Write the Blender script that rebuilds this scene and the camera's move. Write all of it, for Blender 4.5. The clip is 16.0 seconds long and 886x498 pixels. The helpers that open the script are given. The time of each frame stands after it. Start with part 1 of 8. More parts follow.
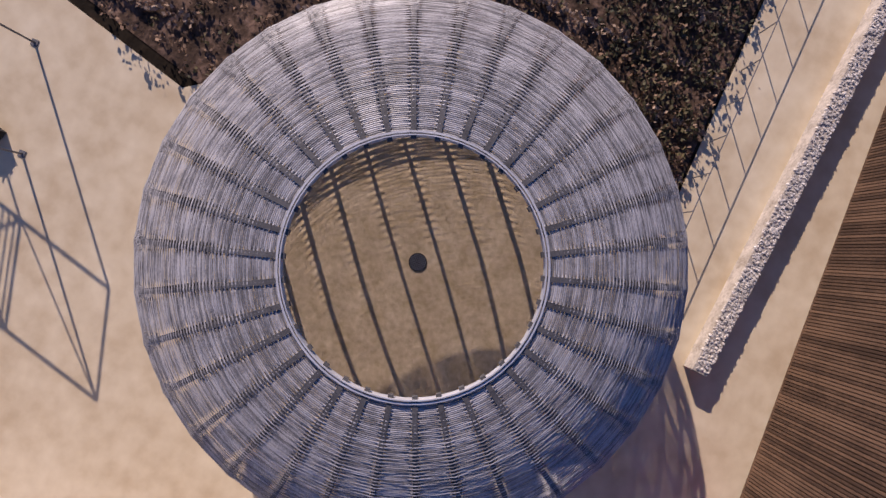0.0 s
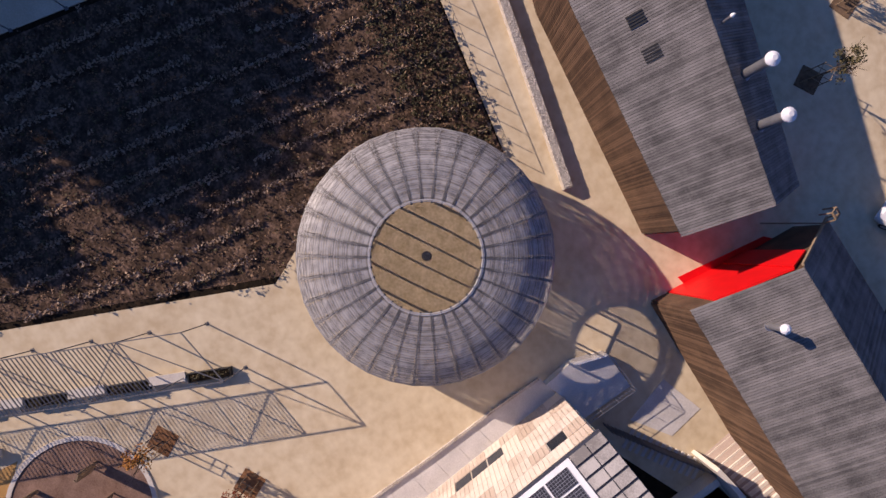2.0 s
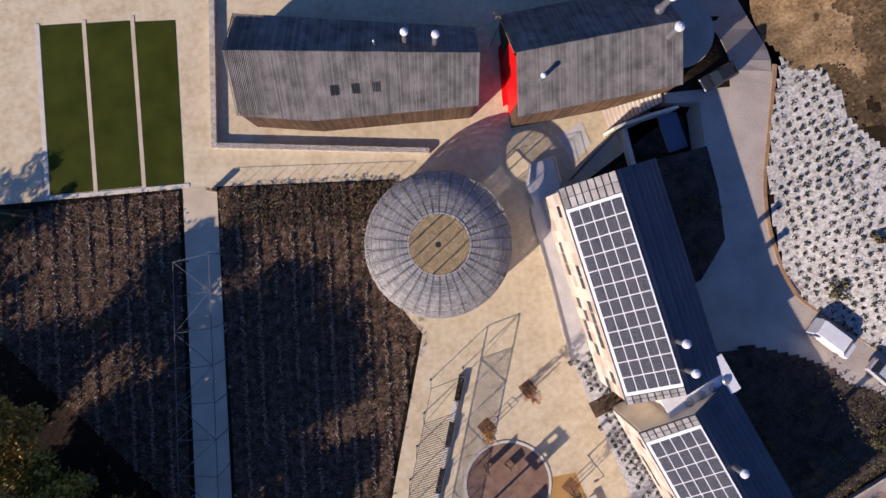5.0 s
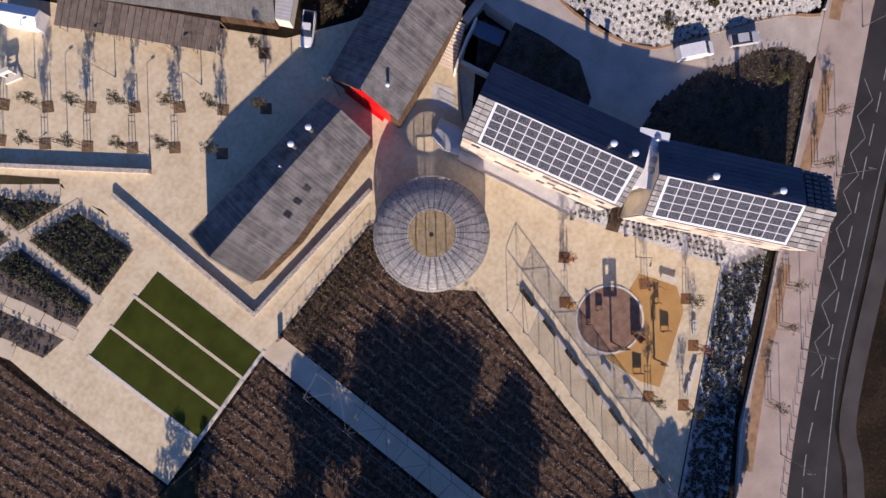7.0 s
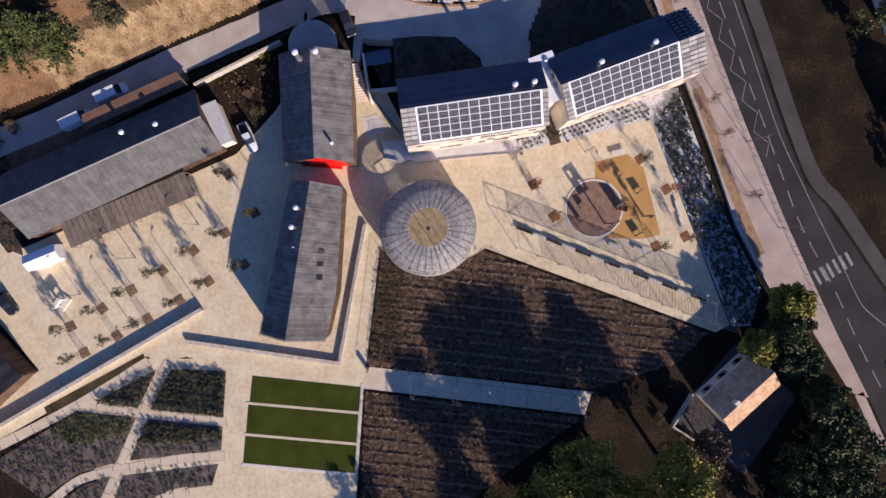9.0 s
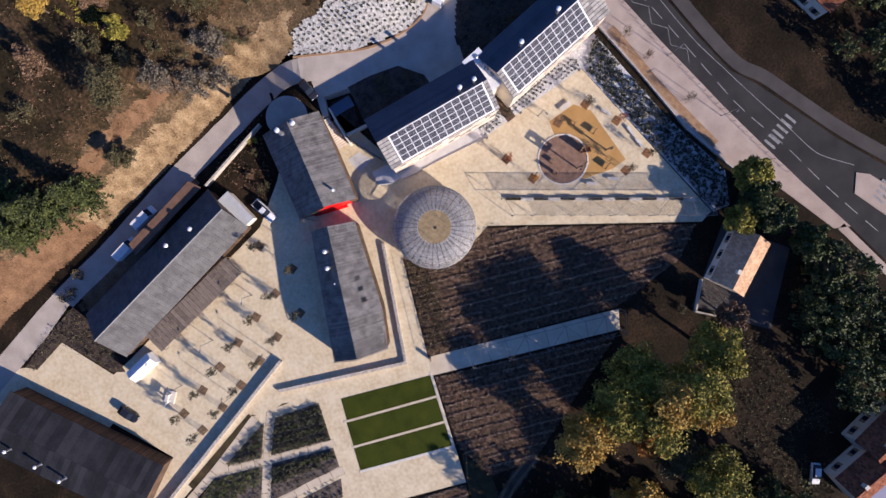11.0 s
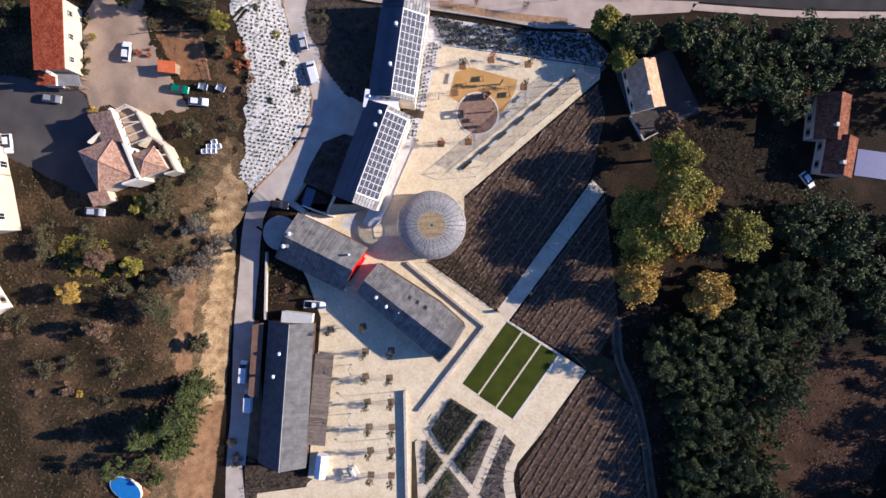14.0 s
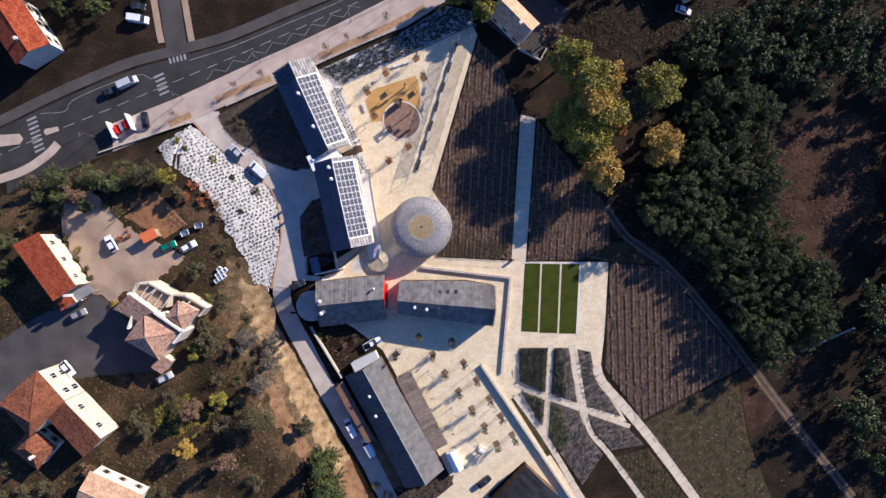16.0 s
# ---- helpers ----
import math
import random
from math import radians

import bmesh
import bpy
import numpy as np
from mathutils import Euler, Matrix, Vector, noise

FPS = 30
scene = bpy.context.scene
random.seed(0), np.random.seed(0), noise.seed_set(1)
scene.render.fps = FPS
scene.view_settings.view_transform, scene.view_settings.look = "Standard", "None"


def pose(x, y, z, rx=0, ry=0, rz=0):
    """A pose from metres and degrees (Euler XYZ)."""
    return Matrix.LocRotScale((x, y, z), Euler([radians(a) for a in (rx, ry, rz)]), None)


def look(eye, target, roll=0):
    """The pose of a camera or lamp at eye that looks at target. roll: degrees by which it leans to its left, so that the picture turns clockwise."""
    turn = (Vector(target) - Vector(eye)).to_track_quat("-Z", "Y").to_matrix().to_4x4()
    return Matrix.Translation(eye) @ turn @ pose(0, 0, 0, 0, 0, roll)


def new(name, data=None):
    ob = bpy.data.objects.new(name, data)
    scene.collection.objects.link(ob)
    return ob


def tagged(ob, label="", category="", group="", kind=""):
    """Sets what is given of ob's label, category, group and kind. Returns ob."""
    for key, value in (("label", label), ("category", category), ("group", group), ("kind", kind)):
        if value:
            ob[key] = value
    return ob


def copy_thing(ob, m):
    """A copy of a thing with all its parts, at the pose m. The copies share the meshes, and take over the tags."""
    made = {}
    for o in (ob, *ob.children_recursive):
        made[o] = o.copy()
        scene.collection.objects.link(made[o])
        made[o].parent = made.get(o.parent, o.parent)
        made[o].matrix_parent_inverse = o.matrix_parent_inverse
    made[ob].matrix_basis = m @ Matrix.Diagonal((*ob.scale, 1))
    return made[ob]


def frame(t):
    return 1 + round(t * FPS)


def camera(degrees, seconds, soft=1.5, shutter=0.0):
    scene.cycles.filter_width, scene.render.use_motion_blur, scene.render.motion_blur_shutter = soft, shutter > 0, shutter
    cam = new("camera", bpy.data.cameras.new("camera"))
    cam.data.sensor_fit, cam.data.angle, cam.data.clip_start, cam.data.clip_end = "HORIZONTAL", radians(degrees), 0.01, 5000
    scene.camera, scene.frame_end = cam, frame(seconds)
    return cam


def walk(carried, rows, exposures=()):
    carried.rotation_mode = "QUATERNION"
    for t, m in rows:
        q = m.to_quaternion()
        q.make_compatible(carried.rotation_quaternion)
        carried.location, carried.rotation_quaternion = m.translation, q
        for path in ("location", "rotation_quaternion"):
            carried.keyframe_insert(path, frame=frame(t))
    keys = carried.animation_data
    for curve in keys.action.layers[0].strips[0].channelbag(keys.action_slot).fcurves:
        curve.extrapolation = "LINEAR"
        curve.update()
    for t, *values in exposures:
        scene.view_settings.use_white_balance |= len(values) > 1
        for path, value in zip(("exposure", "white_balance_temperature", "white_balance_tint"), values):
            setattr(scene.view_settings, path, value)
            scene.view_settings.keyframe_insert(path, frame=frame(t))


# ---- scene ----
cam = camera(80.0, 16.0)
# seconds, x, y, z, yaw, and the small tilts of the downward look
PATH = [
    (0.0, 0.454, -0.102, 19.011, 290.95, 0.246, -1.960),
    (0.5, 0.375, -0.143, 23.342, 279.34, 0.162, -1.924),
    (1.0, 0.324, -0.179, 27.654, 267.66, 0.090, -1.885),
    (1.5, 0.330, -0.203, 31.926, 255.84, 0.040, -1.842),
    (2.0, 0.411, -0.211, 36.145, 243.92, 0.022, -1.792),
    (2.5, 0.555, -0.208, 40.328, 232.37, 0.028, -1.741),
    (3.0, 0.735, -0.194, 44.485, 221.52, 0.045, -1.696),
    (3.5, 0.908, -0.147, 48.571, 210.69, 0.025, -1.669),
    (4.0, 1.044, -0.051, 52.552, 199.11, -0.062, -1.671),
    (4.5, 1.172, 0.062, 56.479, 186.84, -0.159, -1.704),
    (5.0, 1.328, 0.152, 60.409, 174.16, -0.203, -1.764),
    (5.5, 1.507, 0.213, 64.331, 161.40, -0.204, -1.840),
    (6.0, 1.694, 0.247, 68.214, 148.87, -0.190, -1.918),
    (6.5, 1.872, 0.255, 72.030, 136.93, -0.190, -1.984),
    (7.0, 2.027, 0.240, 75.749, 125.89, -0.232, -2.024),
    (7.5, 2.146, 0.210, 79.358, 116.04, -0.335, -2.022),
    (8.0, 2.231, 0.203, 82.911, 107.42, -0.477, -1.943),
    (8.5, 2.288, 0.260, 86.476, 100.01, -0.626, -1.757),
    (9.0, 2.320, 0.378, 90.077, 93.62, -0.771, -1.472),
    (9.5, 2.325, 0.517, 93.702, 87.97, -0.910, -1.129),
    (10.0, 2.305, 0.639, 97.342, 82.76, -1.046, -0.770),
    (10.5, 2.258, 0.703, 100.985, 77.69, -1.177, -0.438),
    (11.0, 2.186, 0.669, 104.620, 72.48, -1.305, -0.175),
    (11.5, 2.091, 0.515, 108.239, 66.88, -1.429, -0.014),
    (12.0, 1.993, 0.286, 111.847, 60.85, -1.550, 0.039),
    (12.5, 1.914, 0.044, 115.450, 54.39, -1.664, -0.011),
    (13.0, 1.873, -0.160, 119.057, 47.54, -1.771, -0.156),
    (13.5, 1.862, -0.327, 122.676, 40.31, -1.864, -0.369),
    (14.0, 1.868, -0.468, 126.317, 32.74, -1.936, -0.621),
    (14.5, 1.881, -0.598, 129.987, 24.86, -1.982, -0.879),
    (15.0, 1.890, -0.726, 133.692, 16.72, -1.997, -1.121),
    (15.5, 1.895, -0.854, 137.423, 8.41, -1.990, -1.347),
    (16.0, 1.897, -0.983, 141.167, 0.00, -1.972, -1.566),
]
walk(cam, [(t, pose(x, y, z, 0, 0, yaw) @ pose(0, 0, 0, a) @ pose(0, 0, 0, 0, b)) for t, x, y, z, yaw, a, b in PATH],
     [(0.0, 0.13, 5950, 31), (1.0, 0.15, 6450, 33), (2.5, 0.25, 6300, 28), (3.5, 0.30, 6200, 23), (4.5, 0.34, 6100, 23), (8.0, 0.43, 6100, 25), (11.5, 0.66, 5830, 21), (13.5, 0.86, 5730, 19), (16.0, 0.86, 5730, 19)])

# ---- sky, sun, exposure ----
SUN_EL, SUN_AZ = radians(23.0), radians(37.5)
world = bpy.data.worlds.new("sky")
scene.world = world
world.use_nodes = True
wn = world.node_tree
sky = wn.nodes.new("ShaderNodeTexSky")
sky.sky_type, sky.sun_disc = "NISHITA", False
sky.air_density, sky.dust_density, sky.ozone_density = 1.0, 0.2, 5.0
sky.sun_elevation, sky.sun_rotation = SUN_EL, radians(90) - SUN_AZ
tint = wn.nodes.new("ShaderNodeMix")
tint.data_type, tint.blend_type = "RGBA", "MULTIPLY"
tint.inputs[0].default_value = 1.0
tint.inputs[7].default_value = (0.74, 0.94, 1.22, 1)
wn.links.new(sky.outputs[0], tint.inputs[6])
wn.links.new(tint.outputs[2], wn.nodes["Background"].inputs[0])
wn.nodes["Background"].inputs[1].default_value = 0.074
sun = new("sun", bpy.data.lights.new("sun", "SUN"))
sun.data.energy, sun.data.angle, sun.data.color = 5.0, radians(0.5), (1.0, 0.87, 0.66)
sun.matrix_world = look((100 * math.cos(SUN_EL) * math.cos(SUN_AZ), 100 * math.cos(SUN_EL) * math.sin(SUN_AZ), 100 * math.sin(SUN_EL)), (0, 0, 0))


# ---- materials ----
def surf(name, dark, light, big=2.0, fine=0.15, rough=0.85, bump=0.25, metal=0.0, piece="", stretch=None, mid=None, vary=0.34):
    """A rough surface of two colours, mixed by noise of two sizes (metres), with a fine relief."""
    m = bpy.data.materials.new(name)
    m.use_nodes = True
    nt = m.node_tree
    b = nt.nodes["Principled BSDF"]
    b.inputs["Roughness"].default_value, b.inputs["Metallic"].default_value = rough, metal
    b.inputs["Specular IOR Level"].default_value = 0.12 if rough >= 0.85 else 0.4
    at = nt.nodes.new("ShaderNodeTexCoord" if stretch else "ShaderNodeNewGeometry")
    at_out = at.outputs["Object"] if stretch else at.outputs["Position"]
    if stretch:
        mp = nt.nodes.new("ShaderNodeMapping")
        mp.inputs["Scale"].default_value = stretch
        nt.links.new(at_out, mp.inputs[0])
        at_out = mp.outputs[0]
    n1, n2 = nt.nodes.new("ShaderNodeTexNoise"), nt.nodes.new("ShaderNodeTexNoise")
    for n, size, detail in ((n1, big, 3.0), (n2, fine, 4.0)):
        n.inputs["Scale"].default_value, n.inputs["Detail"].default_value = 1.0 / size, detail
        nt.links.new(at_out, n.inputs["Vector"])
    mix = nt.nodes.new("ShaderNodeMath")
    mix.operation = "MULTIPLY_ADD"
    mix.inputs[1].default_value = 0.55
    nt.links.new(n1.outputs[0], mix.inputs[0])
    half = nt.nodes.new("ShaderNodeMath")
    half.operation = "MULTIPLY"
    half.inputs[1].default_value = 0.45
    nt.links.new(n2.outputs[0], half.inputs[0])
    nt.links.new(half.outputs[0], mix.inputs[2])
    value = mix.outputs[0]
    if piece:
        src = nt.nodes.new("ShaderNodeObjectInfo" if piece == "object" else "ShaderNodeNewGeometry")
        add = nt.nodes.new("ShaderNodeMath")
        add.operation = "MULTIPLY_ADD"
        add.inputs[1].default_value, add.inputs[2].default_value = vary, -vary / 2
        nt.links.new(src.outputs["Random" if piece == "object" else "Random Per Island"], add.inputs[0])
        tot = nt.nodes.new("ShaderNodeMath")
        nt.links.new(value, tot.inputs[0])
        nt.links.new(add.outputs[0], tot.inputs[1])
        value = tot.outputs[0]
    ramp = nt.nodes.new("ShaderNodeValToRGB")
    ramp.color_ramp.elements[0].position, ramp.color_ramp.elements[1].position = 0.33, 0.67
    ramp.color_ramp.elements[0].color, ramp.color_ramp.elements[1].color = (*dark, 1), (*light, 1)
    if mid:
        ramp.color_ramp.elements.new(0.5).color = (*mid, 1)
    nt.links.new(value, ramp.inputs[0])
    nt.links.new(ramp.outputs[0], b.inputs["Base Color"])
    if bump:
        bp = nt.nodes.new("ShaderNodeBump")
        bp.inputs["Strength"].default_value, bp.inputs["Distance"].default_value = bump, fine * 0.3
        nt.links.new(n2.outputs[0], bp.inputs["Height"])
        nt.links.new(bp.outputs[0], b.inputs["Normal"])
    return m


def plain(name, colour, rough=0.5, metal=0.0):
    return surf(name, tuple(0.88 * c for c in colour), tuple(min(1.0, 1.1 * c) for c in colour), 0.8, 0.06, rough, 0.05, metal)


SOIL = surf("dry soil and scrub", (0.008, 0.006, 0.004), (0.05, 0.03, 0.018), 6.0, 0.5, 0.95, 0.6, mid=(0.02, 0.014, 0.008))
SAND = surf("compacted sand gravel", (0.545, 0.43, 0.27), (0.725, 0.62, 0.43), 2.8, 0.7, 0.95, 0.05, mid=(0.645, 0.535, 0.355))
PATHS = surf("pale concrete path", (0.50, 0.41, 0.29), (0.68, 0.58, 0.43), 2.5, 0.1, 0.9, 0.12)
TRACK = surf("grey gravel road", (0.36, 0.305, 0.255), (0.54, 0.47, 0.40), 3.0, 0.15, 0.95, 0.25)
DRIVE = surf("dusty driveway", (0.24, 0.17, 0.12), (0.42, 0.31, 0.22), 4.0, 0.2, 0.95, 0.25)
ASPHALT = surf("asphalt", (0.026, 0.025, 0.025), (0.055, 0.052, 0.051), 5.0, 0.06, 0.9, 0.15)
OLDASPH = surf("worn asphalt", (0.05, 0.045, 0.043), (0.095, 0.085, 0.08), 5.0, 0.06, 0.9, 0.15)
SIDEWALK = surf("pinkish pavement", (0.36, 0.28, 0.23), (0.50, 0.40, 0.33), 3.0, 0.1, 0.9, 0.1)
BARK = surf("bark mulch", (0.16, 0.075, 0.035), (0.33, 0.17, 0.08), 1.5, 0.12, 0.95, 0.5)
BARKPALE = surf("pale bark mulch", (0.24, 0.14, 0.075), (0.44, 0.28, 0.16), 1.0, 0.12, 0.95, 0.5)
ORANGE = surf("ochre play surface", (0.40, 0.22, 0.07), (0.54, 0.32, 0.12), 3.0, 0.1, 0.9, 0.1)
REDBROWN = surf("red brown wood chips", (0.16, 0.095, 0.065), (0.31, 0.20, 0.145), 1.0, 0.1, 0.95, 0.5)
MULCH = surf("white mulch fabric", (0.20, 0.19, 0.18), (0.55, 0.535, 0.51), 0.5, 0.25, 0.9, 0.4)
MULCHBED = surf("white bed fabric", (0.36, 0.345, 0.33), (0.78, 0.765, 0.74), 0.5, 0.2, 0.9, 0.3)
EMBANK = surf("bare ochre embankment", (0.09, 0.056, 0.028), (0.38, 0.275, 0.155), 2.2, 0.3, 0.95, 0.6, mid=(0.225, 0.15, 0.08))
LAWN = surf("mown lawn", (0.024, 0.034, 0.003), (0.055, 0.066, 0.007), 3.0, 0.08, 0.9, 0.4)
ROUGHGRASS = surf("rough autumn grass", (0.02, 0.018, 0.008), (0.095, 0.07, 0.036), 2.0, 0.2, 0.95, 0.6)
VINESOIL = surf("vineyard soil", (0.024, 0.016, 0.011), (0.24, 0.155, 0.11), 0.9, 0.22, 0.95, 0.8, mid=(0.08, 0.052, 0.036))
STRAW = surf("dry straw", (0.22, 0.15, 0.10), (0.52, 0.39, 0.28), 0.7, 0.1, 0.95, 0.4)
GABION = surf("pale stone wall", (0.30, 0.26, 0.21), (0.64, 0.58, 0.50), 0.5, 0.1, 0.9, 0.7)
STONE = surf("loose pale stone", (0.45, 0.41, 0.36), (0.72, 0.67, 0.60), 0.6, 0.06, 0.9, 0.4, piece="island")
DARKSHEET = surf("dark standing seam sheet", (0.045, 0.05, 0.07), (0.085, 0.09, 0.115), 3.0, 0.2, 0.45, 0.05, 0.3, piece="object", vary=0.2)
KERB = surf("white concrete kerb", (0.55, 0.50, 0.43), (0.72, 0.67, 0.58), 1.0, 0.1, 0.85, 0.1)
GREYWOOD = surf("weathered grey boards", (0.10, 0.095, 0.092), (0.25, 0.235, 0.225), 1.5, 0.08, 0.8, 0.25, piece="island")
GREYWOOD_PIECE = surf("weathered grey roof board", (0.085, 0.080, 0.076), (0.275, 0.257, 0.241), 1.4, 0.06, 0.85, 0.4, piece="object", vary=0.14)
FIBRE_PIECE = surf("grey fibre cement sheet", (0.082, 0.08, 0.078), (0.165, 0.16, 0.155), 1.6, 0.2, 0.9, 0.2, piece="object", vary=0.08)
DARKMETAL_PIECE = surf("dark roof sheet", (0.018, 0.018, 0.021), (0.042, 0.042, 0.047), 3.0, 0.2, 0.9, 0.05, 0.0, piece="object")
LARCH = surf("brown larch cladding", (0.058, 0.032, 0.018), (0.165, 0.097, 0.056), 1.5, 0.08, 0.8, 0.2, piece="island")
PALEWOOD = surf("pale cream larch cladding", (0.50, 0.40, 0.31), (0.74, 0.64, 0.53), 1.5, 0.1, 0.8, 0.2, piece="object", vary=0.45)
SLAT = surf("silvered chestnut slat", (0.15, 0.144, 0.139), (0.47, 0.452, 0.436), 0.5, 0.05, 0.45, 0.2, piece="object", vary=0.3)
RIB = surf("dark rib", (0.055, 0.052, 0.05), (0.13, 0.124, 0.118), 0.6, 0.05, 0.7, 0.2)
DARKMETAL = surf("dark seamed metal", (0.045, 0.05, 0.07), (0.085, 0.09, 0.115), 3.0, 0.2, 0.45, 0.05, 0.3, piece="island")
STEEL = surf("galvanised steel", (0.35, 0.35, 0.36), (0.55, 0.55, 0.56), 0.6, 0.05, 0.4, 0.05, 0.8)
CREAM = surf("pale cream render", (0.62, 0.56, 0.46), (0.80, 0.74, 0.63), 1.5, 0.1, 0.85, 0.1)
PALESLAT = surf("pale weathered larch slat", (0.20, 0.185, 0.17), (0.46, 0.43, 0.395), 1.0, 0.08, 0.8, 0.3, piece="object", vary=0.3)
RUBBLE = surf("brown rubble", (0.07, 0.055, 0.045), (0.36, 0.30, 0.26), 0.6, 0.1, 0.9, 0.4, piece="island", vary=0.6)
TANPLASTER = surf("tan plaster", (0.44, 0.365, 0.27), (0.62, 0.53, 0.41), 2.0, 0.15, 0.9, 0.1)
PERGOLA = surf("grey zinc pergola steel", (0.11, 0.11, 0.115), (0.19, 0.19, 0.195), 0.6, 0.05, 0.6, 0.05, 0.3)
HOOP = surf("pale dull zinc", (0.42, 0.42, 0.43), (0.62, 0.62, 0.62), 0.6, 0.05, 0.7, 0.05, 0.2)
GREYSTEEL = surf("grey painted steel", (0.13, 0.13, 0.14), (0.21, 0.21, 0.225), 0.6, 0.05, 0.5, 0.05, 0.4)
FIBRE = surf("grey fibre cement roof", (0.21, 0.205, 0.20), (0.33, 0.32, 0.31), 2.5, 0.2, 0.9, 0.2, piece="island")
WHITE = plain("white painted metal", (0.78, 0.78, 0.78), 0.4)
PLASTER = surf("cream plaster", (0.60, 0.53, 0.42), (0.78, 0.71, 0.59), 2.0, 0.15, 0.9, 0.1)
REDTILE = surf("orange red clay tiles", (0.25, 0.045, 0.018), (0.42, 0.105, 0.045), 1.5, 0.12, 0.85, 0.3, piece="island")
PINKTILE = surf("faded pink clay tiles", (0.29, 0.16, 0.105), (0.53, 0.335, 0.235), 0.8, 0.12, 0.9, 0.4, piece="island")
RED = plain("signal red panel", (0.68, 0.006, 0.004), 0.5)
RUST = surf("rusty orange pallets", (0.28, 0.11, 0.045), (0.45, 0.20, 0.09), 0.8, 0.1, 0.85, 0.3, piece="island")
BLACK = plain("black rubber", (0.02, 0.02, 0.02), 0.7)
GLASS = plain("dark glazing", (0.02, 0.025, 0.035), 0.08)
BLUEGLASS = plain("bluish roof membrane", (0.16, 0.20, 0.29), 0.35)
PALETILE = surf("pale pinkish tiles", (0.46, 0.28, 0.165), (0.68, 0.45, 0.28), 1.5, 0.12, 0.9, 0.3, piece="island")
DIRT = surf("dirt track", (0.035, 0.028, 0.022), (0.12, 0.095, 0.075), 2.0, 0.2, 0.95, 0.4)
HILLGRASS = surf("dry hillside grass", (0.012, 0.010, 0.005), (0.12, 0.07, 0.036), 7.0, 0.6, 0.95, 0.7, mid=(0.038, 0.027, 0.013))
BAREFIELD = surf("bare reddish field", (0.018, 0.010, 0.006), (0.10, 0.053, 0.032), 5.0, 0.5, 0.95, 0.6, mid=(0.05, 0.027, 0.016))
SOILBROWN = surf("trodden brown earth", (0.085, 0.055, 0.033), (0.25, 0.165, 0.10), 3.0, 0.3, 0.95, 0.5)
BANKGRASS = surf("dry bank grass", (0.035, 0.026, 0.014), (0.22, 0.145, 0.08), 2.5, 0.4, 0.95, 0.8, mid=(0.09, 0.06, 0.032))
BROWNTILE = surf("dark red brown tiles", (0.13, 0.045, 0.025), (0.30, 0.115, 0.06), 1.2, 0.12, 0.9, 0.4, piece="island")
BEDSCRUB = surf("planted bed mulch", (0.022, 0.017, 0.014), (0.11, 0.08, 0.065), 1.5, 0.3, 0.95, 0.7)
DECK = surf("smooth pale concrete", (0.50, 0.48, 0.45), (0.68, 0.655, 0.62), 1.5, 0.1, 0.5, 0.05)
BEDSOIL = surf("greyish brown bed soil", (0.065, 0.05, 0.04), (0.19, 0.153, 0.13), 1.2, 0.2, 0.95, 0.6)
LEANROOF = surf("rust brown roof sheet", (0.12, 0.065, 0.04), (0.22, 0.125, 0.08), 1.5, 0.2, 0.7, 0.2)
CANE = surf("brown cane panel", (0.13, 0.102, 0.08), (0.25, 0.20, 0.16), 0.8, 0.05, 0.9, 0.4, piece="object", vary=0.2)
STAKE = surf("stake timber", (0.20, 0.14, 0.085), (0.35, 0.26, 0.17), 0.6, 0.05, 0.85, 0.2)
BANKTRACK = surf("brown earth terrace", (0.085, 0.045, 0.023), (0.24, 0.14, 0.075), 2.0, 0.3, 0.95, 0.5)
TRUNK = surf("tree bark", (0.06, 0.045, 0.032), (0.16, 0.12, 0.09), 0.5, 0.08, 0.95, 0.6)


def leaf(name, a, b):
    return surf(name, a, b, 3.0, 0.5, 0.75, 0.0, piece="island")


LEAF_GREEN = leaf("yellow green leaves", (0.085, 0.08, 0.011), (0.36, 0.305, 0.042))
LEAF_GOLD = leaf("golden leaves", (0.26, 0.16, 0.025), (0.52, 0.34, 0.07))
LEAF_ORANGE = leaf("orange leaves", (0.27, 0.10, 0.012), (0.5, 0.22, 0.03))
LEAF_PINE = leaf("pine needles", (0.010, 0.016, 0.005), (0.105, 0.125, 0.028))
LEAF_SCRUB = leaf("olive scrub leaves", (0.035, 0.035, 0.013), (0.13, 0.105, 0.045))
LEAF_DRY = leaf("dry brown leaves", (0.06, 0.035, 0.02), (0.25, 0.15, 0.085))
LEAF_BARE = leaf("grey brown twigs", (0.055, 0.045, 0.032), (0.21, 0.175, 0.125))
LEAF_RUST = leaf("rust red leaves", (0.22, 0.055, 0.02), (0.42, 0.14, 0.05))
LEAF_LIME = leaf("fresh green leaves", (0.03, 0.045, 0.006), (0.13, 0.15, 0.022))
LEAF_LAV = leaf("grey green herbs", (0.012, 0.015, 0.009), (0.06, 0.062, 0.035))


# ---- building helpers ----
def part(name, bm, material, parent=None, label=""):
    """Link a bmesh as one mesh object, under a parent if there is one."""
    me = bpy.data.meshes.new(name)
    bm.to_mesh(me)
    bm.free()
    for m in material if isinstance(material, (list, tuple)) else (material,):
        me.materials.append(m)
    ob = new(name, me)
    if parent is not None:
        ob.parent = parent
    return tagged(ob, label)


def raw(name, verts, faces, material, parent=None, label=""):
    me = bpy.data.meshes.new(name)
    me.from_pydata(verts, [], faces)
    me.materials.append(material)
    ob = new(name, me)
    if parent is not None:
        ob.parent = parent
    return tagged(ob, label)


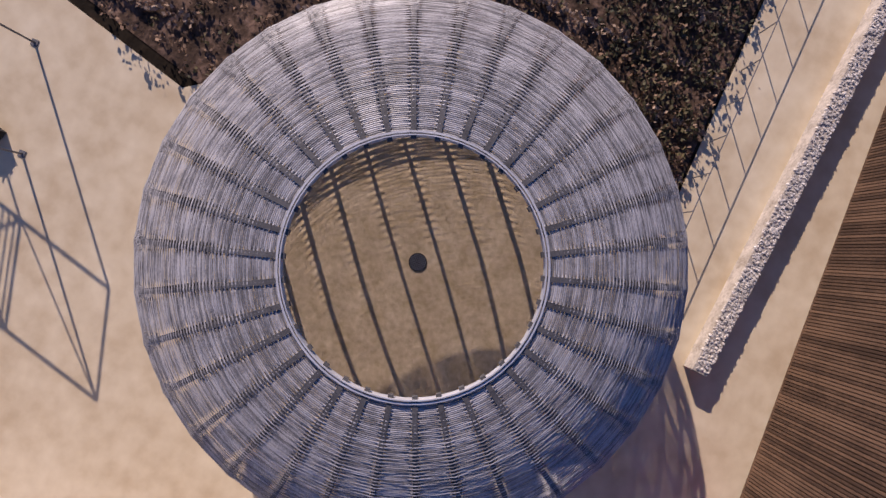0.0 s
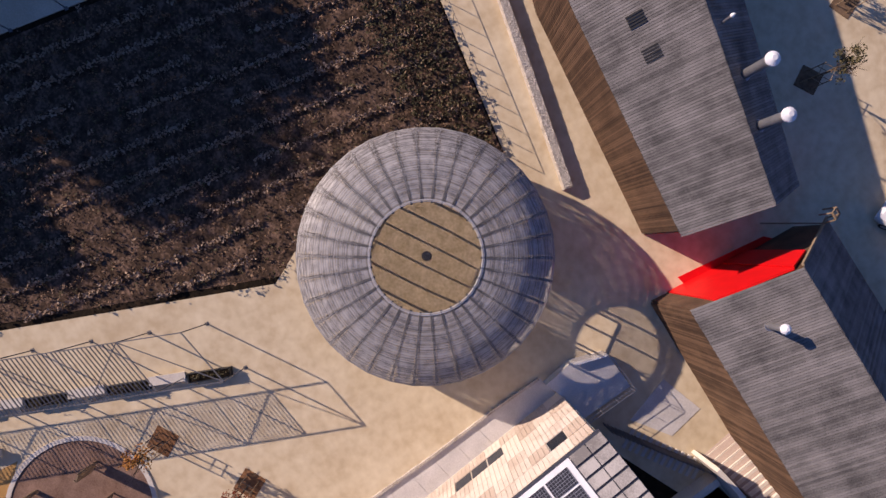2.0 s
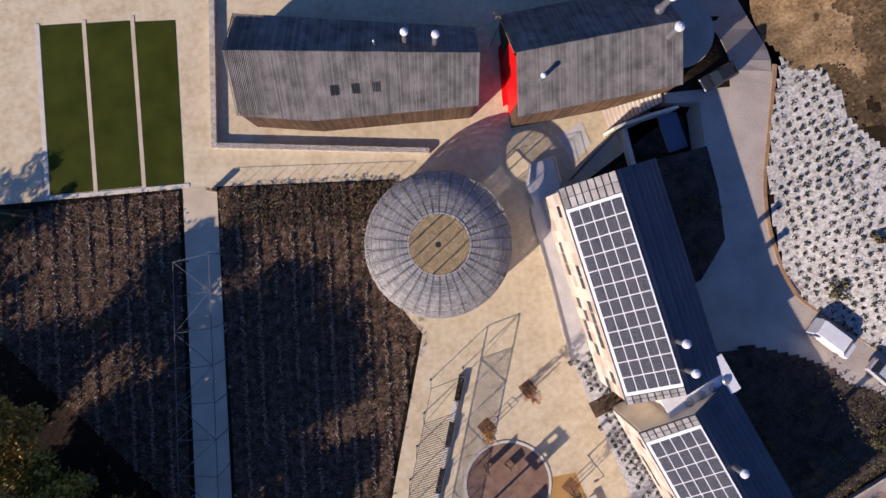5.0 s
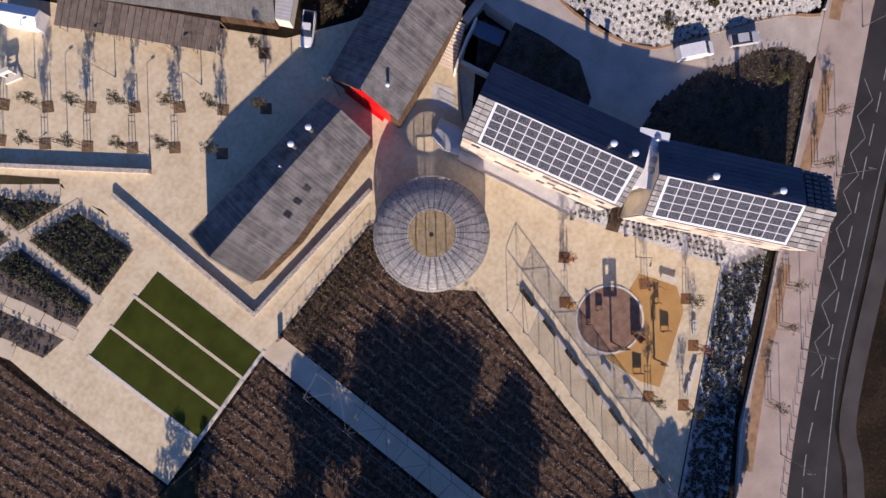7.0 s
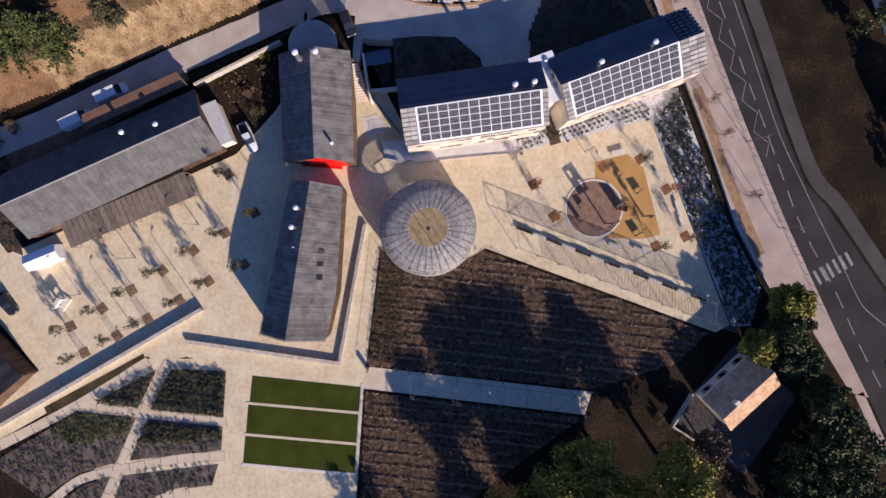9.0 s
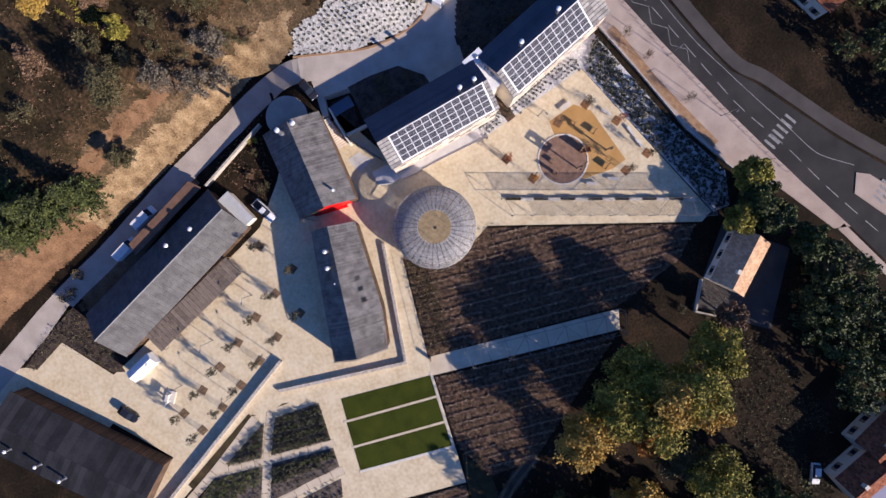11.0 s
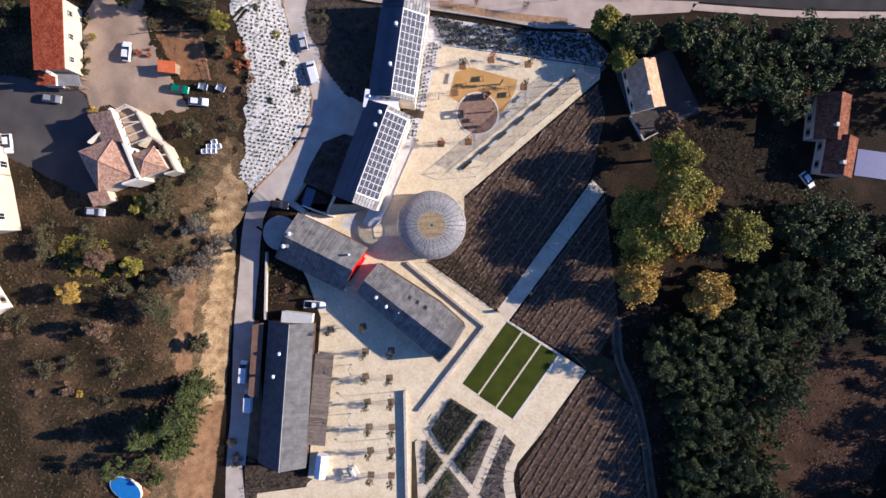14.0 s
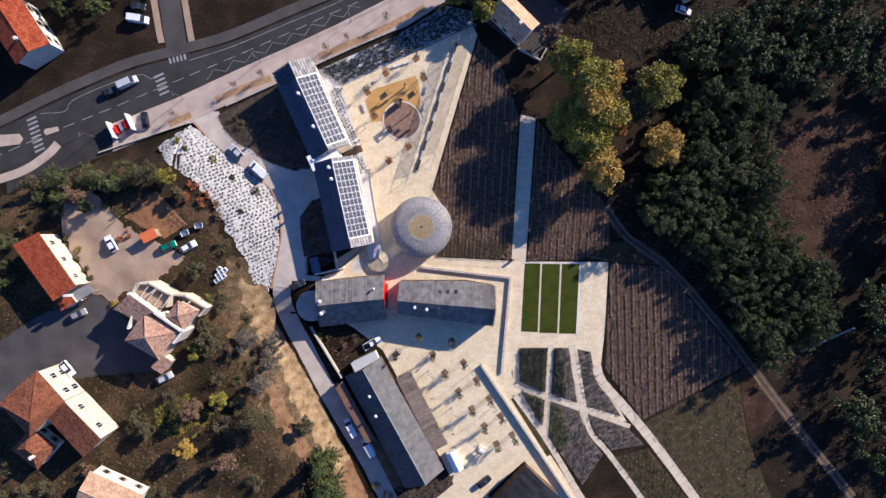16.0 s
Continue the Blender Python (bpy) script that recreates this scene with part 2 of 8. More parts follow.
def same(name, ob, parent, m):
    """One more object on the mesh of ob."""
    o = new(name, ob.data)
    o.parent = parent
    o.matrix_basis = m
    return o


def thing(name, label, category, m=None, group=""):
    e = new(name)
    e.empty_display_size = 0.3
    if m is not None:
        e.matrix_basis = m
    return tagged(e, label, category, group)


def box(bm, x0, x1, y0, y1, z0, z1, m=None):
    pts = [Vector((x, y, z)) for z in (z0, z1) for y in (y0, y1) for x in (x0, x1)]
    v = [bm.verts.new(m @ p if m else p) for p in pts]
    for f in ((0, 2, 3, 1), (4, 5, 7, 6), (0, 1, 5, 4), (2, 6, 7, 3), (0, 4, 6, 2), (1, 3, 7, 5)):
        bm.faces.new([v[i] for i in f])


def hexa(bm, low, high):
    """A solid between two rings of four corners."""
    v = [bm.verts.new(p) for p in (*low, *high)]
    for f in ((3, 2, 1, 0), (4, 5, 6, 7), (0, 1, 5, 4), (1, 2, 6, 5), (2, 3, 7, 6), (3, 0, 4, 7)):
        bm.faces.new([v[i] for i in f])


def beam(bm, p, q, r, sides=4, r2=None):
    p, q = Vector(p), Vector(q)
    d = (q - p).normalized()
    u = d.cross(Vector((0, 0, 1)) if abs(d.z) < 0.95 else Vector((1, 0, 0))).normalized()
    w = d.cross(u)
    rings = []
    for c, rad in ((p, r), (q, r if r2 is None else r2)):
        rings.append([bm.verts.new(c + rad * (u * math.cos(a) + w * math.sin(a))) for a in (math.tau * (i + 0.5) / sides for i in range(sides))])
    for i in range(sides):
        j = (i + 1) % sides
        bm.faces.new((rings[0][i], rings[0][j], rings[1][j], rings[1][i]))
    bm.faces.new(rings[0][::-1])
    bm.faces.new(rings[1])


def prism(bm, poly, z0, z1):
    a = [bm.verts.new((x, y, z0)) for x, y in poly]
    b = [bm.verts.new((x, y, z1)) for x, y in poly]
    n = len(poly)
    bm.faces.new(b)
    bm.faces.new(a[::-1])
    for i in range(n):
        j = (i + 1) % n
        bm.faces.new((a[i], a[j], b[j], b[i]))
    bmesh.ops.recalc_face_normals(bm, faces=bm.faces)


def extrude(bm, outline, y0, y1):
    """A solid whose outline in x and z runs from y0 to y1."""
    a = [bm.verts.new((x, y0, z)) for x, z in outline]
    b = [bm.verts.new((x, y1, z)) for x, z in outline]
    n = len(outline)
    bm.faces.new(a)
    bm.faces.new(b[::-1])
    for i in range(n):
        bm.faces.new((a[i], b[i], b[(i + 1) % n], a[(i + 1) % n]))
    bmesh.ops.recalc_face_normals(bm, faces=bm.faces)


def slab(name, poly, z, material, label, category, depth=0.25, kind="structure"):
    """A flat paved or planted area whose top lies at z."""
    bm = bmesh.new()
    prism(bm, poly, z - depth, z)
    return tagged(part(name, bm, material), label, category, kind=kind)


def rounded(points, steps=5):
    """A smooth line through the points."""
    p = [Vector((*q, 0)) for q in points]
    p = [2 * p[0] - p[1], *p, 2 * p[-1] - p[-2]]
    out = []
    for i in range(1, len(p) - 2):
        for k in range(steps):
            t = k / steps
            a, b, c, d = p[i - 1:i + 3]
            out.append(0.5 * (2 * b + (c - a) * t + (2 * a - 5 * b + 4 * c - d) * t * t + (3 * b - a - 3 * c + d) * t ** 3))
    return out + [p[-2]]


def ribbon(points, width, z, steps=5, wander=0.0, rise=None, depth=0.2):
    """A strip along a smooth line, with thickness. rise(x, y) gives the ground."""
    line = rounded(points, steps)
    bm = bmesh.new()
    rows = []
    for i, p in enumerate(line):
        d = (line[min(i + 1, len(line) - 1)] - line[max(i - 1, 0)]).normalized()
        n = Vector((-d.y, d.x, 0))
        row = []
        for s in (-1, 1):
            q = p + n * s * (width / 2 + random.uniform(-wander, wander))
            h = z + (rise(q.x, q.y) if rise else 0.0)
            row += [bm.verts.new((q.x, q.y, h)), bm.verts.new((q.x, q.y, h - depth))]
        rows.append(row)
    for a, b in zip(rows, rows[1:]):
        bm.faces.new((a[0], a[2], b[2], b[0]))
        bm.faces.new((a[1], a[0], b[0], b[1]))
        bm.faces.new((a[2], a[3], b[3], b[2]))
    bmesh.ops.recalc_face_normals(bm, faces=bm.faces)
    return bm


def inside(x, y, poly):
    hit = False
    for (x1, y1), (x2, y2) in zip(poly, [*poly[1:], poly[0]]):
        if (y1 > y) != (y2 > y) and x < (x2 - x1) * (y - y1) / (y2 - y1) + x1:
            hit = not hit
    return hit


def gap_to(x, y, line):
    best = 1e9
    for (x1, y1), (x2, y2) in zip(line, line[1:]):
        dx, dy = x2 - x1, y2 - y1
        t = max(0.0, min(1.0, ((x - x1) * dx + (y - y1) * dy) / (dx * dx + dy * dy)))
        best = min(best, math.hypot(x - x1 - t * dx, y - y1 - t * dy))
    return best


# ---- the ground: flat round the estate, a hill with gardens to the west ----
FOOT = [(-320, -68), (-112, 9), (-82, 20), (-61, 26.5), (-55.6, 22.8), (-50.6, 18.2), (-43.4, 12.7), (-39.4, 9.3), (-37.5, 4), (-37.0, -2), (-38.3, -9), (-40.2, -16), (-39.6, -25), (-30.7, -41.6), (-24.7, -52.6), (-18.2, -66.6), (-6.4, -92.6), (60, -230)]
HILL = [*FOOT, (-320, -230)]


# the yard behind the solar wings lies a storey above the plaza and falls to the main road and to the barn
TERRACE = [(-30.2, 35.8), (-23, 19.9), (-21.6, 15.5), (-18.2, -3.5), (-22.5, -5.8), (-30.3, -8.0), (-30.3, -13.0), (-26.4, -14.0), (-26.4, -26), (-60, -26), (-60, 27.8), (-51.2, 31.9), (-39.4, 37.3)]
KERBLINE = [(-80.6, 19.6), (-60, 27.8), (-51.2, 31.9), (-39.4, 37.3), (-27.6, 43.0)]
YARD = 3.3


def ease(t):
    t = max(0.0, min(1.0, t))
    return t * t * (3 - 2 * t)


def terrace(x, y):
    if not inside(x, y, TERRACE):
        return 0.0
    return YARD * ease((y + 24) / 9) * ease(gap_to(x, y, KERBLINE) / 9)


def ground_z(x, y):
    h = terrace(x, y)
    if not inside(x, y, HILL):
        return h
    t = min(1.0, gap_to(x, y, FOOT) / 14.0)
    return h + (9.0 - h) * (1 - (1 - t) ** 1.7)


def terrain():
    xs = [-2600, -900, -320, -200, *range(-150, 151, 2), 200, 320, 900, 2600]
    ys = [-2600, -900, -320, -200, *range(-130, 131, 2), 200, 320, 900, 2600]
    verts = []
    for y in ys:
        for x in xs:
            near = abs(x) < 310 and abs(y) < 220
            h = (min(ground_z(x + i, y + j) for i in (-2, 0, 2) for j in (-2, 0, 2)) if near and gap_to(x, y, FOOT) < 5 else ground_z(x, y)) if near else (9.0 if x < -310 and y < -60 else 0.0)
            verts.append((x, y, h - 0.02 + (0.25 * noise.noise(Vector((x * 0.2, y * 0.2, 0))) if h > 4 else 0.0)))
    w = len(xs)
    faces = [(j * w + i, j * w + i + 1, (j + 1) * w + i + 1, (j + 1) * w + i) for j in range(len(ys) - 1) for i in range(w - 1)]
    ob = raw("ground", verts, faces, SOIL)
    for f in ob.data.polygons:
        f.use_smooth = True
    return tagged(ob, "brown dry soil with scrub round the estate", "ground", kind="structure")


def drape(name, poly, lift, material, label, category, cell=0.7, ragged=0.0, kind="structure"):
    """A cover that follows the ground inside an outline."""
    x0, x1 = min(p[0] for p in poly), max(p[0] for p in poly)
    y0, y1 = min(p[1] for p in poly), max(p[1] for p in poly)
    index, verts, faces = {}, [], []

    def vert(i, j):
        if (i, j) not in index:
            x, y = x0 + i * cell, y0 + j * cell
            index[i, j] = len(verts)
            h = max(ground_z(x, y), 0.5 * (ground_z(x + 1, y) + ground_z(x - 1, y)), 0.5 * (ground_z(x, y + 1) + ground_z(x, y - 1)))
            bumpy = 0.25 * noise.noise(Vector((x * 0.2, y * 0.2, 0))) if h > 4 else 0.0
            verts.append((x, y, h + lift + bumpy))
        return index[i, j]

    for j in range(int((y1 - y0) / cell) + 1):
        for i in range(int((x1 - x0) / cell) + 1):
            x, y = x0 + (i + 0.5) * cell, y0 + (j + 0.5) * cell
            edge = min(1.0, 0.25 + ground_z(x, y) / 3.0)
            wob = edge * ragged * noise.noise(Vector((x * 0.4, y * 0.4, 3)))
            wob2 = edge * ragged * noise.noise(Vector((x * 0.4, y * 0.4, 9)))
            if inside(x + wob, y + wob2, poly):
                faces.append((vert(i, j), vert(i + 1, j), vert(i + 1, j + 1), vert(i, j + 1)))
    ob = raw(name, verts, faces, material)
    for f in ob.data.polygons:
        f.use_smooth = True
    return tagged(ob, label, category, kind=kind)


terrain()

# ---- paved and planted areas ----
slab("pavement_plaza", [(-21.2, 36.9), (13.4, 53.2), (14.8, 50.8), (2.8, 10.0), (8.0, 2.0), (4.0, -8.0), (-10, -8), (-14.6, 0), (-13.2, 3.3), (-13.6, 13.9), (-14.0, 14.7)], 0.02, SAND, "pale sandy gravel of the garden plaza beside the solar wings", "gravel")
slab("pavement_courtyard", [(-30, -13), (-15, -4), (-9, -6), (1.8, -7.8), (24.6, -9.1), (28.0, -9.2), (50.5, -9.4), (49.6, -29.0), (48.6, -38.6), (46.4, -38.6), (46.2, -33.2), (41.2, -32.1), (25.8, -31.9), (24.3, -39.4), (25.5, -44.0), (24.6, -46.0), (43.0, -74.0), (38.6, -75), (28, -63.6), (8, -82), (8.8, -70), (7, -66), (-10.4, -33.0), (-18, -27.0), (-30, -20)], 0.012, SAND, "pale sandy gravel of the courtyard between the wooden buildings", "gravel")
slab("path_diagonal", [(24.2, -9.2), (26.4, 30.0), (30.4, 29.0), (28.0, -9.2)], 0.03, PATHS, "pale concrete path between the two vineyards", "path")
part_paths = (
    ([(34.9, -32.0), (34.4, -45.6), (33.2, -56.5)], 1.3),
    ([(40.7, -32.0), (41.7, -39.5), (43.7, -48.0), (46.1, -55.9), (50.8, -61.4), (60.4, -74.4), (70, -88)], 1.5),
    ([(47.5, -37.5), (49.0, -41.9), (54.5, -48.1), (62.5, -57.6), (75.3, -74.6), (86, -90)], 2.5),
    ([(25.1, -42.5), (32.8, -45.6), (43.7, -49.6), (57.0, -54.4)], 1.2),
    ([(25.4, -45.6), (33.7, -57.3), (43.9, -74.2), (54, -90)], 1.6))
for k, (line, wide) in enumerate(part_paths):
    bed = tagged(part("path_garden", ribbon(line, wide + 0.1, 0.012 + 0.003 * k), SOILBROWN), "narrow pale path of concrete slabs through the herb garden", "path", kind="structure")
    fine = rounded(line, 40)
    gone, start = 0.0, 0
    for i in range(1, len(fine)):
        gone += (fine[i] - fine[i - 1]).length
        if gone > 2.6 or i == len(fine) - 1:
            bm = bmesh.new()
            ends = []
            for j, push in ((start, 0.05), (i, -0.05)):
                d = (fine[min(j + 1, len(fine) - 1)] - fine[max(j - 1, 0)]).normalized()
                n = Vector((-d.y, d.x, 0)) * (wide / 2 + random.uniform(-0.04, 0.04))
                ends.append((fine[j] + d * push - n, fine[j] + d * push + n))
            ring = [ends[0][0], ends[1][0], ends[1][1], ends[0][1]]
            z = Vector((0, 0, 0.034 + 0.004 * k))
            hexa(bm, [p + Vector((0, 0, -0.06)) for p in ring], [p + z for p in ring])
            part("path_slab", bm, PATHS, bed)
            gone, start = 0.0, i


def lawn(poly):
    slab("lawn", poly, 0.06, LAWN, "long strip of mown green lawn edged with concrete", "lawn")


lawn([(27.8, -9.8), (31.97, -9.8), (31.36, -28.3), (26.9, -28.1)])
lawn([(32.46, -9.9), (37.32, -9.9), (36.7, -28.6), (31.83, -28.5)])
lawn([(37.82, -9.9), (42.55, -9.9), (41.76, -28.8), (37.18, -28.7)])
for x in (32.2, 37.55):
    slab("kerb", [(x - 0.2, -9.5), (x + 0.24, -9.5), (x - 0.41, -29.0), (x - 0.85, -29.0)], 0.075, PATHS, "flush white concrete strip between two lawns", "kerb")
slab("kerb", [(27.2, -9.7), (27.2, -9.3), (43.1, -9.4), (43.1, -9.8)], 0.08, KERB, "flush white concrete strip along the lawns", "kerb")
slab("kerb", [(42.6, -9.8), (43.1, -9.8), (42.3, -29.0), (41.8, -29.0)], 0.084, KERB, "flush white concrete strip along the lawns", "kerb")

# beds of the herb garden
BEDS = (
    [(26.3, -32.6), (34.1, -32.6), (33.6, -44.9), (26.6, -41.8)],
    [(35.8, -32.6), (39.8, -32.6), (42.4, -47.8), (35.2, -45.2)],
    [(42.2, -33.0), (45.9, -33.8), (47.0, -40.0), (54.5, -51.6), (45.0, -48.8)],
    [(26.8, -44.2), (33.5, -46.9), (32.6, -54.0)],
    [(35.1, -47.2), (42.9, -50.1), (45.2, -56.5), (49.6, -62.0), (44.0, -70.5), (34.5, -56.8)],
    [(45.0, -50.8), (56.5, -55.0), (61.0, -59.5), (52.0, -60.9), (47.3, -55.8)],
    [(53.0, -63.0), (62.0, -60.5), (74.0, -76.0), (62.0, -75.0)])
for k, bed in enumerate(BEDS):
    slab("bed", bed, 0.035, ROUGHGRASS if k == 6 else BEDSOIL, "planted herb bed of grey soil between pale paths", "flower bed")
slab("pavement_garden", [(24.2, -31.5), (47, -31.5), (48.2, -39), (56, -53), (46, -53), (34, -57), (25, -46)], 0.006, SAND, "pale gravel between the herb beds", "gravel")
slab("bed", [(24.2, -46.6), (25.2, -46.0), (35.5, -61.8), (34.2, -62.5)], 0.04, ROUGHGRASS, "narrow grassy bed along the retaining wall", "flower bed")

V1 = [(14.9, 49.5), (20.5, 44.5), (25.9, 29.8), (24.0, -8.9), (2.2, -7.7), (7.6, 2.2), (3.1, 9.4)]
V2 = [(30.9, 28.4), (50.0, 5.5), (50.9, -4.2), (43.5, -8.6), (28.6, -8.9)]
V3 = [(50.9, -9.6), (50.0, -38.4), (56.5, -47.4), (60.4, -52.6), (88.0, -38.0), (80.5, -28.5), (65.5, -10.8)]
for v in (V1, V2, V3):
    slab("vineyard_soil", v, 0.008, VINESOIL, "bare brown vineyard soil", "soil")
tagged(part("kerb_scrub", ribbon([(29.0, -3.9), (43.0, -7.2), (50.3, -9.0)], 0.22, 0.05, 3), SOILBROWN), "thin pale kerb across the scrub strip", "kerb", kind="structure")
tagged(part("track", ribbon([(49.5, 5.5), (51.5, 2.4), (56, -3), (68.0, -12), (83.9, -30), (100.1, -51), (120, -75)], 2.6, 0.012, 6, 0.3), DIRT), "narrow dirt track along the vineyards", "track", kind="structure")
for side in (-0.75, 0.75):
    tagged(part("track_rut", ribbon([(49.5 + side, 5.5), (51.5 + side, 2.4 + 0.4 * side), (56 + 0.7 * side, -3 + 0.7 * side), (68.0 + 0.7 * side, -12 + 0.7 * side), (83.9 + 0.8 * side, -30 + 0.6 * side), (100.1 + 0.8 * side, -51 + 0.6 * side), (120 + 0.8 * side, -75 + 0.6 * side)], 0.55, 0.024, 6, 0.06), SOILBROWN), "pale wheel rut in the dirt track", "track", kind="structure")
tagged(part("road_access", ribbon([(-57.8, 31.8), (-55.4, 27.6), (-52.2, 23.2), (-48.4, 19.2), (-44.6, 16.0), (-40.6, 12.8), (-37.4, 9.6), (-35.2, 6.0), (-34.4, 1.5), (-34.2, -4.8), (-36.0, -14.2), (-36.1, -22), (-31.0, -32.5), (-25.5, -43.4), (-20.8, -51.8), (-14.4, -62.8), (-7.6, -76), (6, -98)], 4.6, 0.03, 6, 0.06, terrace), TRACK), "grey gravel access road round the estate", "road", kind="structure")
slab("yard_west", [(-43.5, 18.6), (-42.2, 19.3), (-38, 17.1), (-33.1, 15.5), (-28.6, 16.1), (-24.6, 17), (-22, 4), (-20.8, -4.6), (-23.2, -5.9), (-30.2, -7.9), (-30.1, -12.7), (-26.3, -12.9), (-26.3, -14), (-36, -14), (-34, -4), (-34.4, 3), (-37.4, 10)], YARD + 0.006, TRACK, "grey gravel yard behind the solar wing", "gravel", 3.5)
slab("grass_patch", [(44.4, -8.5), (51, -4.2), (54.4, -3.9), (64.4, -10.2), (51, -9.2)], 0.004, ROUGHGRASS, "rough grass wedge between vineyard and track", "grass")
FIELD = [(60.9, -53.4), (86.2, -40.0), (86.4, -39.9), (90, -59), (99, -80), (86, -88.5), (76.6, -73.6)]
slab("field_south", FIELD, 0.008, ROUGHGRASS, "rough grassy field south of the vineyard", "field")
slab("field_strip", [(86.3, -40), (89.6, -37.2), (98.0, -49.6), (90.6, -59)], 0.01, BAREFIELD, "strip of bare reddish earth beside the track", "soil")
slab("field_east", [(91, 19), (100, 27), (110, 33), (121, 30), (124, 6), (112, -8), (103, -9), (92, 3.5), (97, 12)], 0.0, BAREFIELD, "bare reddish brown ground beside the wood", "soil")
BED_SOUTH = [(-7.2, -73.7), (-4.2, -71.6), (0.1, -70.6), (4.0, -68.4), (8.9, -67.3), (8.1, -69.8), (-0.5, -77.5), (3.2, -83.9), (1.9, -85.8)]
slab("bed_south", BED_SOUTH, 0.03, BEDSCRUB, "dark planted bed between barn and access road", "soil")
slab("yard_barn", [(-22.4, -41.5), (-24.0, -42.8), (-8.0, -71.0), (-4.6, -70.4), (-3.6, -69.4)], 0.004, SOILBROWN, "trodden brown ground behind the barn", "soil")
slab("yard_south", [(8.9, -69.6), (-0.5, -77.5), (3.2, -83.9), (2.1, -85.8), (1.6, -89.5), (4.5, -94.5), (12, -92), (22, -80), (14, -66)], 0.008, SAND, "pale sandy yard south of the barn", "gravel")

# main road with pavements
S_EDGE = [(-135, 3.5), (-110, 14), (-80.5, 27.0), (-64.5, 33.5), (-56.6, 37.2), (-49.0, 40.8), (-33.7, 47.7), (-21.5, 53.5), (-15.7, 56.5), (-5.4, 61.7), (4.1, 66.9), (13.4, 72.1), (25, 79), (45, 90), (75, 109), (120, 140)]
N_EDGE = [(-140, 12), (-112, 24.0), (-99, 30.4), (-91, 34.2), (-83.3, 37.6), (-73.8, 41.4), (-61, 44.8), (-48.9, 48.4), (-33.7, 54.9), (-20.8, 60.4), (-12, 64.8), (-8.0, 69.0), (-2.0, 73.8), (7.1, 81.2), (17, 90.5), (30, 101), (60, 122), (105, 156)]
slab("road_main", [*S_EDGE, *N_EDGE[::-1]], 0.0, ASPHALT, "dark asphalt main road with white markings", "road")
slab("pavement_south", [(-80.6, 19.6), (-60, 27.8), (-51.2, 31.9), (-39.4, 37.3), (-27.6, 43.0), (-15.7, 48.4), (-3.8, 53.4), (6.6, 60.0), (13, 67.4), (24, 75.4), (24.6, 78.7), (13.4, 72.0), (4.1, 66.8), (-5.4, 61.6), (-15.7, 56.4), (-21.5, 53.4), (-33.7, 47.6), (-49.0, 40.7), (-56.6, 37.1), (-64.5, 33.4), (-80.5, 26.9)], 0.13, SIDEWALK, "wide pinkish pavement along the main road", "pavement")
tagged(part("pavement_verge", ribbon([(24, 76.9), (32, 81.3), (45, 88.6), (60, 98), (75, 107.6)], 1.6, 0.13, 4), SIDEWALK), "narrow pinkish pavement along the main road", "pavement", kind="structure")
slab("parking", [(-108, 8.5), (-80.7, 19.6), (-80.6, 26.8), (-108, 14.7)], 0.002, ASPHALT, "dark asphalt parking place beside the main road", "parking")
tagged(part("pavement_north", ribbon([(x - 1.0, y + 1.6) for x, y in N_EDGE], 2.6, 0.12, 4), OLDASPH), "narrow pavement on the far side of the main road", "pavement", kind="structure")
tagged(part("road_side", ribbon([(-63.3, 44.5), (-64.2, 50), (-65.6, 60), (-69, 80), (-74, 110)], 5.4, 0.004, 4), OLDASPH), "side street of worn asphalt", "road", kind="structure")

for side, words in ((-4.0, "narrow brown pavement beside the side street"), (3.9, "narrow brown pavement beside the side street")):
    tagged(part("pavement_side", ribbon([(-63.6 + side, 47.8), (-64.2 + side, 51), (-65.6 + side, 60), (-69 + side, 80)], 1.6, 0.11, 4), DRIVE), words, "pavement", kind="structure")
tagged(part("pavement_corner", ribbon([(-94.6, 21.6), (-97.5, 18.6), (-103.5, 14.6), (-112, 11.6)], 2.2, 0.13, 4), SIDEWALK), "pinkish pavement round the parking bay's end", "pavement", kind="structure")
for island in ([(-112, 20.4), (-104.4, 21.4), (-103.5, 22.8), (-104.4, 24.1), (-112, 23.6)], [(-98.2, 24.4), (-97.4, 23.8), (-94.3, 24.9), (-94.6, 26.0), (-97.8, 25.4)]):
    slab("traffic_island", island, 0.14, SIDEWALK, "low pinkish paved island beside the zebra crossing", "pavement")

# white planted slope, embankment, gardens on the hill
SLOPE = [(-66.8, 20.6), (-60.4, 26.6), (-55.2, 23.2), (-50.3, 18.8), (-43.0, 13.2), (-38.9, 9.7), (-37.0, 4), (-36.5, -2), (-37.6, -9), (-39.2, -16.8), (-42.4, -14.5), (-45.4, -5.2), (-48.8, 0.8), (-52.4, 7.0), (-56.6, 11.7), (-62.2, 15.4)]
drape("hillside", [(-118, -112), (-118, 3), (-84, 16), (-66, 14), (-54, 6), (-47, -4), (-43, -16), (-45, -27), (-40, -40), (-33, -53), (-26, -66), (-15, -88), (-4, -112)], 0.04, HILLGRASS, "dry brown and olive hillside grass", "grass", 1.0, 2.0)
drape("white_slope", SLOPE, 0.10, MULCH, "slope covered with white mulch fabric and rows of plants", "slope", 0.35, 0.8)
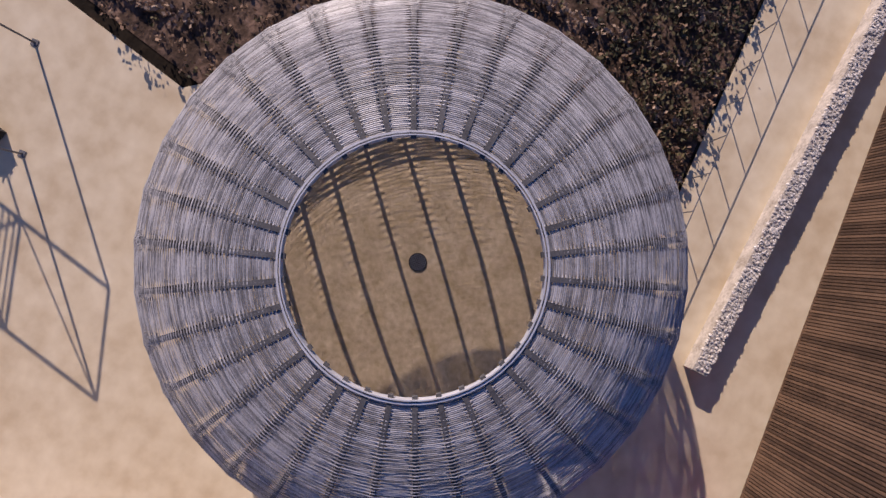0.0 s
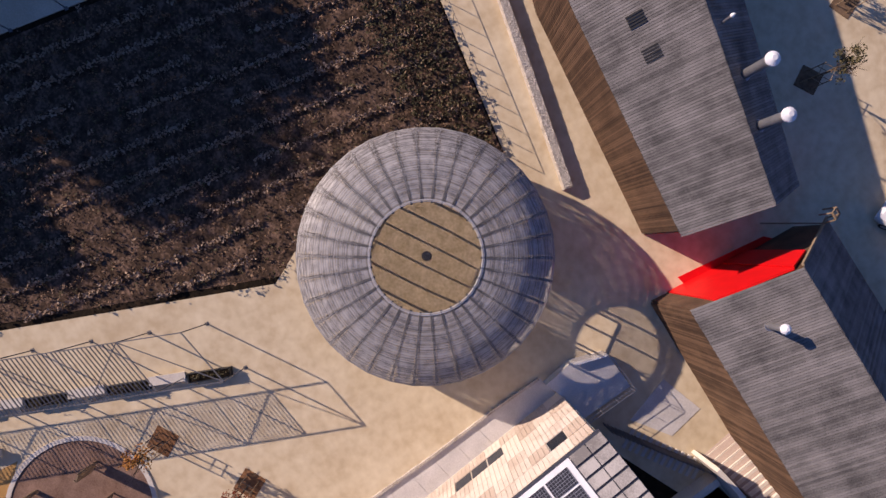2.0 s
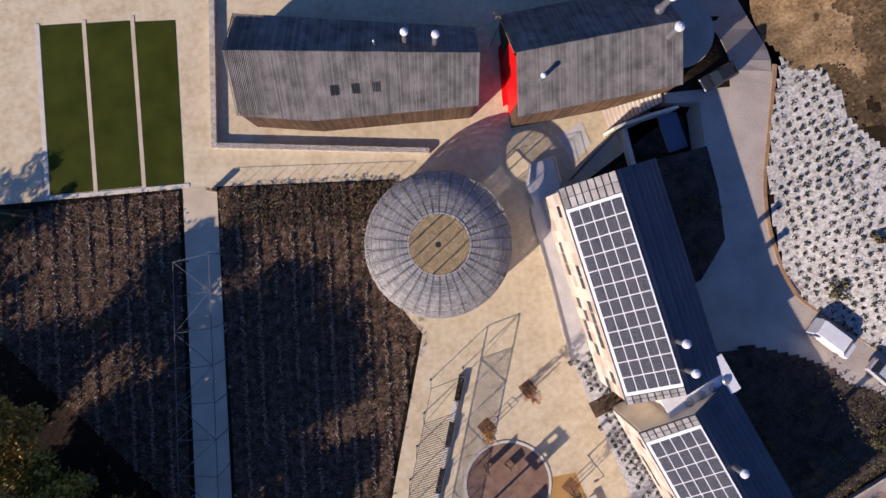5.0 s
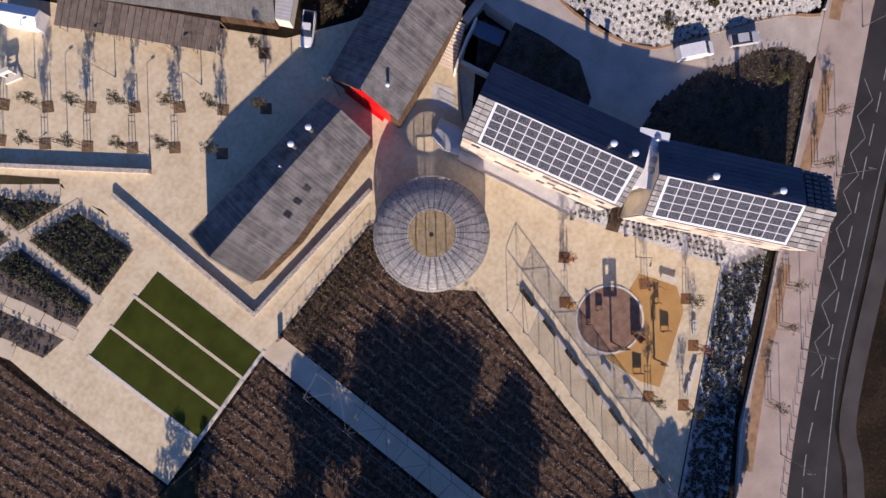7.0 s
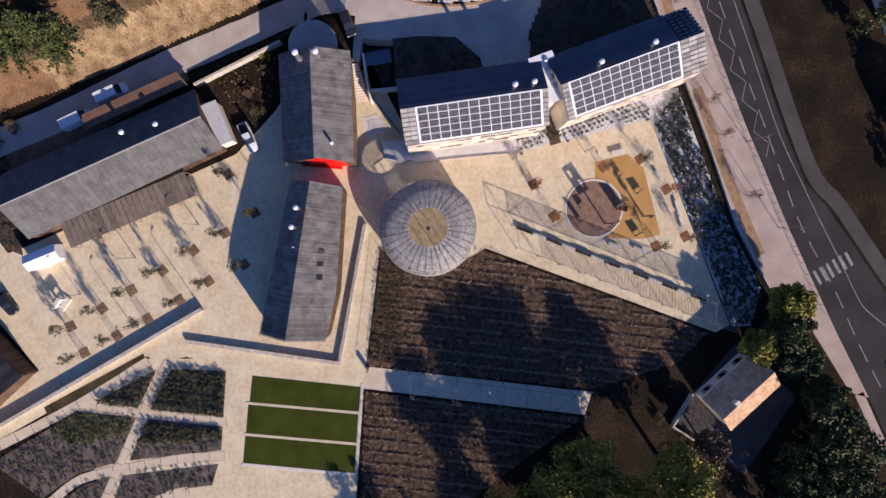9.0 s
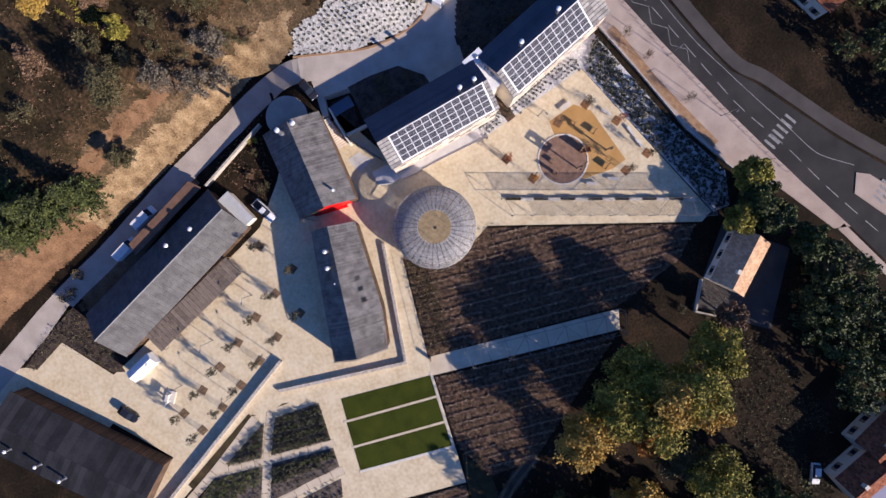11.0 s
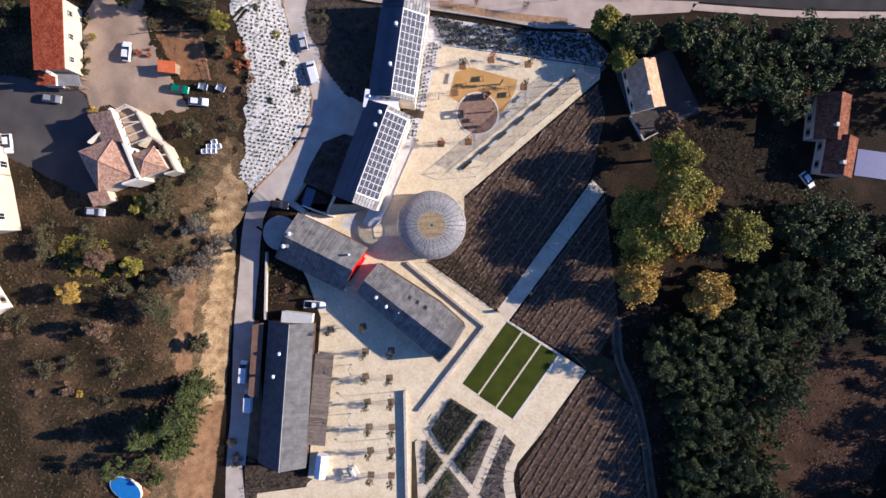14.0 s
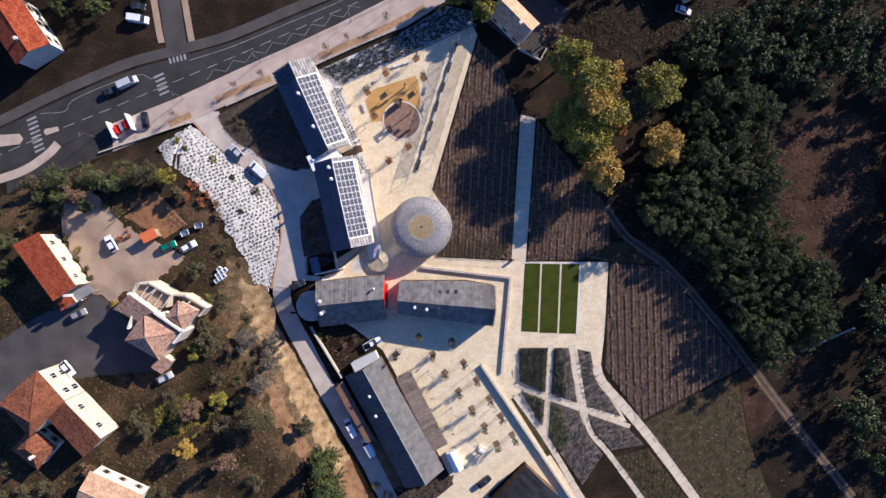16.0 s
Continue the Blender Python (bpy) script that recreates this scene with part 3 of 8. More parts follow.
drape("bank_grass", [(-41, -14), (-40.3, -25), (-31.2, -41.6), (-25.2, -52.6), (-18.7, -66.6), (-9, -87), (-2.0, -99), (3, -112), (-10, -114), (-17, -96), (-22.9, -80), (-26.5, -68.5), (-31.2, -59.5), (-35.8, -52.0), (-40.4, -43.5), (-43.5, -37.5), (-48.6, -27.5), (-51.0, -18), (-50, -10), (-46.0, -6)], 0.07, BANKGRASS, "dry ochre grass above the bank", "grass", 0.35, 3.5)
drape("embankment", [(-39.4, -16), (-38.9, -25), (-30.0, -41.2), (-24.0, -52.2), (-18.6, -63.8), (-22.0, -65.8), (-26.8, -57.6), (-31.0, -50.2), (-34.8, -42.4), (-38.0, -36.2), (-42.8, -27.5), (-45.4, -19), (-46, -12), (-44.0, -14.5)], 0.10, EMBANK, "bare ochre earth bank above the access road", "bank", 0.3, 1.5)
drape("embankment", [(-19.2, -62.6), (-17.5, -66.2), (-9.1, -84.1), (-2.0, -97), (5, -113), (-4, -115), (-12, -98), (-15.5, -86), (-19.9, -75.5), (-22.6, -65.2)], 0.11, BANKTRACK, "brown earth bank above the access road", "bank", 0.3, 1.5)
drape("bank_terrace", [(-39.2, -36.8), (-36.2, -43.2), (-32.2, -51.2), (-27.9, -58.6), (-23.0, -67.6), (-24.6, -68.4), (-30.4, -59.6), (-35.0, -52.2), (-39.0, -44.0), (-41.6, -37.6)], 0.13, BANKTRACK, "brown trodden terrace along the top of the bank", "track", 0.35, 0.8)
tagged(part("kerb_slope", ribbon([(-59.6, 27.3), (-55.0, 23.0), (-50.0, 18.6), (-42.8, 12.9), (-38.7, 9.4), (-36.8, 4), (-36.3, -2), (-37.5, -9), (-38.9, -16)], 0.4, 0.16, 4, 0.0, terrace), BARKPALE), "low brown timber edging along the white slope", "kerb", kind="structure")
drape("driveway", [(-88, 7), (-80.7, 8.6), (-73.0, 0.2), (-64, -4.5), (-58, -7.5), (-65.7, -13.5), (-76.9, -18.4), (-80.5, -15.6), (-88, -2)], 0.09, DRIVE, "dusty driveway between the two houses", "driveway", 0.4, 1.5)
drape("driveway_asphalt", [(-76.9, -18.6), (-80.5, -16.6), (-96, -22.9), (-112, -34), (-105, -46), (-87.8, -38.0), (-80.8, -37), (-66, -36), (-62, -30), (-70, -26)], 0.12, OLDASPH, "worn grey asphalt forecourt of the hillside houses", "driveway", 0.4, 0.5)
drape("garden_plot", [(-72.9, 2.3), (-64.8, 8.4), (-57.6, 0.4), (-63.3, -2.9)], 0.09, BARK, "bare reddish brown garden plot", "soil", 0.3, 0.3)
slab("bed_white", [(-26.9, 41.3), (-7, 50.2), (6.5, 58.2), (13.3, 57.0), (13.6, 53.6), (-21.2, 37.0), (-14.0, 14.8), (-13.8, 13.9), (-17.6, 13.4), (-22.6, 24.0)], 0.016, MULCHBED, "planting bed of white mulch fabric round the plaza", "flower bed")
BED_NORTH = [(-53.2, 29.2), (-51.2, 25.6), (-47.2, 21.4), (-43.2, 19.8), (-42.2, 18.3), (-38, 16.1), (-33.1, 14.5), (-28.6, 15.1), (-25, 16.1), (-22.5, 17.5), (-26, 31), (-31, 40.4), (-41, 35.4)]
drape("bed_north", BED_NORTH, 0.05, BEDSCRUB, "dark planted ground behind the solar wings", "soil", 0.4)
drape("verge_ramp", [(-42.6, 18.4), (-42.4, 20.3), (-46.9, 22.2), (-50.8, 26.2), (-52.8, 29.8), (-59.6, 33.0), (-60.4, 27.6), (-55.6, 23.6), (-46.0, 15.2)], 0.015, TRACK, "gravel verge of the ramp to the main road", "gravel", 0.5)
slab("bed_wing", [(-28.3, 6.8), (-31.4, 2.6), (-31.2, -3), (-30.4, -7.8), (-27.4, -7.3), (-24.0, -6.8), (-22.0, -6), (-25, 8)], YARD + 0.02, BEDSCRUB, "small planted bed behind the solar wing", "soil")
slab("bed_west", [(-33.5, -24.5), (-28, -26.5), (-18, -27.5), (-14, -31.0), (-21, -36), (-24, -38.5), (-29.5, -31.5)], 0.02, SOIL, "scrubby planted bed by the access road", "soil")

# play areas on the plaza
bm = bmesh.new()
prism(bm, [(-5.2 + 4.75 * math.cos(a), 28.2 + 4.75 * math.sin(a)) for a in (math.tau * i / 48 for i in range(48))], -0.1, 0.05)
tagged(part("play_surface", bm, REDBROWN), "round play area of red brown wood chips", "play area", kind="structure")
bm = bmesh.new()
for i in range(48):
    a, b = math.tau * i / 48, math.tau * (i + 1) / 48
    hexa(bm, *[[(-5.2 + r * math.cos(c), 28.2 + r * math.sin(c), z) for r, c in ((4.75, a), (5.05, a), (5.05, b), (4.75, b))] for z in (-0.1, 0.11)])
tagged(part("kerb_circle", bm, KERB), "round white kerb of the play area", "kerb", kind="structure")
slab("play_surface_ochre", [(-13.1, 27.8), (-14.9, 33.4), (-12.7, 36.3), (-1.5, 40.0), (-0.5, 37.0), (-0.3, 30.5), (-3.0, 32.9), (-6.5, 33.3), (-9.6, 31.0), (-10.3, 28.0)], 0.035, ORANGE, "ochre play surface beside the round play area", "play area")

# ---- retaining walls ----


def low_wall(name, points, thick, high, label, material=None):
    bm = bmesh.new()
    for k, (p, q) in enumerate(zip(points, points[1:])):
        d = (Vector((*q, 0)) - Vector((*p, 0)))
        n = Vector((-d.y, d.x, 0)).normalized() * thick / 2
        p, q = Vector((*p, 0)), Vector((*q, 0)) + d.normalized() * (thick / 2 if k + 2 < len(points) else 0)
        h = high - 0.003 * k
        hexa(bm, [v + Vector((0, 0, -0.3)) for v in (p - n, q - n, q + n, p + n)], [v + Vector((0, 0, h)) for v in (p - n, q - n, q + n, p + n)])
    bmesh.ops.bevel(bm, geom=bm.edges[:], offset=0.04, segments=1)
    return tagged(part(name, bm, material or GABION), label, "wall", kind="structure")


low_wall("wall_path", [(-0.1, -10.7), (23.8, -13.6), (21.6, -39.3)], 0.6, 0.68, "low pale stone retaining wall beside the path")
low_wall("wall_garden", [(16.0, -37.0), (39.7, -72.4), (45, -80)], 0.6, 0.95, "low pale retaining wall above the herb garden")
low_wall("wall_access", [(-29.4, -26.5), (-21.2, -40.2)], 0.4, 1.4, "white wall along the access road")
low_wall("wall_field", [(103.8, -33.9), (118.7, -27.5)], 0.3, 0.5, "low pale wall at the wood's edge")
low_wall("wall_pavement", [(-84, 19.3), (-60.5, 27.3)], 0.3, 0.6, "low wall along the pavement")
low_wall("wall_pavement_east", [(-51, 31.6), (-39.4, 36.9), (-27.6, 42.6), (-15.7, 48.0), (-3.8, 53.0), (6.6, 59.6)], 0.25, 0.6, "low wall between pavement and planting")


def stones(name, p, q, wide, z, n, seed, label, material=None):
    """Loose stones that cover the crown of a wall."""
    rnd = random.Random(seed)
    p, q = Vector((*p, z)), Vector((*q, z))
    d = (q - p).normalized()
    side = Vector((-d.y, d.x, 0))
    v, f = [], []
    for _ in range(n):
        c = p.lerp(q, rnd.random()) + side * rnd.uniform(-wide, wide)
        r = rnd.uniform(0.035, 0.085)
        a0 = rnd.uniform(0, math.tau)
        i = len(v)
        for k in range(5):
            a = a0 + math.tau * k / 5
            v.append((c.x + r * math.cos(a), c.y + r * math.sin(a) * rnd.uniform(0.6, 1.1), c.z - 0.05))
        for k in range(5):
            a = a0 + math.tau * k / 5 + 0.3
            v.append((c.x + 0.55 * r * math.cos(a), c.y + 0.55 * r * math.sin(a), c.z + r * rnd.uniform(0.5, 0.8)))
        f.append(tuple(i + 5 + k for k in range(5)))
        for k in range(5):
            j = (k + 1) % 5
            f.append((i + k, i + j, i + 5 + j, i + 5 + k))
    tagged(raw(name, v, f, material or STONE), label, "stones", kind="stuff")


stones("wall_stones", (0.0, -10.7), (23.6, -13.56), 0.28, 0.68, 2600, 1, "loose pale stones on the crown of the low wall")


# ---- the woven dome ----
RIBS, R_MAX, R_TOP, Z_WIDE, Z_TOP = 34, 8.0, 3.22, 3.2, 6.3
DOOR = radians(-140.0)


def dome_profile():
    """Points (radius, height) along the dome's side, from the ground to the rim, at even steps."""
    raw_line = [(7.35 + 0.6 * math.sin(0.5 * math.pi * k / 20), Z_WIDE * k / 20) for k in range(20)]
    raw_line += [(R_TOP + (R_MAX - R_TOP) * math.cos(a), Z_WIDE + (Z_TOP - Z_WIDE) * math.sin(a)) for a in (0.5 * math.pi * k / 40 for k in range(41))]
    return raw_line


def along(line, s):
    for (r1, z1), (r2, z2) in zip(line, line[1:]):
        d = math.hypot(r2 - r1, z2 - z1)
        if s <= d:
            return r1 + (r2 - r1) * s / d, z1 + (z2 - z1) * s / d, (r2 - r1) / d, (z2 - z1) / d
        s -= d
    return r2, z2, (r2 - r1) / d, (z2 - z1) / d


def dome():
    e = thing("woven_dome", "round open-topped dome woven from silvered wooden slats", "pavilion")
    line = dome_profile()
    total = sum(math.hypot(b[0] - a[0], b[1] - a[1]) for a, b in zip(line, line[1:]))
    s, k = 0.06, 0
    # where the slats bend, as fractions of the way from one rib to the next
    stops = (0.0, 0.1, 0.21, 0.5, 0.79, 0.9)
    seg = RIBS * len(stops)
    rnd = random.Random(4)
    while s < total - 0.03:
        r, z, dr, dz = along(line, s)
        verts, faces = [], []
        for i in range(seg):
            rib, f = i // 6, stops[i % 6]
            a = math.tau * (rib + f) / RIBS
            near = min(f, 1.0 - f)
            bow = 1.0 if near == 0 else 0.55 if near < 0.15 else 0.1 if near < 0.3 else 0.0
            sign = 1.0 if ((rib + (1 if f > 0.5 else 0)) + k) % 2 else -1.0
            weave = 0.03 * bow * sign + rnd.uniform(-0.006, 0.006)
            ro, zo = r + weave * dz, z - weave * dr
            c, sn = math.cos(a), math.sin(a)
            half = (0.0260 if z < 1.9 else 0.0155 if z < 4.7 else 0.0215) * (1 - (0.3 if sign < 0 else 0.05) * bow) * rnd.uniform(0.88, 1.1)
            for sw, th in ((-half, 0.0), (0.0, -0.008), (half, 0.0), (0.0, 0.008)):
                rr, zz = ro + sw * dr + th * dz, zo + sw * dz - th * dr
                verts.append((rr * c, rr * sn, zz))
        for i in range(seg):
            mid = math.tau * (i // 6 + stops[i % 6] + 0.08) / RIBS
            off = math.atan2(math.sin(mid - DOOR), math.cos(mid - DOOR))
            if z < 2.7 and abs(off) < 0.17:
                continue
            j = (i + 1) % seg
            for q in range(4):
                p = (q + 1) % 4
                faces.append((4 * i + q, 4 * i + p, 4 * j + p, 4 * j + q))
        raw("slat", verts, faces, SLAT, e)
        k += 1
        s += 0.058 if z < 4.7 else 0.048
    bm = bmesh.new()
    pts = [along(line, total * j / 22) for j in range(23)]
    for a, b in zip(pts, pts[1:]):
        beam(bm, (a[0] - 0.13, 0, max(a[1] - 0.02, 0)), (b[0] - 0.13, 0, b[1] - 0.02), 0.095)
    first = part("rib", bm, RIB, e)
    for i in range(1, RIBS):
        same("rib", first, e, pose(0, 0, 0, 0, 0, 360.0 * i / RIBS))
    first.matrix_basis = pose(0, 0, 0, 0, 0, 0)
    bm = bmesh.new()
    for i in range(64):
        a, b = math.tau * i / 64, math.tau * (i + 1) / 64
        hexa(bm, *[[(r * math.cos(c), r * math.sin(c), z) for r, c in ((R_TOP - 0.05, a), (R_TOP - 0.02, a), (R_TOP - 0.02, b), (R_TOP - 0.05, b))] for z in (Z_TOP - 0.16, Z_TOP + 0.1)])
        hexa(bm, *[[(r * math.cos(c), r * math.sin(c), z) for r, c in ((R_TOP + 0.02, a), (R_TOP + 0.07, a), (R_TOP + 0.07, b), (R_TOP + 0.02, b))] for z in (Z_TOP - 0.02, Z_TOP + 0.07)])
    part("rim", bm, HOOP, e, "pale double metal hoop of the opening")
    bm = bmesh.new()
    for sgn in (-1, 1):
        a = DOOR + sgn * 0.18
        p = Vector((7.85 * math.cos(a), 7.85 * math.sin(a), 0))
        beam(bm, p, p + Vector((0, 0, 2.75)), 0.07)
    a, b = DOOR - 0.18, DOOR + 0.18
    beam(bm, (7.85 * math.cos(a), 7.85 * math.sin(a), 2.75), (7.85 * math.cos(b), 7.85 * math.sin(b), 2.75), 0.07)
    part("door_frame", bm, GREYSTEEL, e, "grey steel frame of the doorway")


dome()
bm = bmesh.new()
prism(bm, [(7.3 * math.cos(a), 7.3 * math.sin(a)) for a in (math.tau * i / 64 for i in range(64))], -0.1, 0.045)
tagged(part("floor_dome", bm, surf("trodden sand floor", (0.48, 0.36, 0.20), (0.76, 0.61, 0.40), 0.9, 0.2, 0.95, 0.3)), "trodden sandy floor inside the dome", "floor", kind="structure")
grate = thing("floor_grate", "round dark cast grate in the dome's floor", "grate", pose(0, 0, 0.045))
bm = bmesh.new()
prism(bm, [(0.33 * math.cos(a), 0.33 * math.sin(a)) for a in (math.tau * i / 24 for i in range(24))], 0, 0.03)
part("plate", bm, BLACK, grate)
bm = bmesh.new()
for i in range(-4, 5):
    w = math.sqrt(max(0.01, 0.3 ** 2 - (i * 0.065) ** 2))
    box(bm, -w, w, i * 0.065 - 0.012, i * 0.065 + 0.012, 0.03, 0.05)
    box(bm, i * 0.065 - 0.012, i * 0.065 + 0.012, -w, w, 0.03, 0.046)
part("grating", bm, GREYSTEEL, grate)


# ---- roofs and walls ----
def boards(bm, origin, across, down, count, gap=0.012, thick=0.04, uneven=0.012):
    """A slope laid with boards that run down it."""
    o, u, v = Vector(origin), Vector(across), Vector(down)
    n = u.cross(v).normalized()
    n = n if n.z > 0 else -n
    w = u.length / count
    d = u.normalized()
    for i in range(count):
        a, b = o + d * (i * w + gap / 2), o + d * ((i + 1) * w - gap / 2)
        lift = n * random.uniform(0, uneven)
        end = v * (1 + random.uniform(-0.004, 0.004))
        low = [a + lift, b + lift, b + end + lift, a + end + lift]
        hexa(bm, low, [p + n * thick for p in low])


def quad_wall(bm, p, q, z0, zp, zq, thick=0.25):
    """An upright wall from p to q whose top goes from zp to zq."""
    p, q = Vector((*p, 0)), Vector((*q, 0))
    d = (q - p).normalized()
    n = Vector((-d.y, d.x, 0)) * thick / 2
    hexa(bm, [v + Vector((0, 0, z0)) for v in (p - n, q - n, q + n, p + n)],
         [p - n + Vector((0, 0, zp)), q - n + Vector((0, 0, zq)), q + n + Vector((0, 0, zq)), p + n + Vector((0, 0, zp))])


def clad(bm, p, q, z0, zp, zq, width=0.12, out=0.05):
    """Upright boards in front of a wall from p to q, on its right-hand side."""
    p, q = Vector((*p, 0)), Vector((*q, 0))
    d = (q - p)
    n = Vector((d.y, -d.x, 0)).normalized()
    count = max(1, int(d.length / width))
    for i in range(count):
        a, b = p + d * (i + 0.13) / count, p + d * (i + 0.87) / count
        h = zp + (zq - zp) * (i + 0.5) / count
        o = n * (0.13 + random.uniform(0, 0.015))
        low = [a + o, b + o, b + o + n * out, a + o + n * out]
        hexa(bm, [v + Vector((0, 0, z0)) for v in low], [v + Vector((0, 0, h)) for v in low])


def chimney(parent, x, y, z0, z1, r=0.28, label="shiny galvanised vent pipe with a round cap"):
    bm = bmesh.new()
    beam(bm, (x, y, z0), (x, y, z1), r, 16)
    beam(bm, (x, y, z0), (x, y, z0 + 0.15), r * 1.5, 16)
    pipe = part("vent_pipe", bm, STEEL, parent, label)
    bm = bmesh.new()
    beam(bm, (x, y, z1 + 0.1), (x, y, z1 + 0.2), r * 1.45, 16)
    beam(bm, (x, y, z1 + 0.2), (x, y, z1 + 0.36), r * 1.45, 16, r * 0.5)
    beam(bm, (x, y, z1 - 0.02), (x, y, z1 + 0.12), r * 0.6, 8)
    part("cap", bm, WHITE, pipe, "pale metal cap")


def wooden_house(name, label, eave, ridge, back, z_eave, z_ridge, z_back, inset=0.35, roof=None, width=0.17, bend=0.7, courses=1, closed=1.0):
    roof = roof or GREYWOOD_PIECE
    # a board-clad building. Each of the three lines is a pair of plan points in the same order: sunny eave, ridge, back eave
    base = Vector((*eave[0], 0))
    e = thing(name, label, "building", Matrix.Translation(base))
    z_eave, z_ridge, z_back = (z if isinstance(z, tuple) else (z, z) for z in (z_eave, z_ridge, z_back))
    V = lambda p, z: Vector((p[0] - base.x, p[1] - base.y, z))
    long = Vector((eave[1][0] - eave[0][0], eave[1][1] - eave[0][1], 0))
    u = long.normalized()

    def on(line, f, zs, drop=0.0):
        """The point at the fraction f of a line of two or three plan points; zs are the heights of its ends."""
        z = zs[0] + (zs[1] - zs[0]) * f - drop
        if len(line) == 2:
            return V(line[0], z).lerp(V(line[1], z), f)
        return V(line[0], z).lerp(V(line[2], z), f / bend) if f < bend else V(line[2], z).lerp(V(line[1], z), (f - bend) / (1 - bend))

    joint = 0.07 if width < 0.3 else 0.012

    def slope(nm, top, bottom, zt, zb):
        bm = bmesh.new()
        rows = []
        for i in range(11):
            f = 0.01 + 0.098 * i * closed
            rows.append([bm.verts.new(p) for p in (on(top, f, zt, 0.03), on(bottom, f, zb, 0.03), on(bottom, f, zb, 0.08), on(top, f, zt, 0.08))])
        for p, q in zip(rows, rows[1:]):
            for k in range(4):
                bm.faces.new((p[k], p[(k + 1) % 4], q[(k + 1) % 4], q[k]))
        bm.faces.new(rows[0])
        bm.faces.new(rows[-1][::-1])
        bmesh.ops.recalc_face_normals(bm, faces=bm.faces)
        part("roof_deck", bm, BLACK, e, "black roofing membrane under the boards")
        count = int(long.length / width)
        for i in range(count):
            thin = joint if (i + 0.5) / count < closed else 0.2
            f, g = (i + thin) / count, (i + 1 - thin) / count
            top_a, top_b, low_b, low_a = on(top, f, zt), on(top, g, zt), on(bottom, g, zb), on(bottom, f, zb)
            n = (top_b - top_a).cross(low_a - top_a).normalized()
            n = n if n.z > 0 else -n
            for c in range(courses):
                u0, u1 = c / courses, (c + 1) / courses - (0.005 if c + 1 < courses else 0.0)
                lift = random.uniform(0.0, 0.018)
                pts = [top_a.lerp(low_a, u0), top_b.lerp(low_b, u0), top_b.lerp(low_b, u1), top_a.lerp(low_a, u1)]
                if c + 1 == courses:
                    pts[2] += (pts[2] - pts[1]) * random.uniform(0, 0.008)
                    pts[3] += (pts[3] - pts[0]) * random.uniform(0, 0.008)
                bm = bmesh.new()
                hexa(bm, [p + n * lift for p in pts], [p + n * (lift + 0.05) for p in pts])
                part(nm, bm, roof, e)

    slope("roof_board", ridge, eave, z_ridge, z_eave)
    slope("roof_board", ridge, back, z_ridge, z_back)
    bm = bmesh.new()
    e0, e1, r0, r1, b0, b1 = (V(p, 0) for p in (*eave[:2], *ridge, *back))
    ins = lambda p, s, c: p + u * inset * s + (V(((ridge[0][0] + ridge[1][0]) / 2, (ridge[0][1] + ridge[1][1]) / 2), 0) - V(((c[0][0] + c[1][0]) / 2, (c[0][1] + c[1][1]) / 2), 0)).normalized() * 0.3
    e0, e1, b0, b1 = ins(e0, 1, eave), ins(e1, -1, eave), ins(b0, 1, back), ins(b1, -1, back)
    r0, r1 = r0 + u * inset, r1 - u * inset
    front = [e0, e1] if len(eave) == 2 else [e0, V(eave[2], 0) + Vector((0, -0.3, 0)), e1]
    bm.free()
    tops = z_eave if len(front) == 2 else (z_eave[0], z_eave[0] + (z_eave[1] - z_eave[0]) * bend, z_eave[1])
    sides = [(a, b, za - 0.06, zb - 0.06) for a, b, za, zb in zip(front, front[1:], tops, tops[1:])] + [(b0, b1, z_back[0] - 0.06, z_back[1] - 0.06)]
    for k, (a, r, b) in enumerate(((e0, r0, b0), (e1, r1, b1))):
        sides += [(a, r, z_eave[k] - 0.07, z_ridge[k] - 0.07), (r, b, z_ridge[k] - 0.07, z_back[k] - 0.07)]
    for a, b, za, zb in sides:
        bm = bmesh.new()
        quad_wall(bm, a.xy, b.xy, 0, za, zb)
        part("wall", bm, LARCH, e)
    bm = bmesh.new()
    for a, b, za, zb in zip(front, front[1:], tops, tops[1:]):
        if (e1 - e0).cross(r0 - e0).z < 0:
            a, b, za, zb = b, a, zb, za
        clad(bm, a.xy, b.xy, 0.15, za - 0.1, zb - 0.1)
    part("cladding", bm, LARCH, e, "upright brown larch boards")
    return e, base


# the wing with the roof vents
mid, mb = wooden_house("wooden_hall", "long wooden hall with a weathered grey board roof", [(-5.5, -13.9), (19.3, -15.2), (11.6, -13.95)], [(-6.0, -18.8), (19.1, -20.8)], [(-6.2, -22.6), (18.8, -25.8)], 5.8, (7.2, 8.6), (4.2, 5.3), closed=0.88)
for x, y in ((-1.6, -20.3), (1.4, -20.8)):
    chimney(mid, x - mb.x, y - mb.y, 6.4, 9.0)
chimney(mid, 4.5 - mb.x, -20.6 - mb.y, 6.8, 8.0, 0.08, "thin dark vent pipe")
for x in (9.0, 6.85, 4.75):
    bm = bmesh.new()
    for k in range(5):
        box(bm, x - mb.x - 0.4 + 0.17 * k, x - mb.x - 0.3 + 0.17 * k, -0.48, 0.48, -0.04, 0.07, pose(0, -16.5 - mb.y, 6.72 + 0.024 * (x - 4.75), -20.0))
    part("roof_vent", bm, BLACK, mid, "dark slotted vent in the roof boards")
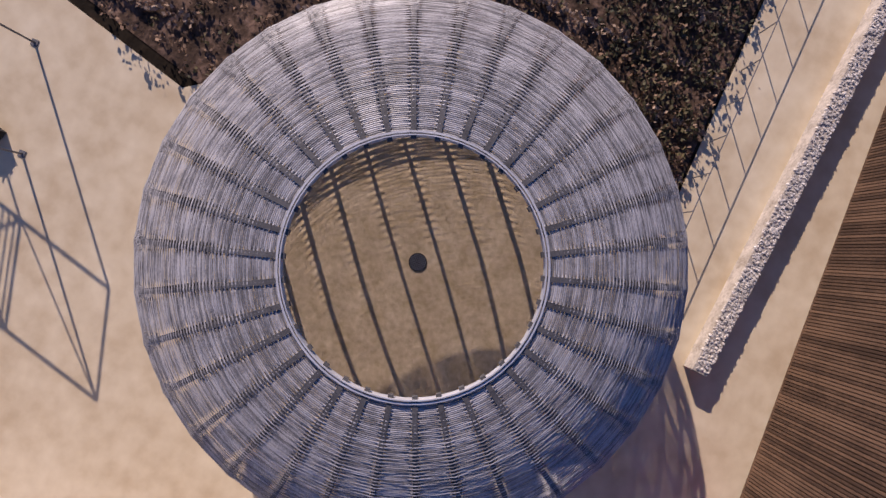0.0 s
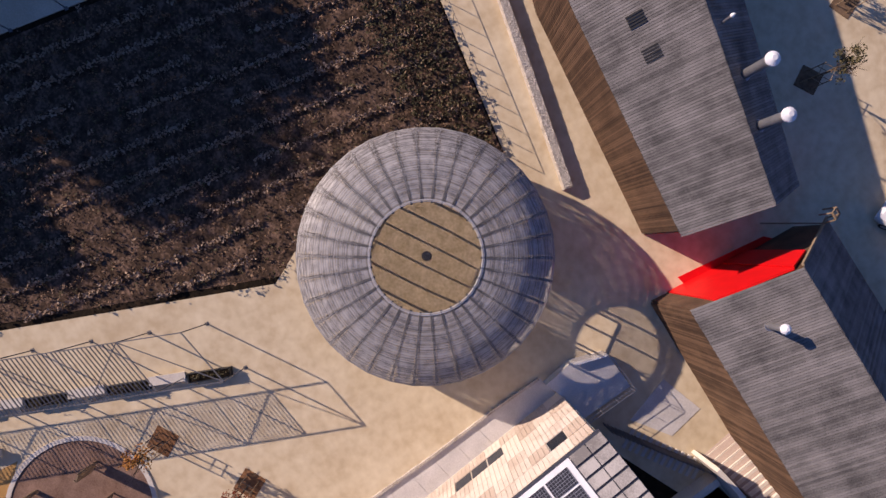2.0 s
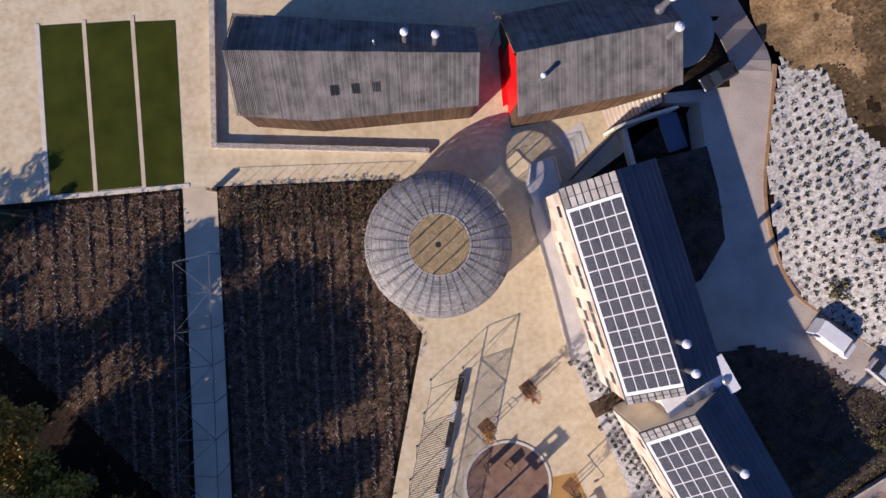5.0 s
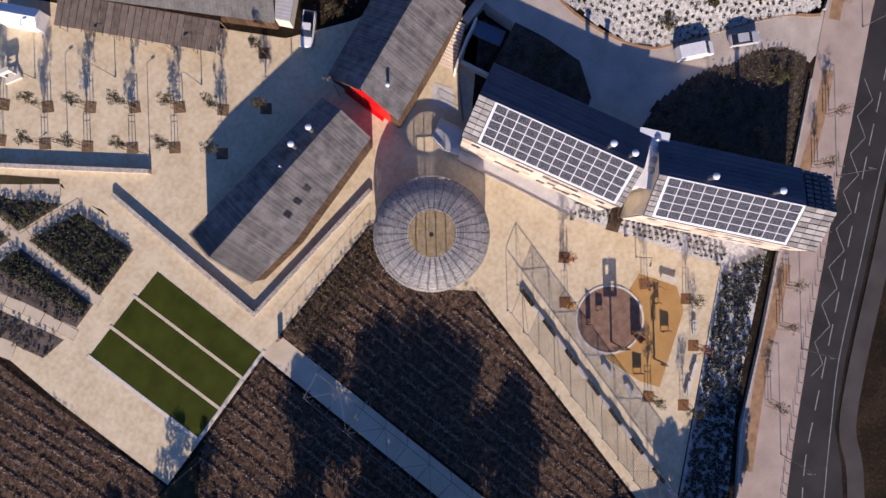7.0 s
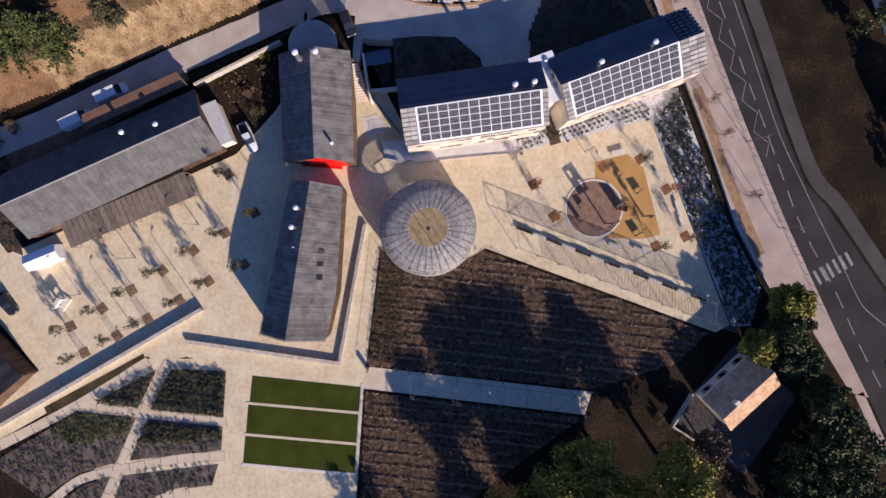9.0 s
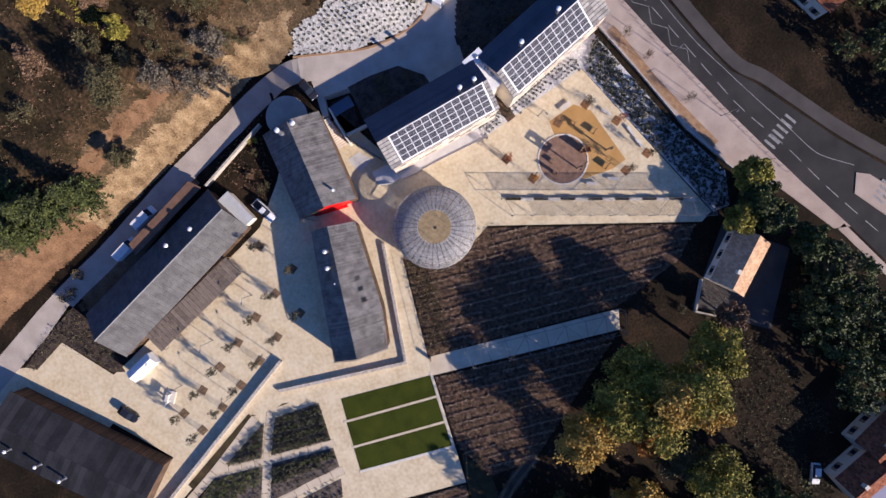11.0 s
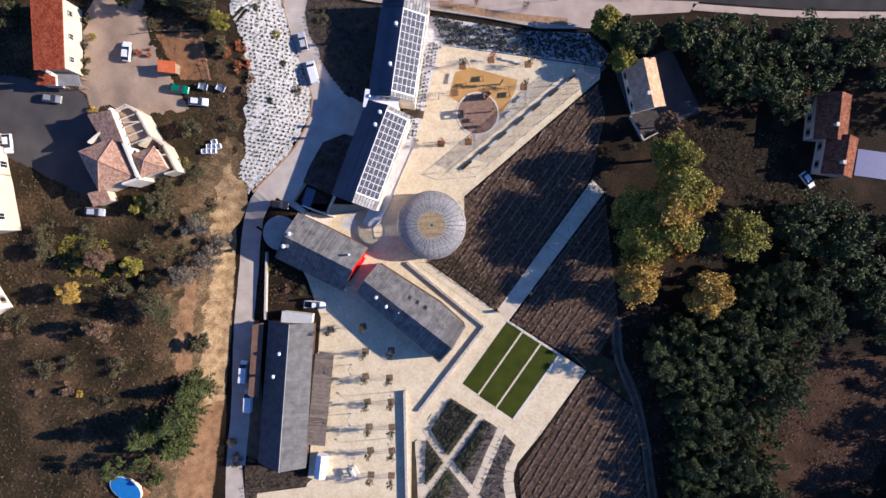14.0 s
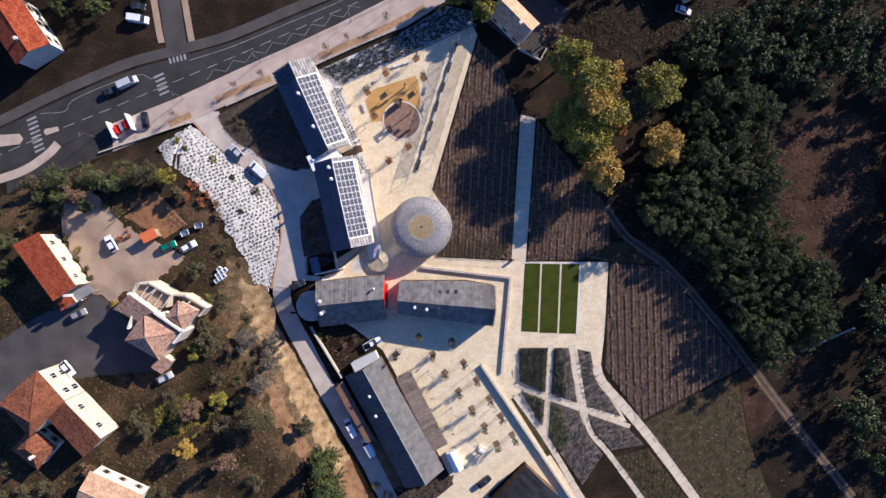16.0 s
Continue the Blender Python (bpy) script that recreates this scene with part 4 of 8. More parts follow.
# the wing with the red passage
red, rb = wooden_house("wooden_workshop", "wooden workshop with a weathered grey board roof", [(-9.4, -12.3), (-26.9, -14.0)], [(-9.5, -18.2), (-26.6, -19.9)], [(-9.2, -24.2), (-26.7, -26.1)], 6.2, 8.0, 2.9)
for x, y in ((-25.2, -18.6), (-24.8, -21.6)):
    chimney(red, x - rb.x, y - rb.y, 7.0, 9.8, 0.34)
chimney(red, -11.9 - rb.x, -15.6 - rb.y, 7.0, 8.3, 0.2)
# red passage wall and floor between the two
passage = thing("red_passage", "bright red lacquered porch panels against the workshop's gable", "porch", Matrix.Translation((-9.6, -18.5, 0)))
bm = bmesh.new()
floor = [(0.6, 3.5), (-0.6, 3.1), (-0.6, -4.6), (0.5, -3.2)]
hexa(bm, [(x, y, 0.014) for x, y in floor], [(x, y, 0.06) for x, y in floor])
part("floor_panel", bm, RED, passage)
bm = bmesh.new()
quad_wall(bm, (0.1, 0.3), (0.14, -1.7), 0, 7.3, 5.8, 0.12)
quad_wall(bm, (-0.02, 4.6), (0.02, 0.35), 0, 6.0, 7.35, 0.12)
part("gable_panel", bm, RED, passage)
# timber edge of the workshop's gable, with a small ladder frame at the low corner
bm = bmesh.new()
beam(bm, (0.28, 0.3, 8.1), (0.58, -5.7, 3.05), 0.09)
part("verge_board", bm, STAKE, passage, "pale timber verge board")
for y0, y1, z0, z1 in ((-5.6, -5.6, 3.1, 4.3), (-4.7, -4.7, 3.9, 5.0)):
    bm = bmesh.new()
    beam(bm, (0.55, y0, z0), (0.75, y1, z1), 0.06)
    beam(bm, (1.15, y0, z0), (1.2, y1, z1), 0.06)
    beam(bm, (0.75, y0, z1), (1.2, y1, z1), 0.06)
    part("ladder_frame", bm, STAKE, passage, "pale timber frame")
bm = bmesh.new()
beam(bm, (0.75, -5.6, 4.3), (0.75, -4.7, 5.0), 0.06)
beam(bm, (1.2, -5.6, 4.3), (1.2, -4.7, 5.0), 0.06)
beam(bm, (1.4, -3.4, 0.05), (0.6, -4.6, 4.0), 0.06)
part("brace", bm, STAKE, passage)


# ---- solar wings ----
def cell_material():
    m = surf("solar glass", (0.012, 0.013, 0.02), (0.03, 0.032, 0.042), 1.0, 0.2, 0.3, 0.0)
    nt = m.node_tree
    tc = nt.nodes.new("ShaderNodeTexCoord")
    br = nt.nodes.new("ShaderNodeTexBrick")
    br.offset, br.squash = 0.0, 1.0
    br.inputs["Scale"].default_value = 1.0
    br.inputs["Mortar Size"].default_value = 0.014
    br.inputs["Brick Width"].default_value, br.inputs["Row Height"].default_value = 0.158, 0.158
    br.inputs["Color1"].default_value = br.inputs["Color2"].default_value = (0.016, 0.017, 0.025, 1)
    br.inputs["Mortar"].default_value = (0.22, 0.22, 0.24, 1)
    nt.links.new(tc.outputs["Object"], br.inputs["Vector"])
    nt.links.new(br.outputs["Color"], nt.nodes["Principled BSDF"].inputs["Base Color"])
    return m


SOLAR = cell_material()


def solar_wing(origin, ang, rows, pitch, before, after, vents, label, slatted):
    """Local x runs along the ridge, y towards the sunny eave; the ridge starts over the origin."""
    e = thing("solar_wing", label, "building", pose(*origin, 0, 0, 0, ang))
    zr, ze, half = 10.9, 8.6, 5.15
    length = rows * pitch
    x0, x1 = -before, length + after
    bm = bmesh.new()
    yw = half - 0.35
    quad_wall(bm, (x0 + 0.3, yw), (x1 - 0.3, yw), 0, ze + 0.1, ze + 0.1, 0.3)
    quad_wall(bm, (x0 + 0.3, -yw), (x1 - 0.3, -yw), 0, ze + 0.1, ze + 0.1, 0.3)
    for x in (x0 + 0.3, x1 - 0.3):
        quad_wall(bm, (x, yw), (x, 0), 0, ze + 0.1, zr - 0.15, 0.3)
        quad_wall(bm, (x, 0), (x, -yw), 0, zr - 0.15, ze + 0.1, 0.3)
    part("wall", bm, PLASTER, e)
    # sunny facade: courses of pale boards with dark windows
    first = None
    rnd = random.Random(7)
    n = int((x1 - x0) / 1.3)
    bw = (x1 - x0 - 0.5) / n
    for row in range(6):
        z0 = 0.3 + row * 1.3
        for k in range(n):
            xa = x0 + 0.25 + k * bw
            if row in (1, 2, 4) and rnd.random() < 0.30:
                bm = bmesh.new()
                box(bm, xa + 0.05, xa + bw - 0.05, yw + 0.16, yw + 0.19, z0, z0 + 1.26)
                part("window", bm, GLASS, e, "dark window pane between the boards")
                continue
            if first is None:
                bm = bmesh.new()
                for j in range(4):
                    box(bm, 0.01 + j * bw / 4, bw / 4 * (j + 1) - 0.015, 0, 0.05, 0, 1.27)
                first = part("board_panel", bm, PALEWOOD, e)
                first.matrix_basis = pose(xa, yw + 0.17, z0)
            else:
                same("board_panel", first, e, pose(xa, yw + 0.17 + rnd.uniform(0, 0.02), z0))
    # roof planes
    tilt = math.degrees(math.atan2(zr - ze, half))
    run = math.hypot(zr - ze, half)
    bm = bmesh.new()
    hexa(bm, [(x0, 0, zr - 0.2), (x1, 0, zr - 0.2), (x1, half, ze - 0.2), (x0, half, ze - 0.2)], [(x0, 0, zr - 0.02), (x1, 0, zr - 0.02), (x1, half, ze - 0.02), (x0, half, ze - 0.02)])
    part("roof_deck", bm, DARKMETAL, e)
    bm = bmesh.new()
    xb = -0.35 if slatted > 2 else x0
    boards(bm, (xb, 0, zr - 0.16), (x1 - xb, 0, 0), (0, -half, ze - zr), 1, 0.0, 0.1, 0.0)
    part("back_roof", bm, DARKMETAL, e, "dark metal roof plane")
    # long lapped sheets along the ridge
    for k in range(8):
        f, g = k / 8, (k + 1.0) / 8
        bm = bmesh.new()
        low = [(xb, -half * f, zr + (ze - zr) * f - 0.05), (x1, -half * f, zr + (ze - zr) * f - 0.05), (x1, -half * g + 0.05, zr + (ze - zr) * g + 0.03), (xb, -half * g + 0.05, zr + (ze - zr) * g + 0.03)]
        hexa(bm, low, [(x, y, z + 0.05) for x, y, z in low])
        bmesh.ops.recalc_face_normals(bm, faces=bm.faces)
        part("roof_sheet", bm, DARKSHEET, e)
    if slatted > 2:
        for c in range(4):
            for j in range(8):
                f, g = (j + 0.04) / 8, (j + 0.74) / 8
                xa = x0 + (xb - x0) * c / 4
                low = [(xa + 0.02, -half * f, zr + (ze - zr) * f), (xa + (xb - x0) / 4 - 0.3, -half * f, zr + (ze - zr) * f), (xa + (xb - x0) / 4 - 0.3, -half * g, zr + (ze - zr) * g), (xa + 0.02, -half * g, zr + (ze - zr) * g)]
                bm = bmesh.new()
                hexa(bm, low, [(x, y, z + 0.06) for x, y, z in low])
                bmesh.ops.recalc_face_normals(bm, faces=bm.faces)
                part("roof_slat", bm, DARKSHEET, e)
            bm = bmesh.new()
            xa = x0 + (xb - x0) * (c + 1) / 4 - 0.14
            beam(bm, (xa, 0, zr - 0.1), (xa, -half, ze - 0.1), 0.07)
            part("rafter", bm, DARKSHEET, e)
    # end fields of slats
    for xa, xb in ((x0, -0.35), (length + 0.35, x1)):
        cols = 2 if xb - xa < 3 else 3
        for c in range(cols):
            ya = xa + (xb - xa) * c / cols
            wid = (xb - xa) / cols
            for j in range(8):
                f, g = (j + 0.06) / 8, (j + 0.86) / 8
                p = [Vector((ya + 0.03, half * f, zr + (ze - zr) * f + 0.03)), Vector((ya + wid - 0.03, half * f, zr + (ze - zr) * f + 0.03)), Vector((ya + wid - 0.03, half * g, zr + (ze - zr) * g + 0.03)), Vector((ya + 0.03, half * g, zr + (ze - zr) * g + 0.03))]
                bm = bmesh.new()
                hexa(bm, p, [v + Vector((0, 0.02, 0.06)) for v in p])
                part("roof_slat", bm, PALESLAT, e)
    m = Matrix.Translation((0, 0, zr)) @ pose(0, 0, 0, -tilt)
    bm = bmesh.new()
    box(bm, -0.3, length + 0.3, 0.02, run - 0.12, 0.0, 0.06, m)
    part("panel_bed", bm, WHITE, e, "white frame under the solar panels")
    first = None
    w = (run - 0.5) / 5
    for i in range(rows):
        for j in range(5):
            at = m @ Matrix.Translation((i * pitch + 0.05, 0.17 + j * w, 0.085))
            if first is None:
                bm = bmesh.new()
                box(bm, 0.03, pitch - 0.10, 0.03, w - 0.08, -0.03, 0.015)
                first = part("solar_panel", bm, SOLAR, e)
                first.matrix_basis = at
            else:
                same("solar_panel", first, e, at)
    for x in vents:
        chimney(e, x, -0.9, zr - 0.8, zr + 1.2, 0.3)
    return e


ANG1 = math.degrees(math.atan2(-18.37, 3.96))
ANG2 = math.degrees(math.atan2(-15.94, 7.17))
solar_wing((-21.64, 15.54), ANG1, 12, 18.8 / 12, 1.2, 2.5, (1.0, 3.9), "three-storey wooden wing with solar panels on its sunny roof", 2)
solar_wing((-30.22, 35.84), ANG2, 11, 17.48 / 11, 4.4, 1.4, (3.8, 12.4), "wooden wing with solar panels and an open slatted roof end", 3)


# ---- barn ----
barn, bb = wooden_house("barn", "long barn with a grey fibre cement roof", [(-10.8, -34.2), (6.0, -64.5)], [(-15.0, -36.6), (1.2, -66.9)], [(-20.2, -39.5), (-4.2, -69.7)], 2.7, 6.3, 2.2, roof=FIBRE_PIECE, width=0.95, courses=2)
bm = bmesh.new()
beam(bm, (-15.0 - bb.x, -36.6 - bb.y, 6.36), (1.2 - bb.x, -66.9 - bb.y, 6.36), 0.14, 6)
part("ridge_cap", bm, FIBRE, barn, "grey ridge capping")
for x, y in ([(-13.4, -43.8), (-11.8, -49.0)]):
    chimney(barn, x - bb.x, y - bb.y, 3.6, 5.6, 0.3)


# ---- things of the estate ----
def pt_on(p, q, f, z=0.0):
    return Vector((p[0] + (q[0] - p[0]) * f, p[1] + (q[1] - p[1]) * f, z))


def trellis(name, label, a0, a1, b0, b1, bays, high, wires, r=0.055):
    """A long steel frame on two rows of posts, with zigzag bracing and wires overhead."""
    e = thing(name, label, "pergola")
    for i in range(bays + 1):
        for p, q in ((a0, a1), (b0, b1)):
            bm = bmesh.new()
            g = pt_on(p, q, i / bays)
            beam(bm, g, g + Vector((0, 0, high)), r)
            box(bm, g.x - 0.12, g.x + 0.12, g.y - 0.12, g.y + 0.12, 0, 0.05)
            part("post", bm, PERGOLA, e)
        bm = bmesh.new()
        beam(bm, pt_on(a0, a1, i / bays, high), pt_on(b0, b1, i / bays, high), r)
        part("cross_beam", bm, PERGOLA, e)
        if i < bays:
            bm = bmesh.new()
            if i % 2:
                beam(bm, pt_on(a0, a1, i / bays, high), pt_on(b0, b1, (i + 1) / bays, high), r * 0.8)
            else:
                beam(bm, pt_on(b0, b1, i / bays, high), pt_on(a0, a1, (i + 1) / bays, high), r * 0.8)
            part("brace", bm, PERGOLA, e)
    for p, q in ((a0, a1), (b0, b1)):
        bm = bmesh.new()
        beam(bm, pt_on(p, q, 0, high), pt_on(p, q, 1, high), r)
        part("top_rail", bm, PERGOLA, e)
    for i in range(1, bays):
        for k in range(wires):
            f = (i + (k + 1) / (wires + 1)) / bays
            bm = bmesh.new()
            beam(bm, pt_on(a0, a1, f, high + 0.03), pt_on(b0, b1, f, high + 0.03), 0.036, 3)
            part("wire", bm, PERGOLA, e)
    return e


trellis("pergola", "long grey steel pergola frame along the vineyard edge", (2.4, 15.3), (14.1, 52.3), (-1.4, 14.3), (10.6, 52.4), 10, 3.85, 14, 0.045)
trellis("pergola", "open steel pergola frame over the vineyard path", (24.5, -1.5), (26.5, 30.2), (28.3, -1.0), (30.7, 29.2), 8, 3.5, 0, 0.045)


def bench(x, y, ang, long=2.4, label="long white concrete bench beside the pergola"):
    e = thing("bench", label, "bench", pose(x, y, 0.02, 0, 0, ang), "benches along the pergola")
    bm = bmesh.new()
    box(bm, -long / 2, long / 2, -0.3, 0.3, 0.38, 0.5)
    bmesh.ops.bevel(bm, geom=bm.edges[:], offset=0.02, segments=1)
    part("seat", bm, KERB, e)
    for s in (-1, 1):
        bm = bmesh.new()
        box(bm, s * long * 0.36 - 0.12, s * long * 0.36 + 0.12, -0.25, 0.25, 0, 0.38)
        part("leg", bm, KERB, e)


def leaves(verts, faces, c, r, n, size, flat=1.0, rnd=random):
    """Small leaf blades strewn round a centre."""
    for _ in range(n):
        d = Vector((rnd.gauss(0, 1), rnd.gauss(0, 1), rnd.gauss(0, 1))).normalized() * r * rnd.random() ** 0.4
        p = Vector(c) + Vector((d.x, d.y, d.z * flat))
        u = Vector((rnd.gauss(0, 1), rnd.gauss(0, 1), rnd.gauss(0, 0.7))).normalized()
        w = u.cross(Vector((rnd.gauss(0, 1), rnd.gauss(0, 1), rnd.gauss(0, 1)))).normalized()
        s = size * rnd.uniform(0.6, 1.4)
        i = len(verts)
        verts += [tuple(p - u * s * 0.5), tuple(p + w * s * 0.33), tuple(p + u * s * 0.5), tuple(p - w * s * 0.33)]
        faces.append((i, i + 1, i + 2, i + 3))


def planter(x, y, ang, long, rnd):
    e = thing("planter", "dark steel planter box filled with low shrubs", "planter", pose(x, y, 0.02, 0, 0, ang), "planters along the pergola")
    bm = bmesh.new()
    for x0, x1, y0, y1 in ((-long / 2, long / 2, -0.32, -0.27), (-long / 2, long / 2, 0.27, 0.32), (-long / 2, -long / 2 + 0.05, -0.267, 0.267), (long / 2 - 0.05, long / 2, -0.267, 0.267)):
        box(bm, x0, x1, y0, y1, 0, 0.5)
    part("box", bm, BLACK, e)
    bm = bmesh.new()
    box(bm, -long / 2 + 0.06, long / 2 - 0.06, -0.26, 0.26, 0.1, 0.44)
    part("soil", bm, SOIL, e)
    v, f = [], []
    for k in range(int(long * 4)):
        leaves(v, f, (-long / 2 + 0.2 + (long - 0.4) * rnd.random(), rnd.uniform(-0.2, 0.2), 0.55), 0.24, 12, 0.13, 1.0, rnd)
    tagged(raw("foliage", v, f, LEAF_SCRUB, e), kind="stuff")


rnd = random.Random(3)
dirx, diry = 0.300, 0.954
angp = math.degrees(math.atan2(diry, dirx))
s = 1.0
for k in range(7):
    planter(-1.5 + dirx * (s + 1.4), 14.2 + diry * (s + 1.4), angp, 2.8, rnd)
    bench(-1.3 + dirx * (s + 4.1), 14.2 + diry * (s + 4.1), angp)
    s += 5.35

# railing between path and vineyard
rail = thing("railing", "thin dark steel railing between path and vineyard", "railing")
p0, p1 = (3.6, -8.15), (23.8, -9.35)
for i in range(15):
    bm = bmesh.new()
    g = pt_on(p0, p1, i / 14)
    beam(bm, g, g + Vector((0, 0, 1.15)), 0.022)
    part("post", bm, GREYSTEEL, rail)
bm = bmesh.new()
beam(bm, pt_on(p0, p1, 0, 1.15), pt_on(p0, p1, 1, 1.15), 0.02)
part("rail", bm, GREYSTEEL, rail)
for x, y in ((24.35, -8.6), (24.75, -8.7)):
    e = thing("gate_post", "square dark timber post at the path junction", "post", pose(x, y, 0))
    bm = bmesh.new()
    box(bm, -0.14, 0.14, -0.14, 0.14, 0, 1.5)
    bmesh.ops.bevel(bm, geom=bm.edges[:], offset=0.02, segments=1)
    part("shaft", bm, STAKE, e)


# ---- young trees held by stakes ----
def young_tree(x, y, leafmat, high, label, seed, pit=True, n=480):
    rnd = random.Random(seed)
    e = thing("young_tree", label, "tree", pose(x, y, 0.02 if pit else 0.145, 0, 0, rnd.uniform(-8, 8) + 36), "staked young trees")
    if pit:
        bm = bmesh.new()
        box(bm, -0.8, 0.8, -0.8, 0.8, 0.0, 0.03)
        part("tree_pit", bm, SOILBROWN if leafmat in (LEAF_LAV, LEAF_SCRUB) and y < 0 else BARK, e, "square of bark mulch")
    bm = bmesh.new()
    beam(bm, (0, 0, 0), (0.05, 0.03, high * 0.55), 0.06, 6, 0.04)
    for k in range(9):
        a, z = rnd.uniform(0, math.tau), high * rnd.uniform(0.4, 0.6)
        q = Vector((math.cos(a) * rnd.uniform(0.4, 0.9), math.sin(a) * rnd.uniform(0.4, 0.9), z + high * rnd.uniform(0.15, 0.4)))
        beam(bm, (0.05, 0.03, z), q, 0.035, 4, 0.014)
        for _ in range(3):
            beam(bm, q * 0.75 + Vector((0, 0, z * 0.22)), q + Vector((rnd.uniform(-0.5, 0.5), rnd.uniform(-0.5, 0.5), rnd.uniform(0.1, 0.6))), 0.018, 3, 0.008)
    part("trunk", bm, TRUNK, e)
    v, f = [], []
    for k in range(22):
        a, r = rnd.uniform(0, math.tau), rnd.uniform(0.1, 0.95)
        leaves(v, f, (r * math.cos(a), r * math.sin(a), high * rnd.uniform(0.55, 0.98)), 0.3, n // 22, 0.15, 1.3, rnd)
    part_ob = raw("crown", v, f, leafmat, e)
    for sx in (-0.45, 0.45):
        for sy in (-0.45, 0.45):
            bm = bmesh.new()
            beam(bm, (sx, sy, 0), (sx * 0.95, sy * 0.95, 1.9), 0.035, 6)
            part("stake", bm, STAKE, e)
    for sy in (-0.45, 0.45):
        for z in (1.75, 1.1):
            bm = bmesh.new()
            beam(bm, (-0.45, sy, z), (0.45, sy, z), 0.025)
            part("crossbar", bm, STAKE, e)
    for sx in (-0.45, 0.45):
        bm = bmesh.new()
        beam(bm, (sx, -0.45, 1.75), (sx, 0.45, 1.75), 0.025)
        part("crossbar", bm, STAKE, e)


for k, (x, y) in enumerate(((17.0, -53.8), (13.6, -49.1), (10.0, -44.2), (6.3, -39.2), (21.4, -51.1), (18.3, -46.2), (14.8, -41.1), (11.3, -36.4), (3.0, -34.1), (-0.7, -29.4), (8.1, -30.6), (24.6, -56.3), (20.3, -58.8), (-6.9, -34.2))):
    young_tree(x, y, LEAF_LAV if k % 3 else LEAF_SCRUB, 5.0 + 0.5 * (k % 3), "thin young tree with grey green leaves held by four stakes", 20 + k, n=760)
for k, (x, y, lm, word) in enumerate(((-8.6, 17.5, LEAF_RUST, "rust red"), (-3.4, 21.4, LEAF_ORANGE, "orange"), (-12.4, 29.3, LEAF_DRY, "brown"), (-14.2, 35.6, LEAF_SCRUB, "olive"), (-9.3, 40.5, LEAF_RUST, "rust red"), (-1.4, 44.4, LEAF_SCRUB, "olive"), (0.6, 39.4, LEAF_SCRUB, "olive"))):
    young_tree(x, y, lm, 4.5, "young staked tree with %s autumn leaves on the plaza" % word, 60 + k, n=420)


for k, (x, y) in enumerate(((-48.3, 36.6), (-41.3, 39.6), (-63.8, 29.2), (-24.6, 46.5), (-19.2, 49.2), (-9.1, 54.4))):
    young_tree(x, y, LEAF_SCRUB if k % 2 else LEAF_DRY, 4.0, "thin young tree in the bark strip of the pavement", 70 + k, False, 300)


# ---- lamps ----
def street_lamp(x, y, ang, high=5.5, group="lamps of the courtyard"):
    e = thing("street_lamp", "slim dark steel lamp post with a short arm", "street lamp", pose(x, y, 0.02, 0, 0, ang), group)
    bm = bmesh.new()
    beam(bm, (0, 0, 0), (0, 0, high), 0.06, 8, 0.04)
    beam(bm, (0, 0, 0), (0, 0, 0.3), 0.11, 8)
    part("pole", bm, GREYSTEEL, e)
    bm = bmesh.new()
    beam(bm, (0, 0, high), (0.9, 0, high + 0.1), 0.03, 6)
    part("arm", bm, GREYSTEEL, e)
    bm = bmesh.new()
    box(bm, 0.7, 1.25, -0.1, 0.1, high + 0.06, high + 0.16)
    bmesh.ops.bevel(bm, geom=bm.edges[:], offset=0.03, segments=1)
    part("lamp_head", bm, GREYSTEEL, e)


for x, y, a in ((14.2, -38.6, 160), (19.8, -48.4, 160), (8.1, -48.8, -20), (1.9, -38.6, -20), (-14.8, 26.0, 20), (14.8, -57.5, 160)):
    street_lamp(x, y, a)
for x, y, a in ((-18.3, 53.9, -60), (-42.0, 43.2, -60), (-62, 33.5, -60), (-4, 60.5, -60), (-85, 23.4, -60)):
    street_lamp(x, y, a, 7.0, "lamps along the main road")


# ---- beside the barn ----
shade = thing("barn_pergola", "brown cane shade roof along the barn's front", "pergola")
c0, c1, wide = Vector((-6.6, -40.2, 0)), Vector((3.2, -59.6, 0)), 4.3
run = (c1 - c0).normalized()
side = Vector((-run.y, run.x, 0))
for i in range(23):
    a, b = c0 + (c1 - c0) * (i + 0.02) / 23, c0 + (c1 - c0) * (i + 0.97) / 23
    bm = bmesh.new()
    z = Vector((0, 0, 2.75 + random.uniform(0, 0.03)))
    low = [a + z, b + z, b + side * wide + z, a + side * wide + z]
    hexa(bm, low, [p + Vector((0, 0, 0.05)) for p in low])
    part("cane_panel", bm, CANE, shade)
    # a dark rod over each joint stands in for the joint's shadow line
    bm = bmesh.new()
    beam(bm, a + z + side * random.uniform(-0.35, 0.1) + Vector((0, 0, 0.1)), a + z + side * (wide + random.uniform(-0.1, 0.4)) + Vector((0, 0, 0.1)), 0.05)
    part("joint_shadow", bm, TRUNK, shade, "dark rod drawn in for the shadow line between two panels")
for i in range(7):
    for t in (0.15, wide - 0.15):
        bm = bmesh.new()
        g = c0 + (c1 - c0) * i / 6 + side * t
        beam(bm, g, g + Vector((0, 0, 2.7)), 0.06)
        part("post", bm, STAKE, shade)
for t in (0.15, wide - 0.15):
    bm = bmesh.new()
    beam(bm, c0 + side * t + Vector((0, 0, 2.68)), c1 + side * t + Vector((0, 0, 2.68)), 0.07)
    part("rail", bm, STAKE, shade)

